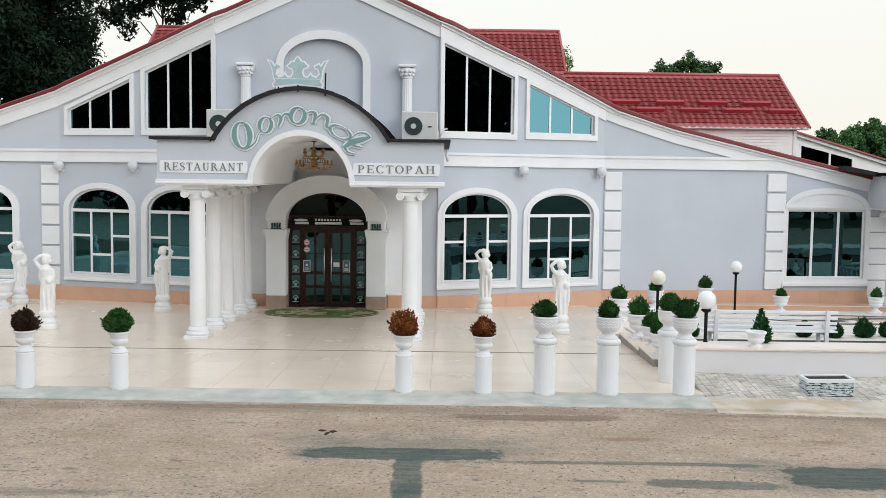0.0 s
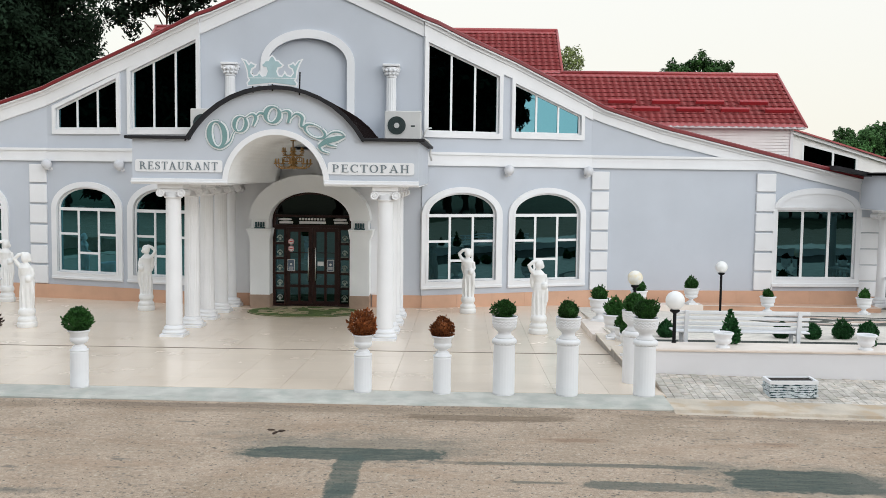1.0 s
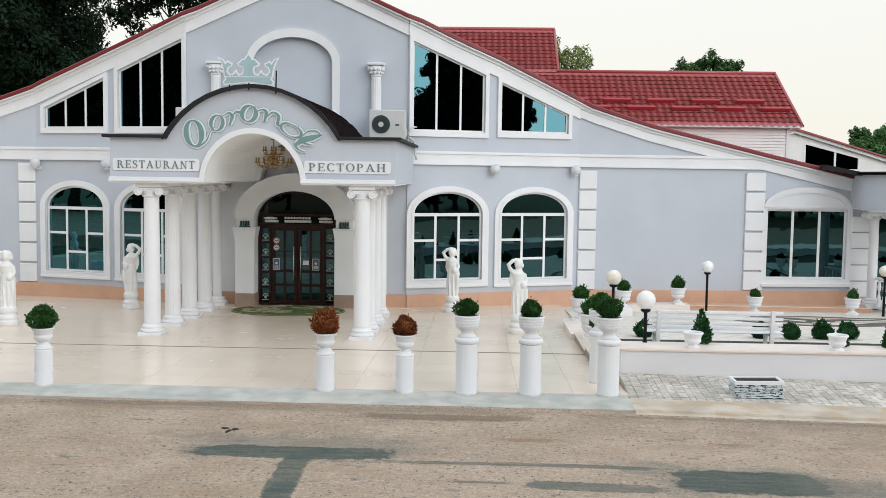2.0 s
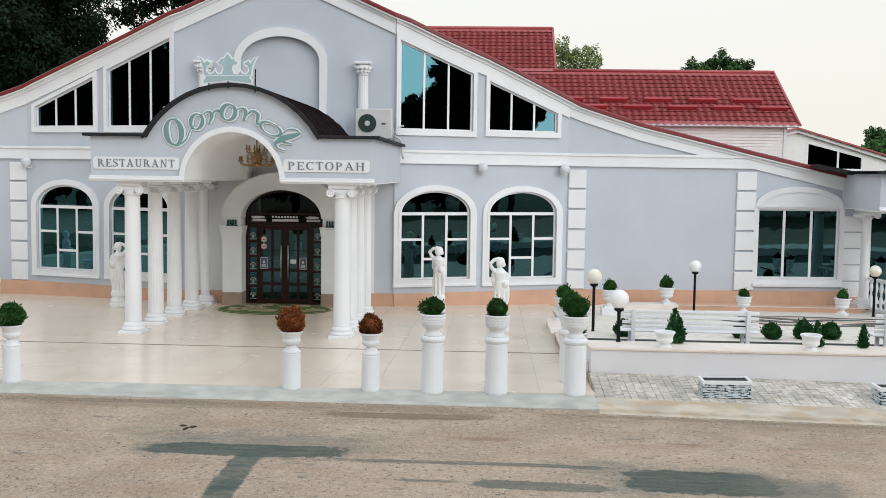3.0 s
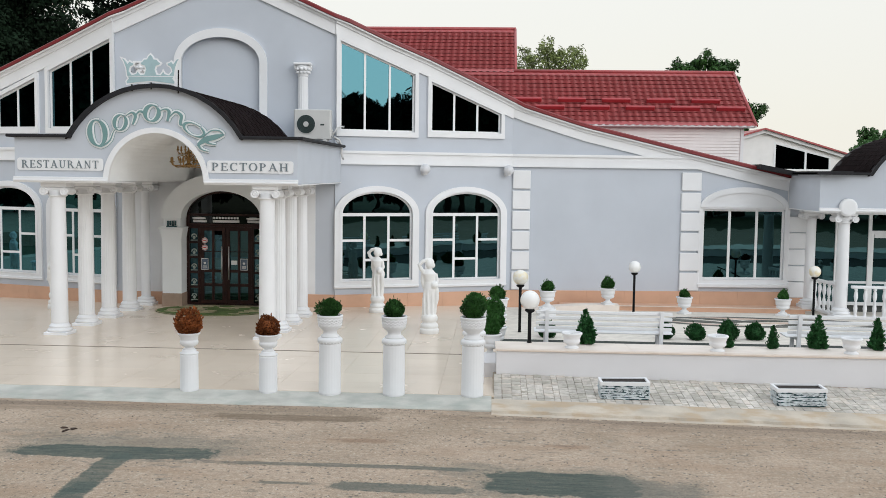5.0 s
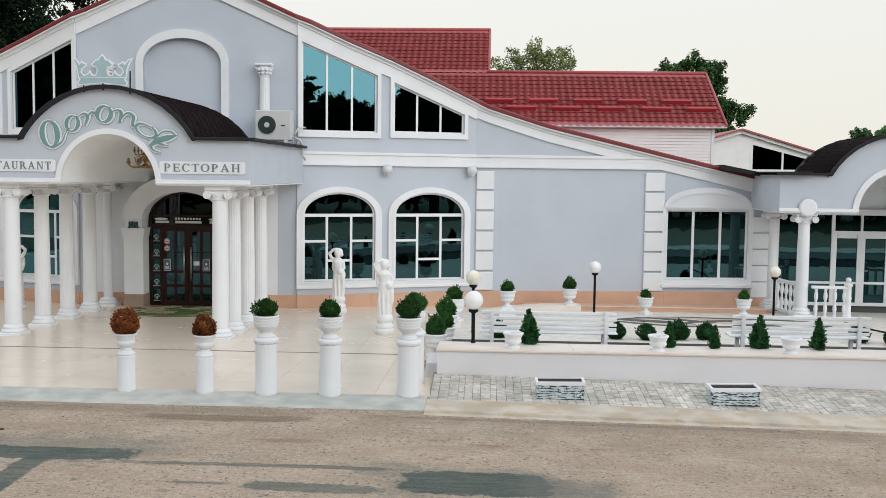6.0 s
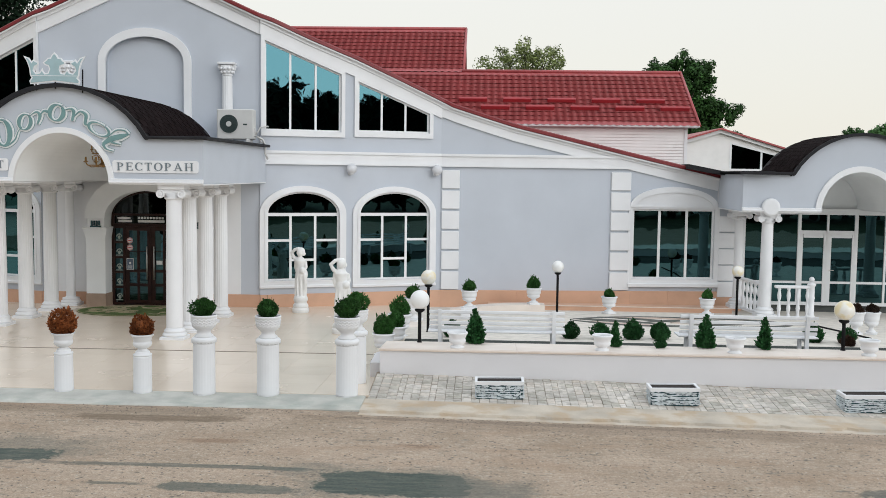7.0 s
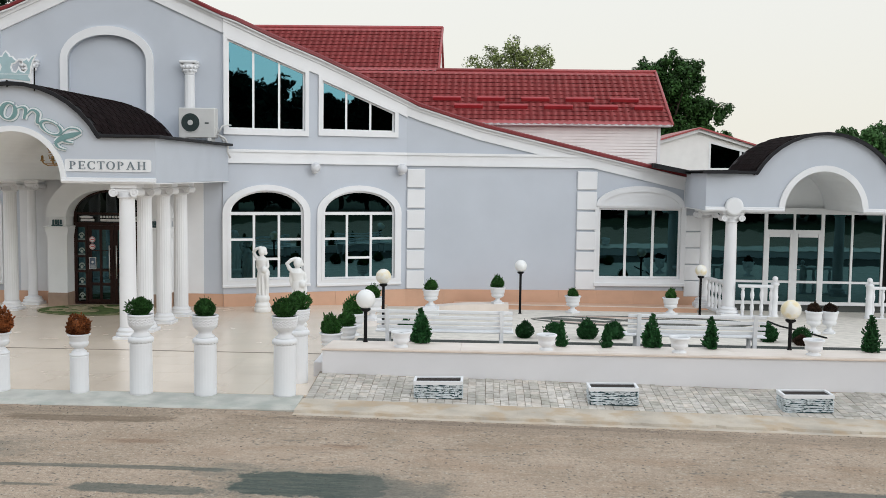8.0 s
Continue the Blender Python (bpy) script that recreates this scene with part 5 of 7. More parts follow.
# ---- portal and entrance door ----
PX = MID + 0.04
portal = empty("door_surround", pose(PX, 27.38, 0), "cream arched portal block round the entrance", "door surround", kind="structure")
bm = bmesh.new()
prism(bm, [[(-1.68, 2.40), (-1.12, 2.40)] + arc(0, 2.40, 1.12, 0.77, 180, 0, 28)[1:] + [(1.68, 2.40)] + arc(0, 2.40, 1.68, 1.26, 0, 180, 32)[1:]], -0.04, 0.62)
part("arch", bm, CREAM, portal)
for s in (-1, 1):
    bm = bmesh.new()
    x0, x1 = sorted((s * 1.66, s * 1.12))
    out, inn = (x0, x1) if s < 0 else (x1, x0)
    shape = [(inn, 0.30), (inn, 1.84), (inn - s * 0.05, 2.14), (out + s * 0.09, 2.14), (out + s * 0.07, 2.02), (out, 1.84), (out, 0.30)]
    prism(bm, [shape if s > 0 else shape[::-1]], 0.0, 0.62)
    rbox(bm, min(inn - s * 0.05, out + s * 0.1), max(inn - s * 0.05, out + s * 0.1), -0.05, 0.62, 2.10, 2.15, 0.012)
    part("pier", bm, CREAM, portal)
    bm = bmesh.new()
    rbox(bm, x0 + 0.03, x1 - 0.03, 0.03, 0.62, 2.14, 2.40, 0.01)
    part("pier_neck", bm, CREAM, portal)
    bm = bmesh.new()
    rbox(bm, x0 + 0.12, x1 - 0.12, -0.03, 0.03, 2.145, 2.19, 0.01)
    for k in range(4):
        rbox(bm, x0 + 0.14 + 0.07 * k, x0 + 0.19 + 0.07 * k, -0.02, 0.03, 2.18 + 0.02 * (k % 2), 2.33, 0.012)
    part("bracket", bm, STONEG, portal, "weathered grey carved bracket")
    bm = bmesh.new()
    rbox(bm, x0 - 0.01, x1 + 0.01, -0.02, 0.62, -0.3, 0.30, 0.01)
    part("pier_foot", bm, PIERFOOT, portal, "brown stone pier foot with porch shade in its colour")


def entrance():
    d = empty("door_1", pose(PX, 27.86, -0.06), "dark red-brown double entrance door with glazed panes", "door", kind="structure")
    bm = bmesh.new()
    o = arched(-1.12, 1.12, 0.0, 2.46, 0.77, 24)
    prism(bm, [o, arched(-1.05, 1.05, 2.58, 2.60, 0.56, 24)[::-1], [(-1.04, 2.30), (1.04, 2.30), (1.04, 2.52), (-1.04, 2.52)][::-1],
               [(-1.04, 0.06), (-0.80, 0.06), (-0.80, 2.22), (-1.04, 2.22)][::-1], [(0.80, 0.06), (1.04, 0.06), (1.04, 2.22), (0.80, 2.22)][::-1],
               [(-0.74, 0.02), (0.74, 0.02), (0.74, 2.22), (-0.74, 2.22)][::-1]], 0.0, 0.1)
    part("door_frame", bm, WOOD, d)
    bm = bmesh.new()
    prism(bm, [arched(-1.05, 1.05, 2.58, 2.60, 0.56, 24)], 0.05, 0.06)
    part("fanlight", bm, DARKPANE, d, "black fan light")
    bm = bmesh.new()
    box(bm, -1.04, 1.04, 0.06, 0.07, 2.30, 2.52)
    part("transom_pane", bm, DARKPANE, d)
    for x0, x1 in ((-1.0, -0.55), (-0.38, 0.38), (0.55, 1.0)):
        bm = bmesh.new()
        if x0 == -0.38:
            for k in range(9):
                rbox(bm, x0 + 0.085 * k, x0 + 0.06 + 0.085 * k, 0.04, 0.055, 2.43, 2.49, 0.004)
            rbox(bm, x0, x1, 0.045, 0.058, 2.33, 2.40, 0.01)
        else:
            prism(bm, [arc((x0 + x1) / 2, 2.45, 0.2, 0.035, 0, 360, 16)[:-1]], 0.04, 0.055)
            rbox(bm, x0 + 0.06, x1, 0.045, 0.058, 2.33, 2.40, 0.01)
        part("transom_ornament", bm, PAPER, d, "pale etched marks")
    for s in (-1, 1):
        for k in range(5):
            z0 = 0.10 + k * 0.425
            bm = bmesh.new()
            x0, x1 = sorted((s * 0.82, s * 1.02))
            box(bm, x0 - 0.02, x1 + 0.02, 0.06, 0.07, z0, z0 + 0.36)
            part("sidelight_pane", bm, PANE2, d)
            bm = bmesh.new()
            prism(bm, [arc(s * 0.92, z0 + 0.12, 0.085, 0.09, 0, 180, 14) + arc(s * 0.92, z0 + 0.12, 0.055, 0.06, 180, 0, 14)], 0.045, 0.058)
            prism(bm, [arc(s * 0.92, z0 + 0.10, 0.04, 0.05, 0, 360, 12)[:-1]], 0.045, 0.058)
            box(bm, x0, x1, 0.048, 0.058, z0 + 0.01, z0 + 0.035)
            part("rosette", bm, ETCH, d)
            bm = bmesh.new()
            box(bm, x0 - 0.02, x1 + 0.02, 0.01, 0.09, z0 + 0.36, z0 + 0.42)
            part("glazing_bar", bm, WOOD, d)
    for s in (-1, 1):
        x0, x1 = sorted((s * 0.006, s * 0.735))
        leaf_ = bmesh.new()
        cols = ((x0 + 0.11, x0 + 0.335), (x0 + 0.405, x1 - 0.10))
        rows = ((0.13, 0.52), (0.60, 0.92), (1.0, 1.5), (1.52, 2.1))
        holes = [[(a, z0), (b, z0), (b, z1), (a, z1)][::-1] for a, b in cols for z0, z1 in rows]
        prism(leaf_, [[(x0, 0.03), (x1, 0.03), (x1, 2.215), (x0, 2.215)]] + holes, 0.015, 0.065)
        lf = part("door_leaf", leaf_, WOOD, d)
        for a, b in cols:
            for z0, z1 in rows:
                bm = bmesh.new()
                box(bm, a, b, 0.036, 0.044, z0, z1)
                part("pane", bm, PANE2, lf)
        bm = bmesh.new()
        hx = s * 0.10
        sweep(bm, [(hx, -0.045, 0.72), (hx, -0.045, 1.66)], 0.016, 10)
        for z in (0.82, 1.56):
            sweep(bm, [(hx, -0.045, z), (hx, 0.02, z)], 0.012, 8)
        part("handle", bm, STEEL, lf, "long steel pull handle")
    for x, z, w, h, mt in ((-0.60, 1.15, 0.2, 0.33, NOTICE), (0.52, 1.15, 0.2, 0.33, NOTICE), (0.24, 1.2, 0.17, 0.12, PAPER)):
        bm = bmesh.new()
        box(bm, x - w / 2, x + w / 2, 0.008, 0.013, z - h / 2, z + h / 2)
        nt = part("notice", bm, PAPER, d, "framed notice on the door")
        if mt is NOTICE:
            bm = bmesh.new()
            box(bm, x - w / 2 + 0.015, x + w / 2 - 0.015, 0.003, 0.009, z - h / 2 + 0.015, z + h / 2 - 0.015)
            part("print", bm, NOTICE, nt)
            bm = bmesh.new()
            lathe(bm, [(0.035, -0.003), (0.035, 0.0)], 14, pose(x, 0.001, z + 0.03, 90))
            for q in range(3):
                box(bm, x - 0.06, x + 0.06, 0.0, 0.004, z - 0.06 - 0.03 * q, z - 0.045 - 0.03 * q)
            part("print_mark", bm, PAPER, nt)
    for z in (1.62, 1.82):
        bm = bmesh.new()
        lathe(bm, [(0.085, 0), (0.085, 0.005)], 20, pose(-0.60, 0.013, z, 90))
        st = part("sticker", bm, PAPER, d, "round white prohibition sticker with red edge")
        bm = bmesh.new()
        sweep(bm, [(-0.60 + 0.07 * math.cos(q * math.pi / 10), 0.006, z + 0.07 * math.sin(q * math.pi / 10)) for q in range(20)], 0.007, 5, True)
        box(bm, -0.645, -0.555, 0.003, 0.009, z - 0.012, z + 0.012)
        part("sticker_edge", bm, REDP, st)


entrance()


def door_mat():
    bm = bmesh.new()
    out = [(1.55 * math.cos(2 * math.pi * k / 48), 1.12 * math.sin(2 * math.pi * k / 48)) for k in range(48)]
    flat = Matrix(((1, 0, 0, 0), (0, 0, 1, 0), (0, -1, 0, 0), (0, 0, 0, 1)))
    base = pose(-3.27, 26.62, terrace_z(26.62) + 0.006, -0.76)
    d = empty("door_mat", base, "oval green doormat with tan swirling pattern before the entrance", "doormat")
    prism(bm, [out], -0.014, 0.0, flat)
    part("mat_base", bm, RUG, d)
    rng = random.Random(5)
    for k in range(40):
        cx, cy = rng.uniform(-1.2, 1.2), rng.uniform(-0.85, 0.85)
        if (cx / 1.3) ** 2 + (cy / 0.9) ** 2 > 1:
            continue
        a0, r0 = rng.uniform(0, 360), rng.uniform(0.14, 0.32)
        o = [(cx + x, cy + y * 0.7) for x, y in arc(0, 0, r0, r0, a0, a0 + 200, 14)]
        i = [(cx + x, cy + y * 0.7) for x, y in arc(0.03, 0, r0 * 0.62, r0 * 0.62, a0 + 200, a0, 14)]
        bm = bmesh.new()
        prism(bm, [o + i], -0.020 - 0.0003 * k, -0.013, flat)
        part("swirl", bm, RUG2, d)
    bm = bmesh.new()
    prism(bm, [out, [(x * 0.975, y * 0.965) for x, y in out][::-1]], -0.018, -0.012, flat)
    part("border", bm, RUG2, d)


door_mat()


# ---- things on the gable ----
def engaged_column(x):
    c = empty("pilaster", pose(x, 27.86, 4.49), "white fluted half column with leafy capital on the gable", "pilaster", "gable pilasters")
    bm = bmesh.new()
    lathe(bm, [(0.15, 0), (0.15, 0.05), (0.15, 0.3), (0.145, 1.2), (0.137, 1.82), (0.135, 1.9)], 64, flute=14, depth=0.09)
    part("shaft", bm, WHITE, c)
    bm = bmesh.new()
    lathe(bm, [(0.14, 1.88), (0.155, 1.9), (0.14, 1.93), (0.15, 1.98), (0.17, 2.08), (0.21, 2.17)], 24)
    rbox(bm, -0.24, 0.24, -0.2, 0.14, 2.19, 2.26, 0.015)
    for k in range(10):
        a = 2 * math.pi * k / 10
        for zz, rr_, s in ((1.99, 0.165, 0.045), (2.08, 0.19, 0.05)):
            ball(bm, (rr_ * math.cos(a + zz), rr_ * math.sin(a + zz), zz), s, 8, 6)
    for sx in (-1, 1):
        lathe(bm, [(0.055, -0.16), (0.055, 0.1)], 14, pose(sx * 0.19, 0, 2.14, 90))
    part("capital", bm, WHITE, c)


engaged_column(-5.56)
engaged_column(-1.05)


def air_conditioner(x):
    c = empty("air_conditioner", pose(x, 27.4, 4.50), "off-white outdoor air conditioning unit on the canopy roof", "air conditioner", "outdoor units")
    bm = bmesh.new()
    rbox(bm, -0.5, 0.5, -0.17, 0.17, 0.12, 0.93, 0.02)
    body = part("casing", bm, ACBODY, c)
    for sx in (-0.35, 0.35):
        bm = bmesh.new()
        rbox(bm, sx - 0.05, sx + 0.05, -0.2, 0.2, -0.015, 0.12, 0.01)
        part("foot", bm, ACBODY, c)
    bm = bmesh.new()
    lathe(bm, [(0.25, 0.0), (0.25, 0.012)], 36, pose(-0.17, -0.17, 0.53, 90))
    g = part("fan_grille", bm, GRILLE, c, "dark round fan grille")
    for r in (0.255, 0.21, 0.165, 0.12):
        bm = bmesh.new()
        sweep(bm, [(-0.17 + r * math.cos(2 * math.pi * k / 32), -0.186, 0.53 + r * math.sin(2 * math.pi * k / 32)) for k in range(32)], 0.006, 5, True)
        part("guard_ring", bm, GRILLE if r < 0.25 else ACBODY, g)
    for k in range(6):
        a = math.pi * k / 3
        bm = bmesh.new()
        sweep(bm, [(-0.17 + q * math.cos(a), -0.189, 0.53 + q * math.sin(a)) for q in (0.08, 0.25)], 0.005, 5)
        part("guard_spoke", bm, GRILLE, g)
    bm = bmesh.new()
    lathe(bm, [(0.075, 0.0), (0.07, 0.02)], 24, pose(-0.17, -0.186, 0.53, 90))
    part("hub", bm, ACBODY, g)
    bm = bmesh.new()
    rbox(bm, 0.22, 0.33, -0.178, -0.165, 0.50, 0.54, 0.004)
    part("badge", bm, GRILLE, c)
    bm = bmesh.new()
    rbox(bm, 0.49, 0.53, -0.1, 0.1, 0.2, 0.42, 0.008)
    part("valve_cover", bm, ACBODY, c)


air_conditioner(-0.68)
air_conditioner(-6.02)
bm = bmesh.new()
sweep(bm, [(-0.13, 27.35, 4.75), (-0.02, 27.38, 4.95), (0.06, 27.75, 5.0), (0.08, 27.93, 5.0)], 0.022, 8)
sweep(bm, [(-0.12, 27.42, 4.70), (0.02, 27.5, 4.62), (0.08, 27.6, 4.45), (0.06, 27.6, 4.25), (0.10, 27.75, 4.1)], 0.03, 8)
sweep(bm, [(-0.12, 27.45, 4.72), (-0.02, 27.5, 4.55), (0.05, 27.66, 4.50)], 0.018, 8)
tagged(part("pipe", bm, ACBODY), "insulated air conditioning pipes bent along the wall", "pipe")


def wall_globe(m, x):
    g = empty("wall_lamp", m @ pose(x, 0, 3.86), "white opal globe lamp on the string course", "wall lamp", "globe wall lamps")
    bm = bmesh.new()
    ball(bm, (0, -0.2, 0), 0.15, 20, 12)
    part("globe", bm, GLOBEW, g)
    bm = bmesh.new()
    sweep(bm, [(0, 0.0, -0.13), (0, -0.10, -0.17), (0, -0.19, -0.15)], 0.02, 8)
    lathe(bm, [(0.06, -0.16), (0.07, -0.13), (0.05, -0.11)], 14, Matrix.Translation((0, -0.2, 0)))
    lathe(bm, [(0.06, 0.0), (0.06, 0.02)], 16, pose(0, 0.0, -0.13, 90))
    part("bracket", bm, WHITE, g)


for x in (2.59, 5.18):
    wall_globe(M_RIGHT, x)
for x in (WING - 2.58, WING - 5.1):
    wall_globe(M_LEFT, x)


# ---- side porch: columns, glazed wall, balustrades ----
SIDE_FLOOR = -0.09
for x in (14.0, 18.85):
    column(x, 28.17, SIDE_FLOOR, 2.84, False, "white side porch column with round boss above", r=0.17)
    bm = bmesh.new()
    lathe(bm, [(0.25, 0), (0.25, 0.05), (0.2, 0.08), (0.18, 0.08)], 28, pose(x - 0.02, 27.88, 2.95, 90))
    tagged(part("roundel", bm, WHITE), "white round boss above the porch column", "ornament")
column(13.75, 30.2, SIDE_FLOOR, 2.84, False, "white rear column of the side porch", r=0.14)


def glazed_wall():
    w = empty("window_11", pose(0, 30.8, 0), "white framed glazed wall with double door", "window", kind="structure")
    z0, z1, zr, zd = -0.10, 2.74, 0.60, 2.12
    posts = [14.05, 14.70, 15.70, 16.55, 17.40, 18.28, 19.2]
    bm = bmesh.new()
    box(bm, 14.0, 19.6, -0.04, 0.04, z1 - 0.08, z1 + 0.1)
    box(bm, 14.0, 19.6, -0.04, 0.04, z0, z0 + 0.1)
    for k, p in enumerate(posts):
        t = 0.05 if k in (2, 4) else 0.032
        box(bm, p - t, p + t, -0.05, 0.05, z0 + 0.1, z1 - 0.08)
    for k in range(len(posts) - 1):
        a, b = posts[k] + 0.03, posts[k + 1] - 0.03
        door = k in (2, 3)
        box(bm, a, b, -0.035, 0.035, zr - 0.035, zr + 0.035)
        if door:
            box(bm, a, b, -0.035, 0.035, zd - 0.06, zd + 0.06)
            for q in (a + 0.04, b - 0.04):
                box(bm, q - 0.045, q + 0.045, -0.045, 0.03, z0 + 0.1, zd - 0.06)
            box(bm, a + 0.1, b - 0.1, -0.045, 0.03, zd - 0.16, zd - 0.06)
    part("window_frame", bm, PVC, w)
    for k in range(len(posts) - 1):
        a, b = posts[k] + 0.03, posts[k + 1] - 0.03
        spans = ((z0 + 0.1, zr - 0.04), (zr + 0.04, zd - 0.06), (zd + 0.06, z1 - 0.08)) if k in (2, 3) else ((z0 + 0.1, zr - 0.04), (zr + 0.04, z1 - 0.08))
        for s0, s1 in spans:
            pane(w, [(a, s0), (b, s0), (b, s1), (a, s1)], None, PANE, 0.0)
    bm = bmesh.new()
    sweep(bm, [(16.62, -0.09, 0.98), (16.75, -0.09, 0.98)], 0.012, 8)
    sweep(bm, [(16.62, -0.09, 0.98), (16.62, -0.04, 0.98)], 0.012, 8)
    part("handle", bm, STEEL, w)


glazed_wall()
bm = bmesh.new()
prism(bm, [[(12.15, 4.0), (13.3, 3.80), (13.3, 3.91), (12.15, 4.13)]], 29.95, 31.6)
prism(bm, [[(13.08, 3.84), (14.0, 3.84), (14.0, 3.95), (13.08, 3.93)]], 27.62, 31.2)
tagged(part("roof_link", bm, BITUMEN), "dark flashing between the red roof and side porch", "roof", kind="structure")
bm = bmesh.new()
box(bm, 14.0, 19.7, 30.95, 31.15, 2.8, 3.95)
tagged(part("wall_porch_back", bm, CREAM), "cream wall above the glazed front", "wall", kind="structure")
# added hall shell behind the glass, its dimness painted with INSIDE
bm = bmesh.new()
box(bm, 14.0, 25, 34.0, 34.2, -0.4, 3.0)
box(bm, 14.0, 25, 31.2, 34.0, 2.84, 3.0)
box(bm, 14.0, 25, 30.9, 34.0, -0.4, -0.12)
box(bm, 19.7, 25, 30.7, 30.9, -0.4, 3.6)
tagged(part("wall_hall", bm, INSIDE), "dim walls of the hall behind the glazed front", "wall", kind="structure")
for k, (x, w) in enumerate(((14.9, 0.5), (15.5, 0.3), (17.7, 0.5), (18.9, 0.45))):
    bm = bmesh.new()
    cols_ = 24
    top = [(x + w * (i / cols_ - 0.5), 31.2 + 0.05 * math.sin(i * 1.6)) for i in range(cols_ + 1)]
    lo = [bm.verts.new((p, q, -0.1)) for p, q in top]
    hi = [bm.verts.new((p, q, 2.72)) for p, q in top]
    for i in range(cols_):
        bm.faces.new((lo[i], lo[i + 1], hi[i + 1], hi[i])).smooth = True
    tagged(part("curtain", bm, CURTAIN, tidy=False), "teal pleated curtain hanging behind the glass", "curtain", "hall curtains")


BALUSTER = [(0.05, 0.0), (0.05, 0.06), (0.035, 0.08), (0.05, 0.14), (0.062, 0.22), (0.05, 0.3), (0.028, 0.37), (0.04, 0.385), (0.028, 0.40), (0.05, 0.47), (0.062, 0.55), (0.05, 0.63), (0.035, 0.68), (0.05, 0.70), (0.05, 0.75)]
bm = bmesh.new()
lathe(bm, BALUSTER, 14)
BAL_ME = mesh_of("baluster", bm, WHITE)


def balustrade(p, q, count, posts, label):
    """A rail from p to q on turned balusters; posts: the ends that carry a ball-topped newel."""
    m = along(p, q, SIDE_FLOOR)
    length = math.dist(p, q)
    b = empty("balustrade", m, label, "balustrade", "porch balustrades")
    bm = bmesh.new()
    rbox(bm, 0, length, -0.07, 0.07, 0.81, 0.89, 0.015)
    part("handrail", bm, WHITE, b)
    bm = bmesh.new()
    rbox(bm, 0, length, -0.07, 0.07, -0.05, 0.03, 0.01)
    part("plinth", bm, WHITE, b)
    for k in range(count):
        ob = new("baluster", BAL_ME)
        ob.parent, ob.location, ob.scale = b, (length * (k + 0.5) / count, 0, 0.01), (0.92, 0.92, 1.08)
    for x in posts:
        bm = bmesh.new()
        lathe(bm, [(0.12, -0.05), (0.12, 0.05), (0.09, 0.08), (0.085, 0.5), (0.1, 0.56), (0.085, 0.6), (0.085, 0.86), (0.115, 0.90), (0.115, 0.94), (0.04, 0.97), (0.035, 0.99)], 18, Matrix.Translation((x, 0, 0)))
        ball(bm, (x, 0, 1.06), 0.075, 16, 10)
        part("newel", bm, WHITE, b)
    return b


balustrade((14.2, 27.95), (15.23, 27.95), 4, (1.0,), "white turned balustrade beside the side porch column")
balustrade((17.74, 27.95), (18.8, 27.95), 4, (0.03,), "white turned balustrade beside the side porch steps")
balustrade((13.82, 30.0), (14.03, 28.25), 6, (), "white turned balustrade along the porch side")


# ---- garden wall and steps ----
COPE = 0.72


def cope_z(y):
    return COPE - 0.063 * (y - 17.3)


ACROSS = Matrix(((0, 1, 0, 0), (1, 0, 0, 0), (0, 0, 1, 0), (0, 0, 0, 1)))
bm = bmesh.new()
prism(bm, [[(17.3, -0.4), (18.62, -0.4), (18.62, cope_z(18.62) - 0.03), (17.3, COPE - 0.03)]], 4.36, 30.0, ACROSS)
garden_wall = tagged(part("wall_garden", bm, WALLWHITE), "low white rendered garden wall along the pavement", "wall", kind="structure")
bm = bmesh.new()
rbox(bm, 0.001, 2.399, 0.172, 1.36, 0, 0.026, 0.004)
me = mesh_of("coping_slab", bm, COPING)
bm = bmesh.new()
rbox(bm, 0.001, 1.199, 0, 0.17, -0.004, 0.03, 0.005)
me2 = mesh_of("coping_edge", bm, NOSING)
for k in range(11):
    ob = new("coping_slab", me)
    ob.parent, ob.matrix_local = garden_wall, pose(4.34 + 2.4 * k, 17.28, COPE - 0.028, -3.6)
for k in range(22):
    ob = new("coping_edge", me2)
    ob.parent, ob.matrix_local = garden_wall, pose(4.34 + 1.2 * k, 17.27, COPE - 0.028, -3.6)
bm = bmesh.new()
prism(bm, [[(4.62, 22.4), (4.62, 24.9), (4.3, 24.9)] + arc(4.3, 24.5, 0.32, 0.4, 90, 180, 8) + [(3.98, 22.4)]], -0.135, 0.3, Matrix(((1, 0, 0, 0), (0, 0, 1, 0), (0, -1, 0, 0), (0, 0, 0, 1))))
tagged(part("trim_landing", bm, COPING), "pale rounded landing beside the garden steps", "landing", kind="structure")
steps = empty("steps", Matrix(), "low beige steps with grey faces up to the garden", "steps", kind="structure")
for y0, y1, z in ((20.18, 22.36, 0.18), (18.72, 20.14, 0.27)):
    bm = bmesh.new()
    box(bm, 4.06, 4.60, y0, y1, -0.3, z - 0.03)
    part("riser", bm, STEPGREY, steps, "grey step face")
    bm = bmesh.new()
    rbox(bm, 4.04, 4.62, y0 - 0.01, y1 + 0.01, z - 0.03, z, 0.006)
    part("tread", bm, MARBLE, steps)
bm = bmesh.new()
rbox(bm, 4.14, 4.36, 17.7, 18.7, -0.3, 0.40, 0.01)
tagged(part("wall_garden_end", bm, WALLWHITE), "short white return of the garden wall", "wall", kind="structure")
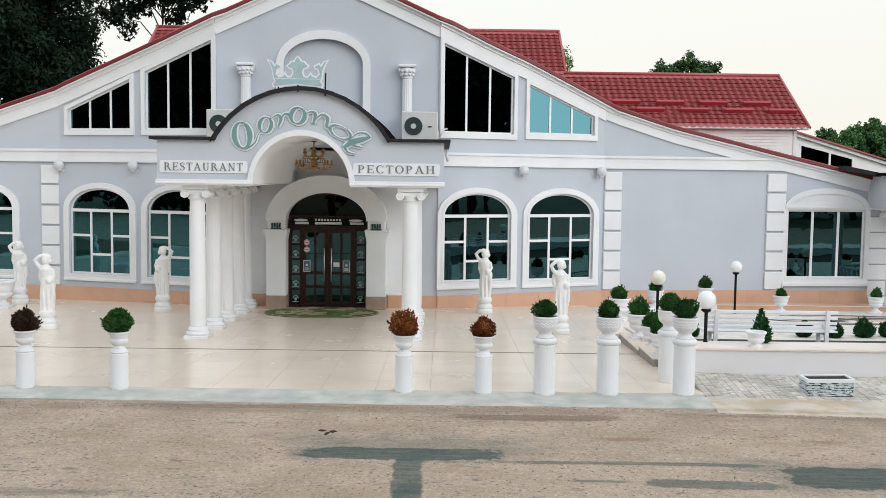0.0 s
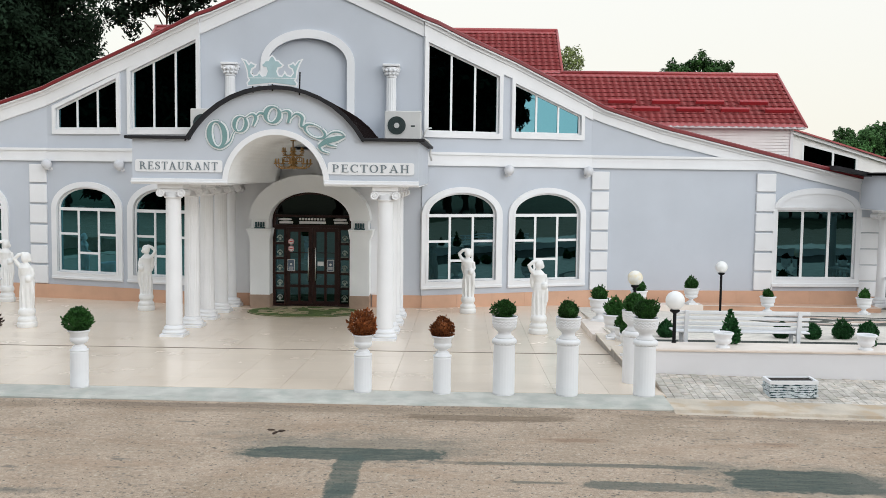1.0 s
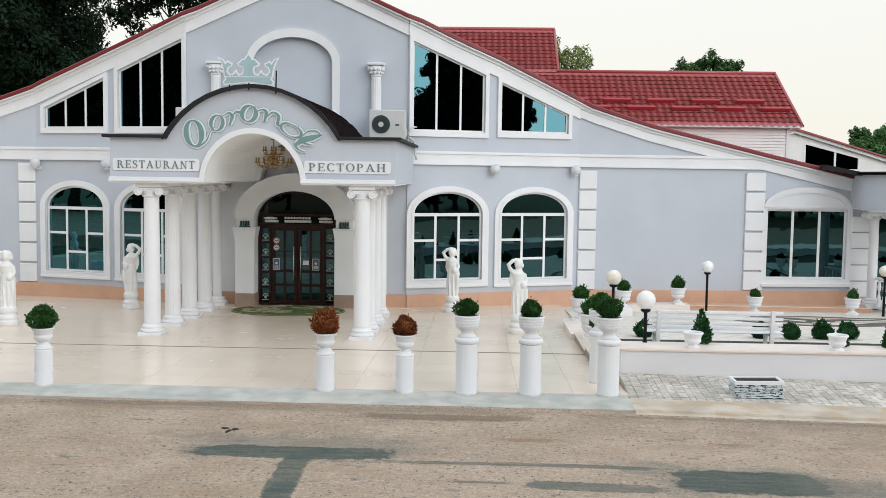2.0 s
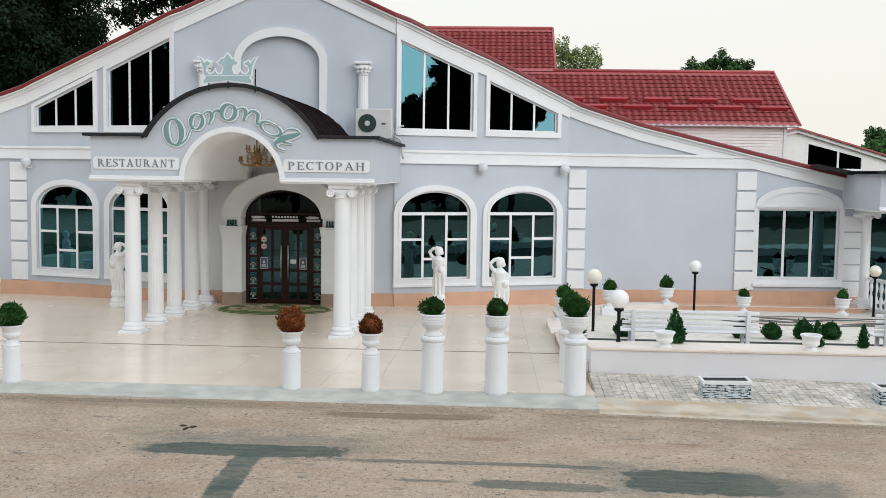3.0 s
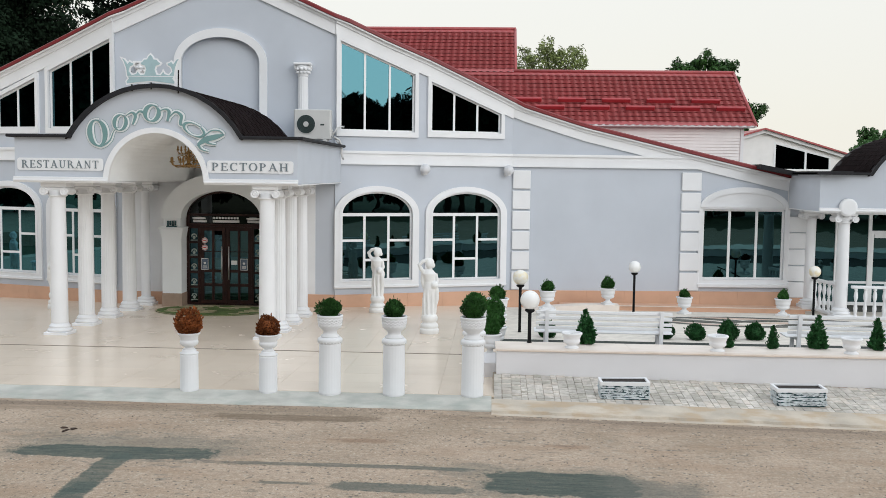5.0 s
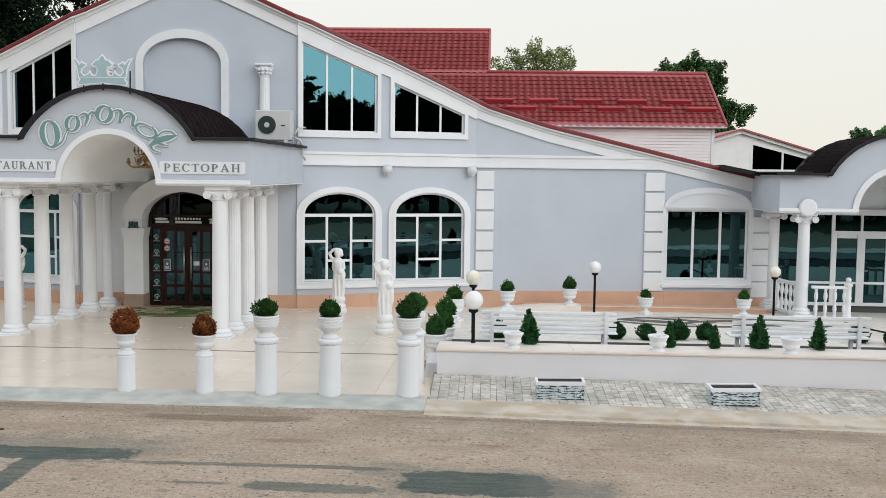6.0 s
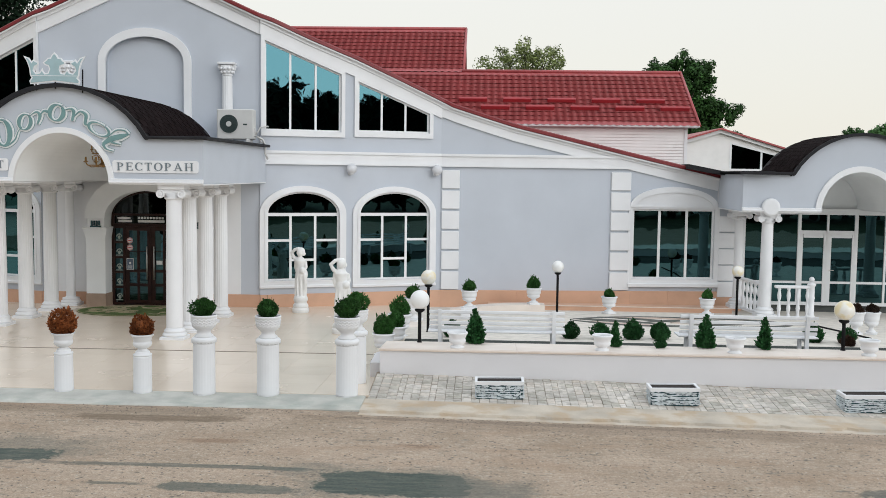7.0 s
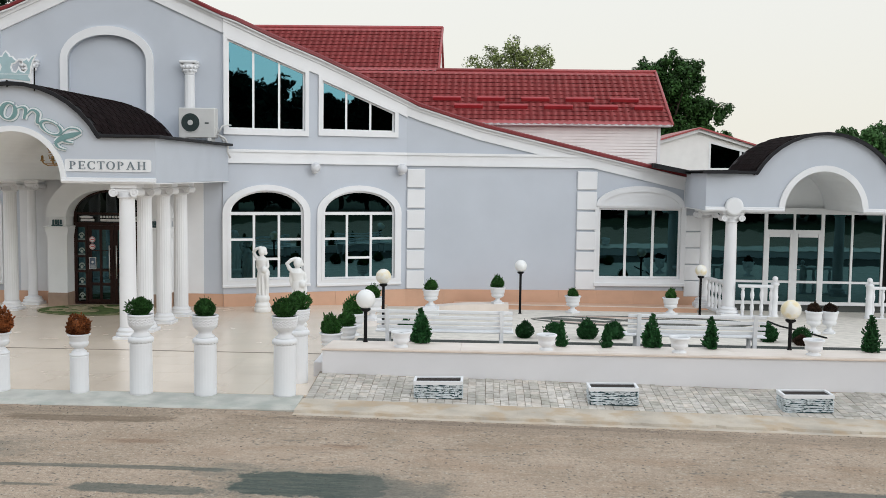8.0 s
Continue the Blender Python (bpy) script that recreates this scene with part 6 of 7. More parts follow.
# platform and step by the wall, and a block under one urn
bm = bmesh.new()
prism(bm, [[(5.2, -0.3), (7.88, -0.3), (7.88, 0.10), (7.3, 0.10), (6.8, 0.085), (6.3, 0.05), (5.8, 0.0), (5.2, -0.09)]], 28.12, 28.62)
tagged(part("trim_platform", bm, COPING), "pale stone platform rising against the wall", "platform", kind="structure")
step = empty("trim_wall_step", Matrix(), "low peach step with a pale edge along the wall foot", "step", kind="structure")
bm = bmesh.new()
box(bm, 6.3, 13.35, 29.15, 29.9, -0.4, -0.055)
part("riser", bm, PLINTH, step)
bm = bmesh.new()
rbox(bm, 6.3, 13.36, 29.13, 29.19, -0.055, -0.03, 0.004)
part("nosing", bm, NOSING, step, "pale step edge")
bm = bmesh.new()
rbox(bm, 5.55, 5.99, 26.38, 26.82, -0.05, 0.2, 0.012)
tagged(part("plinth_block", bm, WHITE), "low white block under a garden urn", "plinth")


# ornamental paving
def mosaic():
    flat = Matrix(((1, 0, 0, 0), (0, 0, 1, 0), (0, -1, 0, 0), (0, 0, 0, 1)))
    p = empty("paving_ornament", pose(0, 0, 0), "swirling grey and white stone ornament in the garden floor", "paving", kind="structure")
    tilt = Matrix(((1, 0, 0, 0), (0, 1, 0, 0), (0, -0.04, 1, 0.05 + 0.04 * 25.2), (0, 0, 0, 1)))
    # tapering leaves along bowed lines: start, bend, end, half width
    leaves = (
        ((8.4, 26.0), (10.0, 27.5), (12.7, 26.6), 0.13, MOSD), ((8.4, 25.9), (9.8, 24.2), (12.6, 25.2), 0.17, MOSD), ((8.5, 26.15), (9.5, 26.0), (10.5, 25.3), 0.24, MOSD),
        ((9.2, 26.75), (10.4, 26.4), (11.2, 25.6), 0.17, MOSD), ((10.2, 25.5), (11.2, 26.5), (12.6, 26.2), 0.16, MOSD), ((11.4, 25.2), (12.4, 25.4), (13.4, 26.3), 0.2, MOSD),
        ((12.2, 26.75), (13.6, 26.7), (14.0, 25.7), 0.13, MOSD), ((12.0, 24.95), (13.2, 24.6), (14.0, 25.6), 0.14, MOSD), ((8.9, 25.6), (9.6, 25.0), (10.6, 24.95), 0.12, MOSP),
        ((9.6, 26.7), (10.8, 26.75), (11.8, 26.4), 0.10, MOSP), ((10.9, 25.5), (11.6, 25.8), (12.5, 25.8), 0.12, MOSP))
    for k, (p0, p1, p2, w, mt) in enumerate(leaves):
        sides = ([], [])
        for i in range(19):
            u = i / 18
            x, y = (p0[c] * (1 - u) ** 2 + 2 * p1[c] * u * (1 - u) + p2[c] * u * u for c in (0, 1))
            dx, dy = (2 * (p1[c] - p0[c]) * (1 - u) + 2 * (p2[c] - p1[c]) * u for c in (0, 1))
            g = math.hypot(dx, dy)
            h = w * (0.08 + math.sin(math.pi * u) ** 0.8)
            sides[0].append((x - dy / g * h, y + dx / g * h))
            sides[1].append((x + dy / g * h, y - dx / g * h))
        bm = bmesh.new()
        prism(bm, [sides[1] + sides[0][::-1]], -0.012 - 0.0007 * k, 0.05, tilt @ flat)
        part("band", bm, mt, p)


mosaic()
bm = bmesh.new()
pts = [(14.78, y, garden_z(y) + 0.012) for y in (22.6, 23.2, 24.0)] + [(14.56, y, garden_z(y) + 0.012) for y in (25.2, 26.3)]
sweep(bm, pts, 0.028, 6)
tagged(part("trim_edging", bm, BLACK), "dark edging strip across the garden floor", "edging", kind="structure")


# ---- planting ----
def tufts(bm, place, count, size, rng, spread=0.6):
    """Small pointed leaf sprays, each two crossed blades; place gives a point and its outward way."""
    for _ in range(count):
        p, out = place(rng)
        d = (out + Vector([rng.uniform(-spread, spread) for _ in range(3)])).normalized()
        s = d.orthogonal().normalized()
        s = (Matrix.Rotation(rng.uniform(0, 6.28), 3, d) @ s)
        l, w = size * rng.uniform(0.7, 1.3), size * rng.uniform(0.28, 0.42)
        a, b, c, e = p - d * l * 0.4, p + s * w, p + d * l * 0.6, p - s * w
        bm.faces.new([bm.verts.new(q) for q in (a, b, c, e)])


def shrub_mesh(name, w, h, material, seed, cone=False, size=0.06, count=2200, lumps=8, point=0.27):
    """Clipped bush: a dark inner body under a coat of sprays with an uneven outline."""
    rng = random.Random(seed)
    bumps = [(Vector((rng.gauss(0, 1), rng.gauss(0, 1), rng.gauss(0.2, 0.8))).normalized(), rng.uniform(0.08, 0.27)) for _ in range(lumps)]

    def radius(d):
        return 1 + sum(k * max(0.0, d.dot(b)) ** 9 for b, k in bumps) - 0.07

    def place(r):
        d = Vector((r.gauss(0, 1), r.gauss(0, 1), r.gauss(0, 1))).normalized()
        k = radius(d) * r.uniform(0.80, 1.06)
        if cone:
            t = r.random() ** 1.4
            a = r.uniform(0, 2 * math.pi)
            lobe = r.randrange(3)
            whorl = 0.5 + 0.5 * math.sin(26 * t + 2.5 * math.sin(2 * a + seed))
            rad = (1 - t) ** 0.5 * (0.78 - 0.22 * t) * (0.66 + 0.24 * whorl + 0.24 * math.sin(3 * a - 9 * t + seed) + 0.14 * math.sin(7 * a + 13 * t)) * r.uniform(0.55, 1.15) * (0.55 + 0.45 * min(1, t * 3.5))
            side, tall = ((0.0, 1.0), (0.16, 0.72), (-0.14, 0.55))[lobe]
            rad *= 1.0 if lobe == 0 else 0.72
            return Vector((w / 2 * rad * math.cos(a) + side * w * math.cos(seed), w / 2 * rad * math.sin(a) + side * w * math.sin(seed), h * (0.04 + 0.96 * t * tall))), Vector((math.cos(a), math.sin(a), 0.9))
        slim = 1.0 - point * max(0.0, d.z) ** 1.5
        return Vector((d.x * w / 2 * k * slim, d.y * w / 2 * k * slim, h / 2 + d.z * h / 2 * k * (1.0 + 0.06 * max(0.0, d.z)))), (d + Vector((0, 0, 0.35))).normalized()

    bm = bmesh.new()
    if cone:
        lathe(bm, [(0.02, 0.0), (w * 0.15, h * 0.05), (w * 0.14, h * 0.2), (w * 0.07, h * 0.5), (w * 0.03, h * 0.8), (0.004, h * 0.9)], 12)
    else:
        ball(bm, (0, 0, h / 2), w * 0.37, 14, 10, squash=h / w)
    tufts(bm, place, count, size, rng)
    if not cone:
        # a few longer shoots
        for _ in range(30):
            p, d = place(rng)
            q = d + Vector((0, 0, 0.6))
            tufts(bm, lambda r, p=p, q=q: (p + q * r.uniform(0, 0.05), q), 4, size * 1.2, rng, 0.3)
    return mesh_of(name, bm, material, tidy=False)


BALLS = [shrub_mesh("shrub", 0.47, 0.42, LEAF, 10 + k, size=0.045) for k in range(3)]
BALLS2 = [shrub_mesh("shrub", 0.40, 0.38, LEAF, 20 + k, size=0.042, count=1900) for k in range(2)]
RUSTS = [shrub_mesh("shrub", 0.44, 0.38, RUST, 30 + k, size=0.046, count=1900, lumps=16, point=0.08) for k in range(2)]
UMBERS = [shrub_mesh("shrub", 0.40, 0.34, UMBER, 40 + k, size=0.042) for k in range(2)]
CONES = [shrub_mesh("conifer", 0.46, 0.56, LEAFD, 50 + k, cone=True, size=0.05, count=1900) for k in range(3)]
LOWS = [shrub_mesh("shrub", 0.46, 0.44, LEAFD, 60 + k, size=0.045) for k in range(2)]


def plant(me, x, y, z, label, group="", scale=1.0, turn=0.0, name="shrub", cat="shrub"):
    ob = new(name, me)
    ob.matrix_world = pose(x, y, z, 0, 0, turn) @ Matrix.Diagonal((scale, scale, scale, 1))
    return tagged(ob, label, cat, group)


# ---- pedestals and urns along the terrace edge ----
def short_pedestal():
    p = empty("pedestal", pose(-0.61, 15.9, 0.195), "short white fluted pedestal at the terrace edge", "pedestal", "terrace pedestals")
    bm = bmesh.new()
    lathe(bm, [(0.146, -0.03), (0.146, 0.0), (0.146, 0.012)], 28)
    part("foot", bm, WHITE, p)
    bm = bmesh.new()
    lathe(bm, [(0.147, 0.008), (0.147, 0.02), (0.146, 0.3), (0.144, 0.56), (0.144, 0.60)], 96, flute=20, depth=0.009)
    part("shaft", bm, WHITE, p)
    bm = bmesh.new()
    lathe(bm, [(0.146, 0.59), (0.150, 0.60), (0.150, 0.615), (0.115, 0.63), (0.115, 0.655), (0.09, 0.665)], 28)
    part("cap", bm, WHITE, p)
    return p


def tall_pedestal():
    p = empty("pedestal", pose(1.68, 15.9, 0.195), "tall white fluted pedestal at the terrace edge", "pedestal", "terrace pedestals")
    bm = bmesh.new()
    lathe(bm, [(0.177, -0.03), (0.177, 0.0), (0.177, 0.012)], 28)
    part("foot", bm, WHITE, p)
    bm = bmesh.new()
    lathe(bm, [(0.178, 0.008), (0.178, 0.02), (0.176, 0.5), (0.173, 0.78), (0.172, 0.84)], 120, flute=24, depth=0.009)
    part("shaft", bm, WHITE, p)
    bm = bmesh.new()
    lathe(bm, [(0.176, 0.82), (0.20, 0.85), (0.20, 0.885), (0.175, 0.91), (0.14, 0.92)], 30)
    for k in range(22):
        a = 2 * math.pi * k / 22
        ball(bm, (0.188 * math.cos(a), 0.188 * math.sin(a), 0.836), 0.012, 6, 5)
    part("cap", bm, WHITE, p)
    return p


def bowl_urn():
    u = empty("urn", pose(-0.61, 15.9, 0.855), "small white bowl urn on its pedestal", "urn", "terrace urns")
    bm = bmesh.new()
    lathe(bm, [(0.095, -0.003), (0.095, 0.015), (0.07, 0.03), (0.068, 0.045), (0.10, 0.06), (0.135, 0.085), (0.148, 0.12), (0.145, 0.15), (0.135, 0.165), (0.142, 0.175), (0.148, 0.225), (0.165, 0.245), (0.178, 0.255), (0.180, 0.27), (0.168, 0.28), (0.15, 0.275), (0.14, 0.24)], 32)
    part("bowl", bm, WHITE, u)
    bm = bmesh.new()
    lathe(bm, [(0.142, 0.235), (0.148, 0.255), (0.05, 0.265)], 20)
    part("soil", bm, SOIL, u)
    return u


def basket_urn():
    u = empty("urn", pose(1.68, 15.9, 1.115), "white woven-pattern basket urn on its pedestal", "urn", "terrace urns")
    bm = bmesh.new()
    lathe(bm, [(0.15, -0.003), (0.15, 0.02), (0.11, 0.05), (0.105, 0.09), (0.145, 0.13), (0.18, 0.16), (0.192, 0.22), (0.198, 0.31), (0.208, 0.325), (0.21, 0.345), (0.20, 0.355), (0.185, 0.345), (0.17, 0.3)], 36)
    part("bowl", bm, WHITE, u)
    bm = bmesh.new()
    for row, (r, z) in enumerate(((0.183, 0.20), (0.191, 0.242), (0.196, 0.284))):
        for k in range(18):
            a = 2 * math.pi * (k + 0.5 * (row % 2)) / 18
            rbox(bm, -0.040, 0.040, -0.007, 0.006, -0.011, 0.011, 0.006, Matrix.Translation((r * math.cos(a), r * math.sin(a), z)) @ Matrix.Rotation(a + math.pi / 2, 4, "Z") @ Matrix.Rotation(0.38 if row % 2 else -0.38, 4, "Y"))
    part("weave", bm, WHITE, u)
    bm = bmesh.new()
    lathe(bm, [(0.175, 0.30), (0.182, 0.33), (0.05, 0.34)], 20)
    part("soil", bm, SOIL, u)
    return u


def campana_urn():
    u = empty("urn", pose(5.77, 26.6, 0.2), "white turned campana urn in the garden", "urn", "garden urns")
    bm = bmesh.new()
    rbox(bm, -0.15, 0.15, -0.15, 0.15, -0.01, 0.045, 0.008)
    lathe(bm, [(0.135, 0.045), (0.12, 0.075), (0.07, 0.10), (0.055, 0.14), (0.09, 0.165), (0.15, 0.19), (0.185, 0.23), (0.175, 0.265), (0.165, 0.28), (0.195, 0.30), (0.20, 0.36), (0.205, 0.42), (0.23, 0.44), (0.235, 0.465), (0.215, 0.475), (0.19, 0.465), (0.18, 0.40)], 32)
    part("bowl", bm, WHITE, u)
    bm = bmesh.new()
    lathe(bm, [(0.185, 0.41), (0.185, 0.445), (0.04, 0.455)], 20)
    part("soil", bm, SOIL, u)
    return u


def low_urn():
    u = empty("urn", pose(5.69, 17.72, cope_z(17.72)), "low empty white urn on the garden wall", "urn", "low wall urns")
    bm = bmesh.new()
    lathe(bm, [(0.125, -0.003), (0.125, 0.022), (0.09, 0.04), (0.08, 0.06), (0.12, 0.08), (0.15, 0.115), (0.145, 0.15), (0.138, 0.17), (0.15, 0.19), (0.158, 0.225), (0.178, 0.245), (0.185, 0.258), (0.183, 0.275), (0.168, 0.282), (0.148, 0.272), (0.14, 0.22), (0.13, 0.18)], 32)
    part("bowl", bm, WHITE, u)
    bm = bmesh.new()
    lathe(bm, [(0.13, 0.20), (0.142, 0.235), (0.03, 0.24)], 20)
    part("soil", bm, SOIL, u)
    return u


SP, TP, BU, KU, CU, LU = short_pedestal(), tall_pedestal(), bowl_urn(), basket_urn(), campana_urn(), low_urn()
shorts = ((-0.61, 15.9, "rust"), (0.68, 15.9, "rust2"), (-5.25, 15.9, "green"), (-6.78, 15.9, "umber"))
for k, (x, y, kind) in enumerate(shorts):
    z = terrace_z(y)
    if k:
        copy_thing(SP, pose(x, y, z - 0.005))
        copy_thing(BU, pose(x, y, z + 0.655, 0, 0, 40 * k))
    me, lab, s = {"rust": (RUSTS[0], "rust-brown dry globe shrub in a bowl urn", 0.95), "rust2": (RUSTS[1], "rust-brown dry globe shrub in a bowl urn", 0.8),
                  "green": (BALLS[0], "green clipped globe shrub in a bowl urn", 0.95), "umber": (UMBERS[0], "dark brown withered globe shrub in a bowl urn", 1.0)}[kind]
    plant(me, x, y, z + 0.895, lab, "terrace shrubs", s, 30 * k)
for k, (x, y) in enumerate(((1.68, 15.9), (2.71, 15.92), (3.97, 15.98), (3.97, 17.1))):
    z = terrace_z(y)
    if k:
        copy_thing(TP, pose(x, y, z - 0.005, 0, 0, 9 * k))
        copy_thing(KU, pose(x, y, z + 0.915, 0, 0, 25 * k))
    plant(BALLS[k % 3], x, y, z + 1.225, "green clipped globe shrub in a basket urn", "terrace shrubs", (0.72, 0.70, 0.76, 0.79)[k], 70 * k)
for k, (x, y, z, s, sh) in enumerate(((5.77, 26.6, 0.2, 1.0, 1.0), (7.57, 28.3, 0.10, 1.0, 1.1), (9.66, 28.0, -0.075, 1.0, 0.85), (12.37, 28.0, -0.075, 1.0, 0.9), (4.43, 24.55, 0.135, 1.2, 1.15),
                                      (4.34, 21.6, 0.18, 1.15, 1.25), (4.36, 20.32, 0.18, 1.0, 1.1), (4.25, 19.0, 0.27, 0.95, 1.15), (14.88, 23.77, 0.115, 1.15, 1.05), (15.29, 23.9, 0.105, 1.15, 1.05), (17.0, 24.2, 0.09, 1.15, 1.05))):
    dry = k in (8, 9, 10)
    if k:
        slim = s * 0.76 if dry else s
        copy_thing(CU, pose(x, y, z, 0, 0, 17 * k) @ Matrix.Diagonal((slim, slim, s, 1)))
    plant(UMBERS[k % 2] if dry else BALLS2[k % 2], x, y, z + 0.40 * s, "dark brown withered shrub in a white urn" if dry else "green clipped shrub in a white garden urn", "garden shrubs", sh * (0.70 if dry else 0.84), 50 * k)
copy_thing(CU, pose(-12.05, 26.9, terrace_z(26.9)) @ Matrix.Diagonal((1.5, 1.5, 1.6, 1)))
for k, x in enumerate((8.24, 10.55, 12.86, 15.2)):
    copy_thing(LU, pose(x, 17.72, cope_z(17.72), 0, 0, 33 * k))
for k, (x, y, s) in enumerate(((5.99, 18.4, 1.05), (8.55, 18.35, 0.78), (9.36, 18.3, 0.70), (10.2, 18.42, 1.0), (11.25, 18.42, 0.95), (14.1, 18.4, 1.08))):
    plant(CONES[k % 3], x, y, cope_z(y) - 0.005, "small dark green conifer on the garden wall", "small conifers", s * 1.1, 60 * k, "conifer", "conifer")
for k, (x, y, s) in enumerate(((8.03, 21.75, 0.92), (8.70, 21.7, 0.95), (9.40, 21.8, 1.05), (9.98, 21.9, 1.0), (13.3, 21.9, 1.0), (13.95, 21.8, 0.9), (5.47, 21.6, 0.95), (13.85, 21.4, 0.8))):
    plant(UMBERS[1] if k == 7 else LOWS[k % 2], x, y, garden_z(y) - 0.03, "reddish low shrub in the garden bed" if k == 7 else "dark green round shrub in the garden bed", "bed shrubs", s * 0.88, 45 * k)


# ---- statues ----
def statue_mesh():
    """A draped standing form on a turned foot, one plain mesh."""
    bm = bmesh.new()
    lathe(bm, [(0.215, -0.01), (0.228, 0.03), (0.228, 0.10), (0.20, 0.13), (0.215, 0.17), (0.205, 0.21), (0.165, 0.25), (0.165, 0.28), (0.19, 0.31), (0.195, 0.37), (0.18, 0.42), (0.15, 0.44)], 28)
    body = [(0.150, 0.40, -0.01), (0.142, 0.5, -0.01), (0.138, 0.66, 0.0), (0.152, 0.85, 0.015), (0.172, 1.0, 0.03), (0.168, 1.08, 0.03), (0.128, 1.2, 0.005), (0.142, 1.30, -0.01), (0.165, 1.385, -0.02), (0.10, 1.46, -0.02), (0.055, 1.50, -0.02)]
    rings = []
    for r, z, dx in body:
        ring = []
        for k in range(28):
            a = 2 * math.pi * k / 28
            fold = 1 + 0.07 * math.sin(7 * a + 4 * z) * max(0.0, (1.1 - z) / 0.7)
            ring.append(bm.verts.new((dx + r * fold * math.cos(a), 0.78 * r * fold * math.sin(a), z)))
        rings.append(ring)
    for a, b in zip(rings, rings[1:]):
        for k in range(28):
            bm.faces.new((a[k], a[(k + 1) % 28], b[(k + 1) % 28], b[k]))
    bm.faces.new(rings[0][::-1])
    bm.faces.new(rings[-1])
    ball(bm, (-0.02, -0.01, 1.60), 0.092, 16, 12, squash=1.18)
    ball(bm, (0.0, 0.03, 1.635), 0.105, 14, 10)
    ball(bm, (0.07, 0.03, 1.57), 0.06, 10, 8)
    sweep(bm, [(-0.12, 0, 1.39), (-0.21, -0.02, 1.49), (-0.26, -0.02, 1.59), (-0.16, -0.03, 1.68), (-0.05, -0.02, 1.71)], [0.052, 0.05, 0.05, 0.045, 0.04], 10)
    sweep(bm, [(0.13, 0, 1.38), (0.17, -0.02, 1.22), (0.13, -0.10, 1.10), (0.03, -0.13, 1.08)], [0.05, 0.045, 0.04, 0.035], 10)
    sweep(bm, [(0.12, -0.06, 1.2), (0.15, -0.07, 1.0), (0.16, -0.06, 0.8), (0.13, -0.05, 0.6)], [0.04, 0.06, 0.055, 0.03], 10)
    sweep(bm, [(-0.10, 0.04, 1.47), (-0.15, 0.05, 1.36), (-0.165, 0.05, 1.2), (-0.14, 0.05, 1.04)], [0.05, 0.06, 0.055, 0.025], 10)
    ball(bm, (0.10, -0.11, 1.13), 0.085, 12, 8)
    for q in range(9):
        a = 2 * math.pi * q / 9
        sweep(bm, [(0.02 + 0.15 * math.cos(a), 0.115 * math.sin(a), 1.06), (0.01 + 0.16 * math.cos(a + 0.1), 0.12 * math.sin(a + 0.1), 0.8), (-0.005 + 0.145 * math.cos(a + 0.25), 0.115 * math.sin(a + 0.25), 0.43)], [0.018, 0.026, 0.03], 6)
    ball(bm, (-0.06, 0.01, 1.69), 0.06, 12, 8)
    return mesh_of("statue", bm, STATUE)


ST_ME = statue_mesh()
for k, (x, y, turn) in enumerate(((2.82, 23.35, 10), (1.17, 27.0, -15), (-9.3, 23.1, 0), (-7.55, 26.5, 5), (-12.0, 27.9, 20))):
    ob = new("statue", ST_ME)
    ob.matrix_world = pose(x, y, terrace_z(y), 0, 0, turn) @ Matrix.Diagonal((1 if k != 3 else -1, 1, 1.02, 1))
    md = ob.modifiers.new("blend", "REMESH")
    md.mode, md.voxel_size, md.use_smooth_shade = "VOXEL", 0.012, True
    sm = ob.modifiers.new("soften", "SMOOTH")
    sm.factor, sm.iterations = 0.5, 3
    tagged(ob, "white painted classical garden statue on a turned foot", "statue", "terrace statues")


# ---- benches, lamps, boxes ----
def bench(x, y, z):
    b = empty("bench", pose(x, y, z), "white painted slatted park bench seen from its back", "bench", "garden benches")
    for k, zz in enumerate((0.815, 0.705, 0.60, 0.51)):
        bm = bmesh.new()
        rbox(bm, -1.285, 1.285, 0.03 + 0.02 * k, 0.055 + 0.02 * k, zz - 0.031, zz + 0.031, 0.008)
        part("back_slat", bm, WHITE, b)
    for k in range(4):
        bm = bmesh.new()
        rbox(bm, -1.31, 1.31, 0.07 + 0.115 * k, 0.165 + 0.115 * k, 0.415, 0.445, 0.008)
        part("seat_slat", bm, WHITE, b)
    for sx in (-1.08, 1.08):
        bm = bmesh.new()
        prism(bm, [[(0.03, -0.05), (0.10, -0.05), (0.10, 0.42), (0.02, 0.86), (-0.03, 0.86), (0.03, 0.42)]], sx - 0.035, sx + 0.035, Matrix(((0, 1, 0, 0), (1, 0, 0, 0), (0, 0, 1, 0), (0, 0, 0, 1))))
        part("rear_leg", bm, WHITE, b)
        bm = bmesh.new()
        rbox(bm, sx - 0.035, sx + 0.035, 0.44, 0.51, -0.05, 0.415, 0.008)
        part("front_leg", bm, WHITE, b)
        bm = bmesh.new()
        rbox(bm, sx - 0.03, sx + 0.03, 0.05, 0.5, 0.36, 0.414, 0.006)
        part("seat_rail", bm, WHITE, b)
    return b


b1 = bench(6.40, 18.98, 0.33)
copy_thing(b1, pose(11.13, 18.98, 0.33))


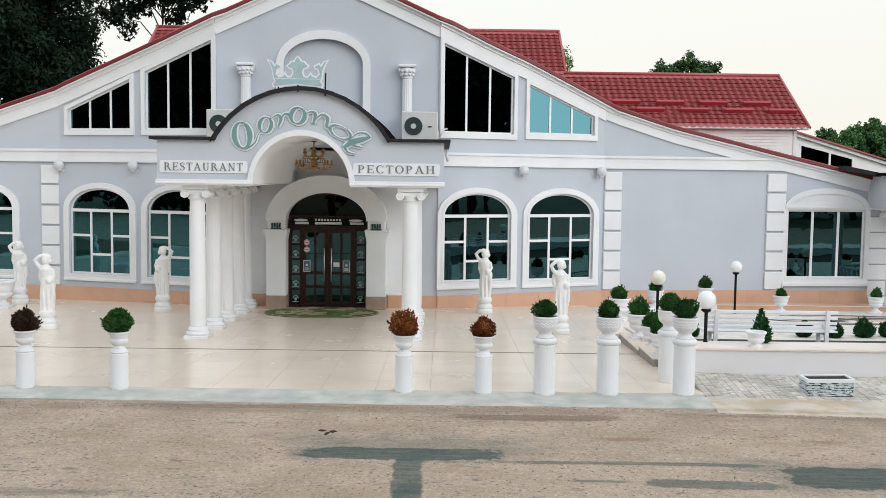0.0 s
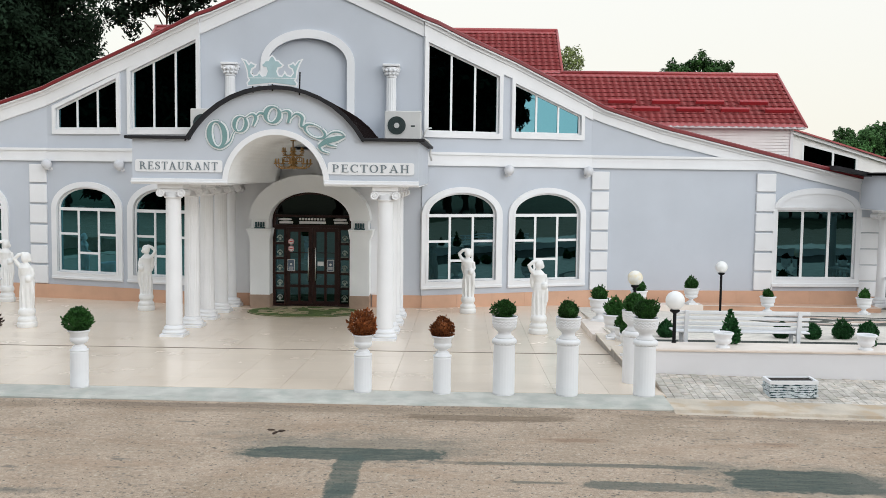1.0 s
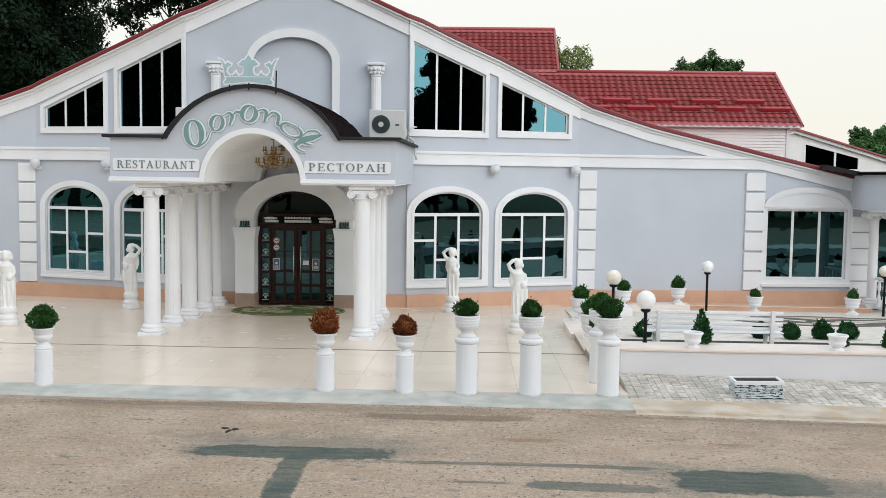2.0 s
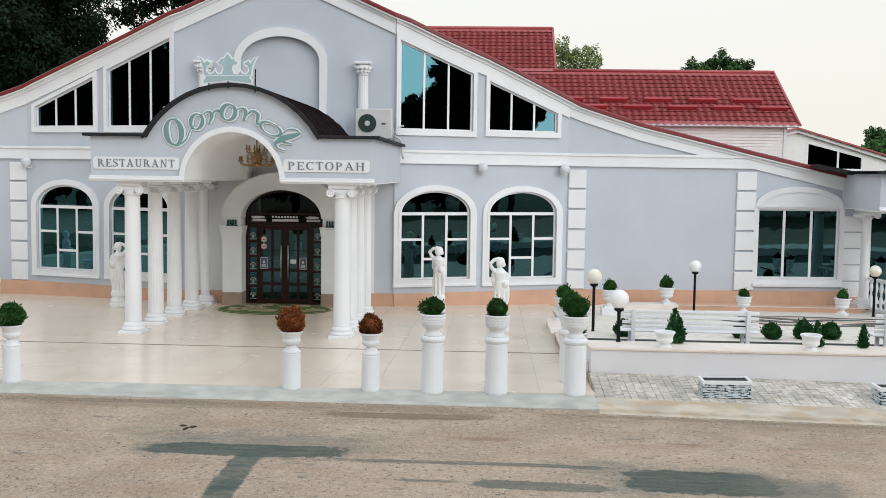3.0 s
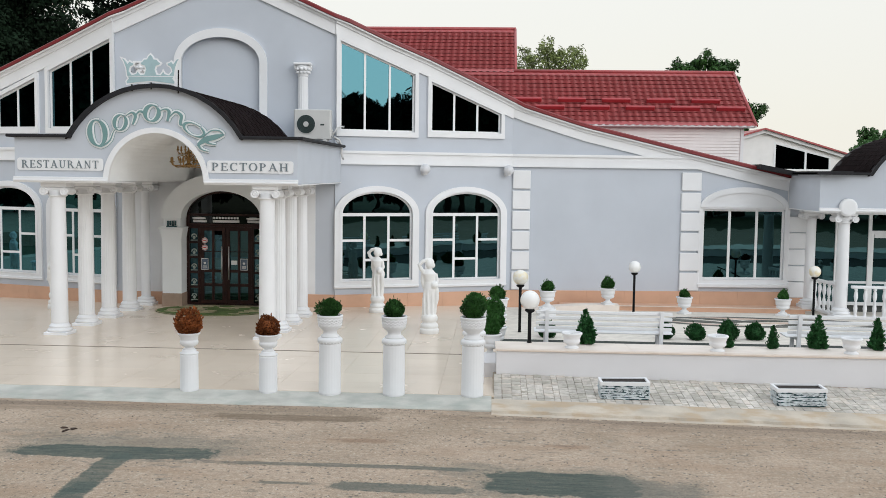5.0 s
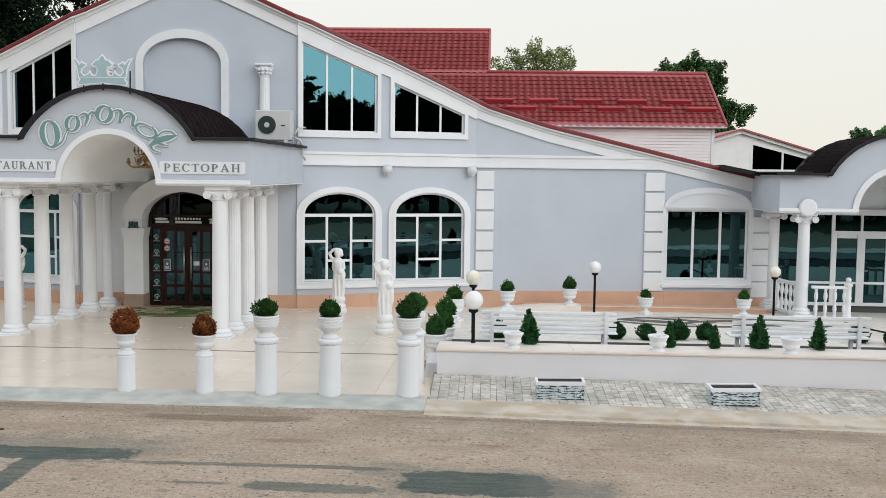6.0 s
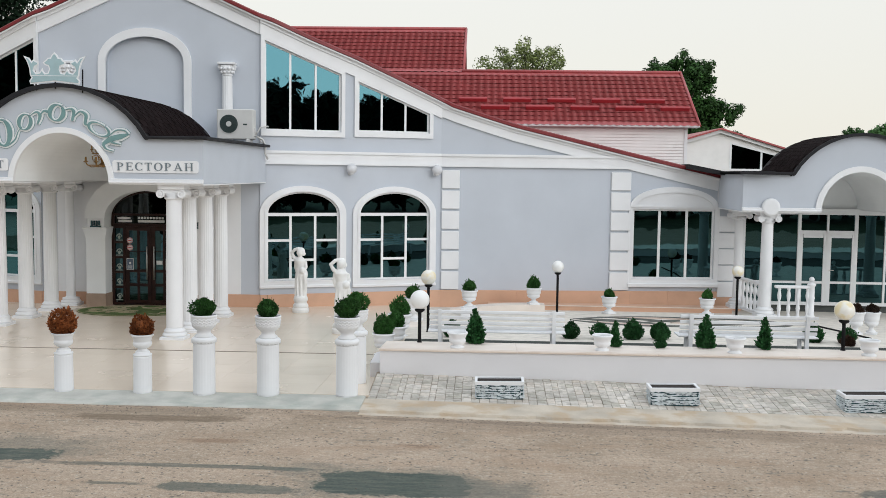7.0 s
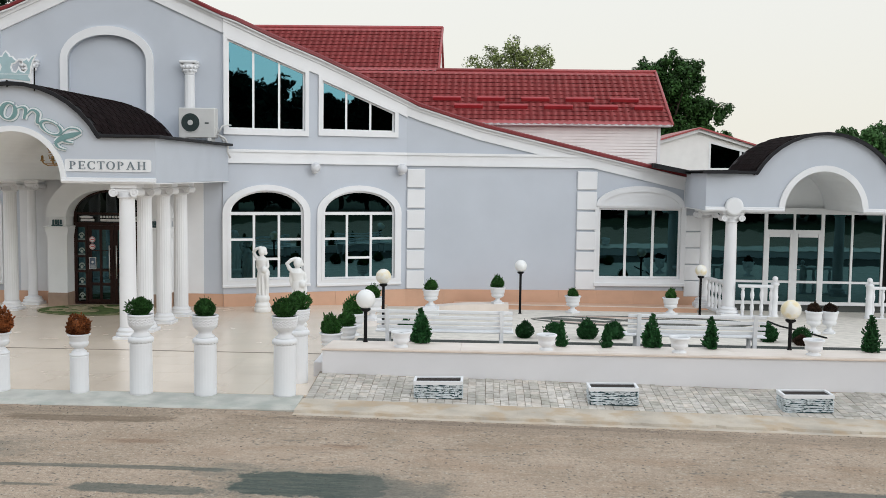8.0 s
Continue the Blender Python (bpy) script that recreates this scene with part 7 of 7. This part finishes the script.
def garden_lamp(x, y, z, top, r, yellow, label):
    g = empty("garden_lamp", pose(x, y, z), label, "garden lamp", "globe garden lamps")
    h = top - z
    bm = bmesh.new()
    lathe(bm, [(0.045, -0.01), (0.045, 0.012), (0.035, 0.02), (0.033, 0.06)], 16)
    sweep(bm, [(0, 0, 0.0), (0, 0, h - r + 0.01)], 0.033, 14)
    lathe(bm, [(0.035, h - r - 0.06), (0.085, h - r - 0.03), (0.095, h - r - 0.0), (0.06, h - r + 0.015)], 18)
    part("post", bm, BLACK, g)
    bm = bmesh.new()
    ball(bm, (0, 0, h), r, 28, 18)
    part("globe", bm, GLOBEY if yellow else GLOBE, g)


garden_lamp(4.97, 18.46, cope_z(18.46), 1.437, 0.178, False, "white globe lamp on a short black post on the wall")
garden_lamp(12.69, 18.5, cope_z(18.5), 1.375, 0.182, True, "yellowed globe lamp on a short black post on the garden wall")
garden_lamp(4.91, 22.39, 0.2, 1.44, 0.17, True, "yellowed globe lamp on a black post in the garden")
garden_lamp(8.17, 27.4, -0.04, 1.26, 0.165, False, "cream globe lamp on a tall black post by the wall")
garden_lamp(13.11, 27.7, -0.06, 1.19, 0.16, True, "yellowed globe lamp on a black post by the side porch")


def planter_box(k, x, y):
    z = road_z(x) + 0.075
    b = empty("planter_box", pose(x, y, z, 0, -0.9), "long split-stone planter box with white rim and dark soil", "planter", "pavement planters")
    w, d, h = 0.39, 0.2, 0.27
    bm = bmesh.new()
    box(bm, -w + 0.015, w - 0.015, -d + 0.015, d - 0.015, -0.01, h - 0.03)
    part("core", bm, STONEG, b)
    bm = bmesh.new()
    prism(bm, [[(-w - 0.006, -d - 0.006), (w + 0.006, -d - 0.006), (w + 0.006, d + 0.006), (-w - 0.006, d + 0.006)], [(-w + 0.035, -d + 0.035), (w - 0.035, -d + 0.035), (w - 0.035, d - 0.035), (-w + 0.035, d - 0.035)][::-1]],
          -h - 0.01, -h + 0.045, Matrix(((1, 0, 0, 0), (0, 0, 1, 0), (0, -1, 0, 0), (0, 0, 0, 1))))
    part("rim", bm, WHITE, b)
    bm = bmesh.new()
    box(bm, -w + 0.035, w - 0.035, -d + 0.035, d - 0.035, h - 0.05, h - 0.012)
    part("soil", bm, SOIL, b)
    rng = random.Random(80 + k)
    shapes = []
    for q in range(5):
        bm = bmesh.new()
        l, t = 0.08 + 0.055 * q, 0.021
        n = 11
        bow = [0.007 * math.sin(1.1 * q + 9 * l * i / n) for i in range(n + 1)]
        top = [(-l / 2 + l * i / n, bow[i] + (t / 2 + 0.007 * rng.uniform(-1, 1)) * math.sin(math.pi * (0.1 + 0.8 * i / n)) ** 0.6) for i in range(n + 1)]
        low = [(l / 2 - l * i / n, bow[n - i] - (t / 2 + 0.007 * rng.uniform(-1, 1)) * math.sin(math.pi * (0.1 + 0.8 * i / n)) ** 0.6) for i in range(n + 1)]
        prism(bm, [top[::-1] + low[::-1]], -0.012, 0.02)
        shapes.append((l, mesh_of("stone", bm, STONEW)))
    for face in range(4):
        half = w if face % 2 == 0 else d
        for row in range(8):
            u = -half + rng.uniform(0, 0.03)
            while u < half - 0.04:
                l, me = shapes[rng.randrange(5)]
                if u + l > half:
                    l, me = shapes[0]
                    if u + l > half + 0.02:
                        break
                ob = new("stone", me)
                ob.parent = b
                out = (d if face % 2 == 0 else w) - 0.008
                ob.matrix_local = pose(0, 0, 0, 0, 0, 90 * face) @ pose(u + l / 2, -out, 0.017 + row * 0.0292 + rng.uniform(-0.004, 0.004), 0, rng.uniform(-3, 3))
                u += l + rng.uniform(-0.004, 0.012)


for k, x in enumerate((6.42, 9.21, 12.26, 15.3)):
    planter_box(k, x, 16.25)


# ---- trees ----
def tree(x, y, h, clumps, trunk_r, material, label, leaf, per, seed, group="", fork=0.55):
    """Trunk with limbs, and a crown of leaf sprays gathered in clumps; clumps: (dx, dy, z, radius)."""
    rng = random.Random(seed)
    t = empty("tree", pose(x, y, -0.5), label, "tree", group)
    bm = bmesh.new()
    sweep(bm, [(0, 0, -0.2), (0.1, 0, h * 0.2), (-0.1, 0.1, h * 0.45), (0.0, 0.0, h * 0.8)], [trunk_r, trunk_r * 0.8, trunk_r * 0.6, trunk_r * 0.15], 10)
    for dx, dy, z, r in clumps:
        sweep(bm, [(0, 0, min(z * fork, h * (fork - 0.05))), (dx * 0.5, dy * 0.5, z * (fork + 1) / 2 + z * 0.05), (dx, dy, z)], [trunk_r * 0.4, trunk_r * 0.25, trunk_r * 0.08], 6)
    part("trunk", bm, BARK, t)
    verts, faces = [], []
    for dx, dy, z, r in clumps:
        n = int(per * r * r)
        subs = [(Vector((rng.gauss(0, 1), rng.gauss(0, 1), rng.gauss(0, 0.8))).normalized() * r * rng.uniform(0.35, 0.95), r * rng.uniform(0.22, 0.45)) for _ in range(14)]
        for _ in range(n):
            c, q = subs[rng.randrange(14)]
            d = Vector((rng.gauss(0, 1), rng.gauss(0, 1), rng.gauss(0, 1))).normalized()
            p = Vector((dx, dy, z)) + c + d * q * rng.uniform(0.5, 1.08)
            nn = (d + Vector((rng.uniform(-.8, .8), rng.uniform(-.8, .8), rng.uniform(-.3, .9)))).normalized()
            s = nn.orthogonal().normalized()
            u = nn.cross(s)
            a = rng.uniform(0, 6.28)
            s, u = s * math.cos(a) + u * math.sin(a), u * math.cos(a) - s * math.sin(a)
            l, w = leaf * rng.uniform(0.6, 1.3), leaf * rng.uniform(0.35, 0.6)
            k = len(verts)
            verts += [tuple(p - s * l), tuple(p + u * w), tuple(p + s * l), tuple(p - u * w)]
            faces.append((k, k + 1, k + 2, k + 3))
    me = bpy.data.meshes.new("crown")
    me.from_pydata(verts, [], faces)
    me.materials.append(material)
    ob = new("crown", me)
    ob.parent = t
    return t


def crown_clumps(seed, rx, rz, zc, n, r0, r1):
    rng = random.Random(seed)
    out = []
    for _ in range(n):
        d = Vector((rng.gauss(0, 1), rng.gauss(0, 1), rng.gauss(0, 1))).normalized()
        k = rng.uniform(0.35, 0.9)
        out.append((d.x * rx * k, d.y * rx * k, zc + d.z * rz * k, rng.uniform(r0, r1)))
    return out


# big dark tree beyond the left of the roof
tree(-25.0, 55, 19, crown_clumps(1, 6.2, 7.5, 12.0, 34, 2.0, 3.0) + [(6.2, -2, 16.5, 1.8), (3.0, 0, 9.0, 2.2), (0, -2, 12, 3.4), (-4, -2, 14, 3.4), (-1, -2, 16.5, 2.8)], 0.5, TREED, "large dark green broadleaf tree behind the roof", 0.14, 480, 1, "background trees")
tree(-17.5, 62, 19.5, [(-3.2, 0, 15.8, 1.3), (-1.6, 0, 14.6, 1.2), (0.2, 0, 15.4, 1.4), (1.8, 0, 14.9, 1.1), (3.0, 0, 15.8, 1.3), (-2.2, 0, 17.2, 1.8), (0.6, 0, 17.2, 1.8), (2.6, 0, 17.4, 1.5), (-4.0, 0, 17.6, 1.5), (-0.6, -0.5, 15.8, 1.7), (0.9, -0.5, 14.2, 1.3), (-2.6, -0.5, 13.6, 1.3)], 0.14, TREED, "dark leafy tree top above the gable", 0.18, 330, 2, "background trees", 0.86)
# round tree behind the rear wing
tree(30.2, 124, 20.5, crown_clumps(4, 5.0, 7.4, 11.6, 40, 1.7, 2.6) + [(0, 0, 18.0, 1.8), (-2.5, 0, 17.2, 1.8), (2.2, 0, 17.4, 1.6), (5, 0, 5.5, 2.2), (5.6, 0, 12.0, 2.0), (5.8, 0, 8.6, 2.0)], 0.5, TREE, "round green broadleaf tree behind the rear wing", 0.24, 260, 4, "background trees")
tree(11.6, 124, 20.5, crown_clumps(6, 7.2, 3.0, 17.8, 28, 0.9, 1.6), 0.4, TREEY, "sparse yellow-green tree top behind the rear roof", 0.18, 130, 6, "background trees")
# wooded hill far off
for k in range(15):
    x = 115.5 + 3.8 * k
    h = min(19.5 + 0.48 * 3.8 * k, 36) + 0.9 * math.sin(k * 2.3)
    tree(x, 300 + 9 * (k % 2), h, crown_clumps(20 + k, 4.2, h * 0.40, h * 0.52, 34, 1.7, 2.7), 0.5, HILL, "green tree on the distant wooded hill", 0.45, 70, 20 + k, "hill trees")
tree(39.5, 118, 7.5, crown_clumps(31, 2.4, 1.6, 6.2, 9, 0.7, 1.2), 0.25, TREEY, "small autumn-tinted tree far behind", 0.24, 90, 31, "background trees")

# trees across the road, behind the path, that darken the windows
for k in range(20):
    x = -75 + 7.2 * k
    y = -34 - 5 * ((k * 7) % 3)
    az = math.degrees(math.atan2(x - 2, 28 - y))
    h = 13.6 + 0.8 * math.sin(k * 2.1)
    if 41.5 < az < 45:
        h = 21
    elif az >= 45:
        h = 8.5
    elif az < -4:
        h = 21
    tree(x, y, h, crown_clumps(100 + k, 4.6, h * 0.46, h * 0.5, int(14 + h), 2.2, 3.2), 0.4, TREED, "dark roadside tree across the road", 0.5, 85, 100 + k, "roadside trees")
for k in range(4):
    a = radians(41.9 + 1.25 * k)
    x, y = 1.5 + 78 * math.sin(a), 28.5 - 78 * math.cos(a)
    tree(x, y, 23, crown_clumps(160 + k, 3.2, 10, 11.5, 40, 1.8, 2.4), 0.4, TREED, "dark roadside tree across the road", 0.5, 60, 160 + k, "roadside trees")
for k in range(11):
    a = radians(20 + 2.0 * k)
    x, y = 2 + 84 * math.sin(a), 28.5 - 84 * math.cos(a)
    h = 12.2 if k < 7 else 13.4 if k == 7 else 14.8
    tree(x, y, h, crown_clumps(180 + k, 2.6, h * 0.45, h * 0.5, 40, 1.5, 2.1), 0.3, TREED, "dark roadside tree across the road", 0.32, 110, 180 + k, "roadside trees")
for k in range(8):
    a = radians(38 + 5 * k)
    x, y = -8 - 58 * math.sin(a), 28 - 58 * math.cos(a)
    tree(x, y, 20, crown_clumps(140 + k, 5, 9, 10, 30, 2.4, 3.4), 0.4, TREED, "dark roadside tree across the road", 0.5, 55, 140 + k, "roadside trees")

# fallen leaves on the road
for k, (x, y) in enumerate(((-1.66, 13.56), (-1.50, 13.50), (-1.57, 13.40))):
    rng = random.Random(300 + k)
    bm = bmesh.new()
    out = [((0.02 + 0.035 * rng.random()) * math.cos(0.7 * q) * 1.7, (0.02 + 0.035 * rng.random()) * math.sin(0.7 * q)) for q in range(9)]
    lo, hi = [bm.verts.new((u, v, 0.0)) for u, v in out], [bm.verts.new((u * 0.8, v * 0.8, 0.006 + 0.008 * rng.random())) for u, v in out]
    for q in range(9):
        bm.faces.new((lo[q], lo[(q + 1) % 9], hi[(q + 1) % 9], hi[q]))
    bm.faces.new(hi)
    tagged(part("leaf_litter", bm, UMBER, m=pose(x, y, road_z(x) + 0.001, 0, 0, 40 * k)), "small dark clump of dead leaves on the road", "leaf", "road litter")


# ---- pieces of floors, kerbs and roofs ----
shingles(shell, rr, cz, ang, dep, True)
shingles(shell2, rr2, cz2, ang2, dep2, False)

# terrace tiles
TILE = 0.9
bm = bmesh.new()
box(bm, 0.002, TILE - 0.002, 0.002, TILE - 0.002, -0.02, 0.0)
TILE_ME = mesh_of("tile", bm, MARBLE)
rest = bmesh.new()
count = 0
for j in range(16):
    y = 15.97 + j * TILE
    for i in range(28):
        x = 4.32 - (i + 1) * TILE
        z, slope = terrace_z(y), math.degrees(math.atan2(terrace_z(y + TILE) - terrace_z(y), TILE))
        m = pose(x, y, z, slope)
        if y < 26.0 and x > -18 and count < 300:
            ob = new("tile", TILE_ME)
            ob.parent, ob.matrix_local = terrace, m
            count += 1
        elif y < 30.2:
            b = bmesh.new()
            b.from_mesh(TILE_ME)
            merge(rest, b, m)
ob = part("tile_field", rest, MARBLE, terrace, tidy=False)
ob["kind"] = "stuff"

# drainage line across the terrace
bm = bmesh.new()
box(bm, -22, 4.3, 20.277, 20.303, terrace_z(20.29) - 0.03, terrace_z(20.29) + 0.008)
tagged(part("trim_drain", bm, DRAIN), "thin dark drain slot across the terrace", "drain", kind="structure")


# kerbs: stones with a sloping top
def kerb(name, x0, x1, long_, y0, y1, z0f, z1f, material, label, lip=0.0):
    k = empty(name, Matrix(), label, "kerb", kind="structure")
    n = int((x1 - x0) / long_)
    worn = random.Random(41)
    for i in range(n):
        a, b = x0 + i * long_ + 0.0003, x0 + (i + 1) * long_ - 0.0003
        bm = bmesh.new()
        rows = []
        for s in range(13):
            x = a + (b - a) * s / 12
            chip = worn.uniform(-0.012, 0.012) + (0.03 if worn.random() < 0.07 else 0.0)
            rows.append([bm.verts.new((x, y, z)) for y, z in ((y0(x) + chip * 0.5, -0.45), (y0(x) + chip, z0f(x) - lip), (y0(x) + 0.03 + chip, z0f(x) + 0.02 - lip), (y0(x) + 0.17 + chip * 2, z0f(x) + 0.022 - lip), (y0(x) + 0.18 + chip * 2, z0f(x) + 0.012 - lip), (y0(x) + 0.20 + chip * 2, z0f(x) + 0.026), (y1, z1f(x)), (y1, -0.45))])
        for u, v in zip(rows, rows[1:]):
            for q in range(8):
                bm.faces.new((u[q], u[(q + 1) % 8], v[(q + 1) % 8], v[q]))
        bm.faces.new(rows[0][::-1])
        bm.faces.new(rows[-1])
        part("kerb_stone", bm, material, k)


kerb("trim_kerb_terrace", -21.2, 4.28, 1.82, lambda x: 15.14 + 0.02 * max(0.0, -x), 15.96, lambda x: 0.155, lambda x: 0.198, KERB, "pale green-stained concrete kerb along the terrace")
kerb("trim_kerb_pavement", 4.28, 28.0, 1.69, lambda x: 14.93, 15.84, lambda x: road_z(x) + 0.01, lambda x: road_z(x) + 0.05, KERB2, "sandy concrete kerb along the pavement", 0.03)

# pavement blocks in irregular courses
rng = random.Random(77)
sizes = (0.085, 0.115, 0.15, 0.20)
widths = (0.10, 0.13, 0.155)
meshes = []
for w in widths:
    for s in sizes:
        bm = bmesh.new()
        rbox(bm, 0.002, w - 0.002, 0.008, s - 0.008, -0.03, 0.0, 0.004)
        meshes.append(mesh_of("paver", bm, PAVER))
rest = bmesh.new()
count = 0
x = 4.32
while x < 22.1:
    c = rng.choice((0, 1, 1, 2))
    y = 15.86 - rng.uniform(0, 0.1)
    while y < 17.22:
        q = rng.randrange(4)
        m = pose(x + rng.uniform(-0.003, 0.003), max(y, 15.80), road_z(x) + 0.05 + 0.0845 * (y - 15.86) + rng.uniform(-0.003, 0.003), 4.83 + rng.uniform(-0.5, 0.5), 0.9, rng.uniform(-0.6, 0.6))
        if 5.5 < x < 9.5 and count < 300:
            ob = new("paver", meshes[4 * c + q])
            ob.parent, ob.matrix_local = walkway, m
            count += 1
        else:
            b = bmesh.new()
            b.from_mesh(meshes[4 * c + q])
            merge(rest, b, m)
        y += sizes[q] + 0.002
    x += widths[c] + 0.002
ob = part("paver_field", rest, PAVER, walkway, tidy=False)
ob["kind"] = "stuff"

# loose grit on the road
rng = random.Random(9)
verts, faces = [], []
for k in range(7000):
    near = k < 2500
    x = rng.uniform(-9, 16)
    y = (15.15 - abs(rng.gauss(0, 0.28))) if near else rng.uniform(9.8, 15.1)
    if x > 4.28:
        y = min(y, 14.92)
    s = rng.uniform(0.004, 0.010) * (1.6 if rng.random() < 0.08 else 1.0)
    z, a = road_z(x), rng.uniform(0, 6.28)
    i = len(verts)
    for q in range(4):
        t = a + q * 1.571 + rng.uniform(-0.4, 0.4)
        verts.append((x + s * math.cos(t), y + s * math.sin(t), z - 0.002))
    verts.append((x + rng.uniform(-0.3, 0.3) * s, y + rng.uniform(-0.3, 0.3) * s, z + s * rng.uniform(0.5, 1.0)))
    faces += [(i, i + 1, i + 4), (i + 1, i + 2, i + 4), (i + 2, i + 3, i + 4), (i + 3, i, i + 4)]
me = bpy.data.meshes.new("gravel")
me.from_pydata(verts, [], faces)
me.materials.append(GRIT)
tagged(new("gravel", me), "loose grey and brown grit on the road", "gravel", kind="stuff")
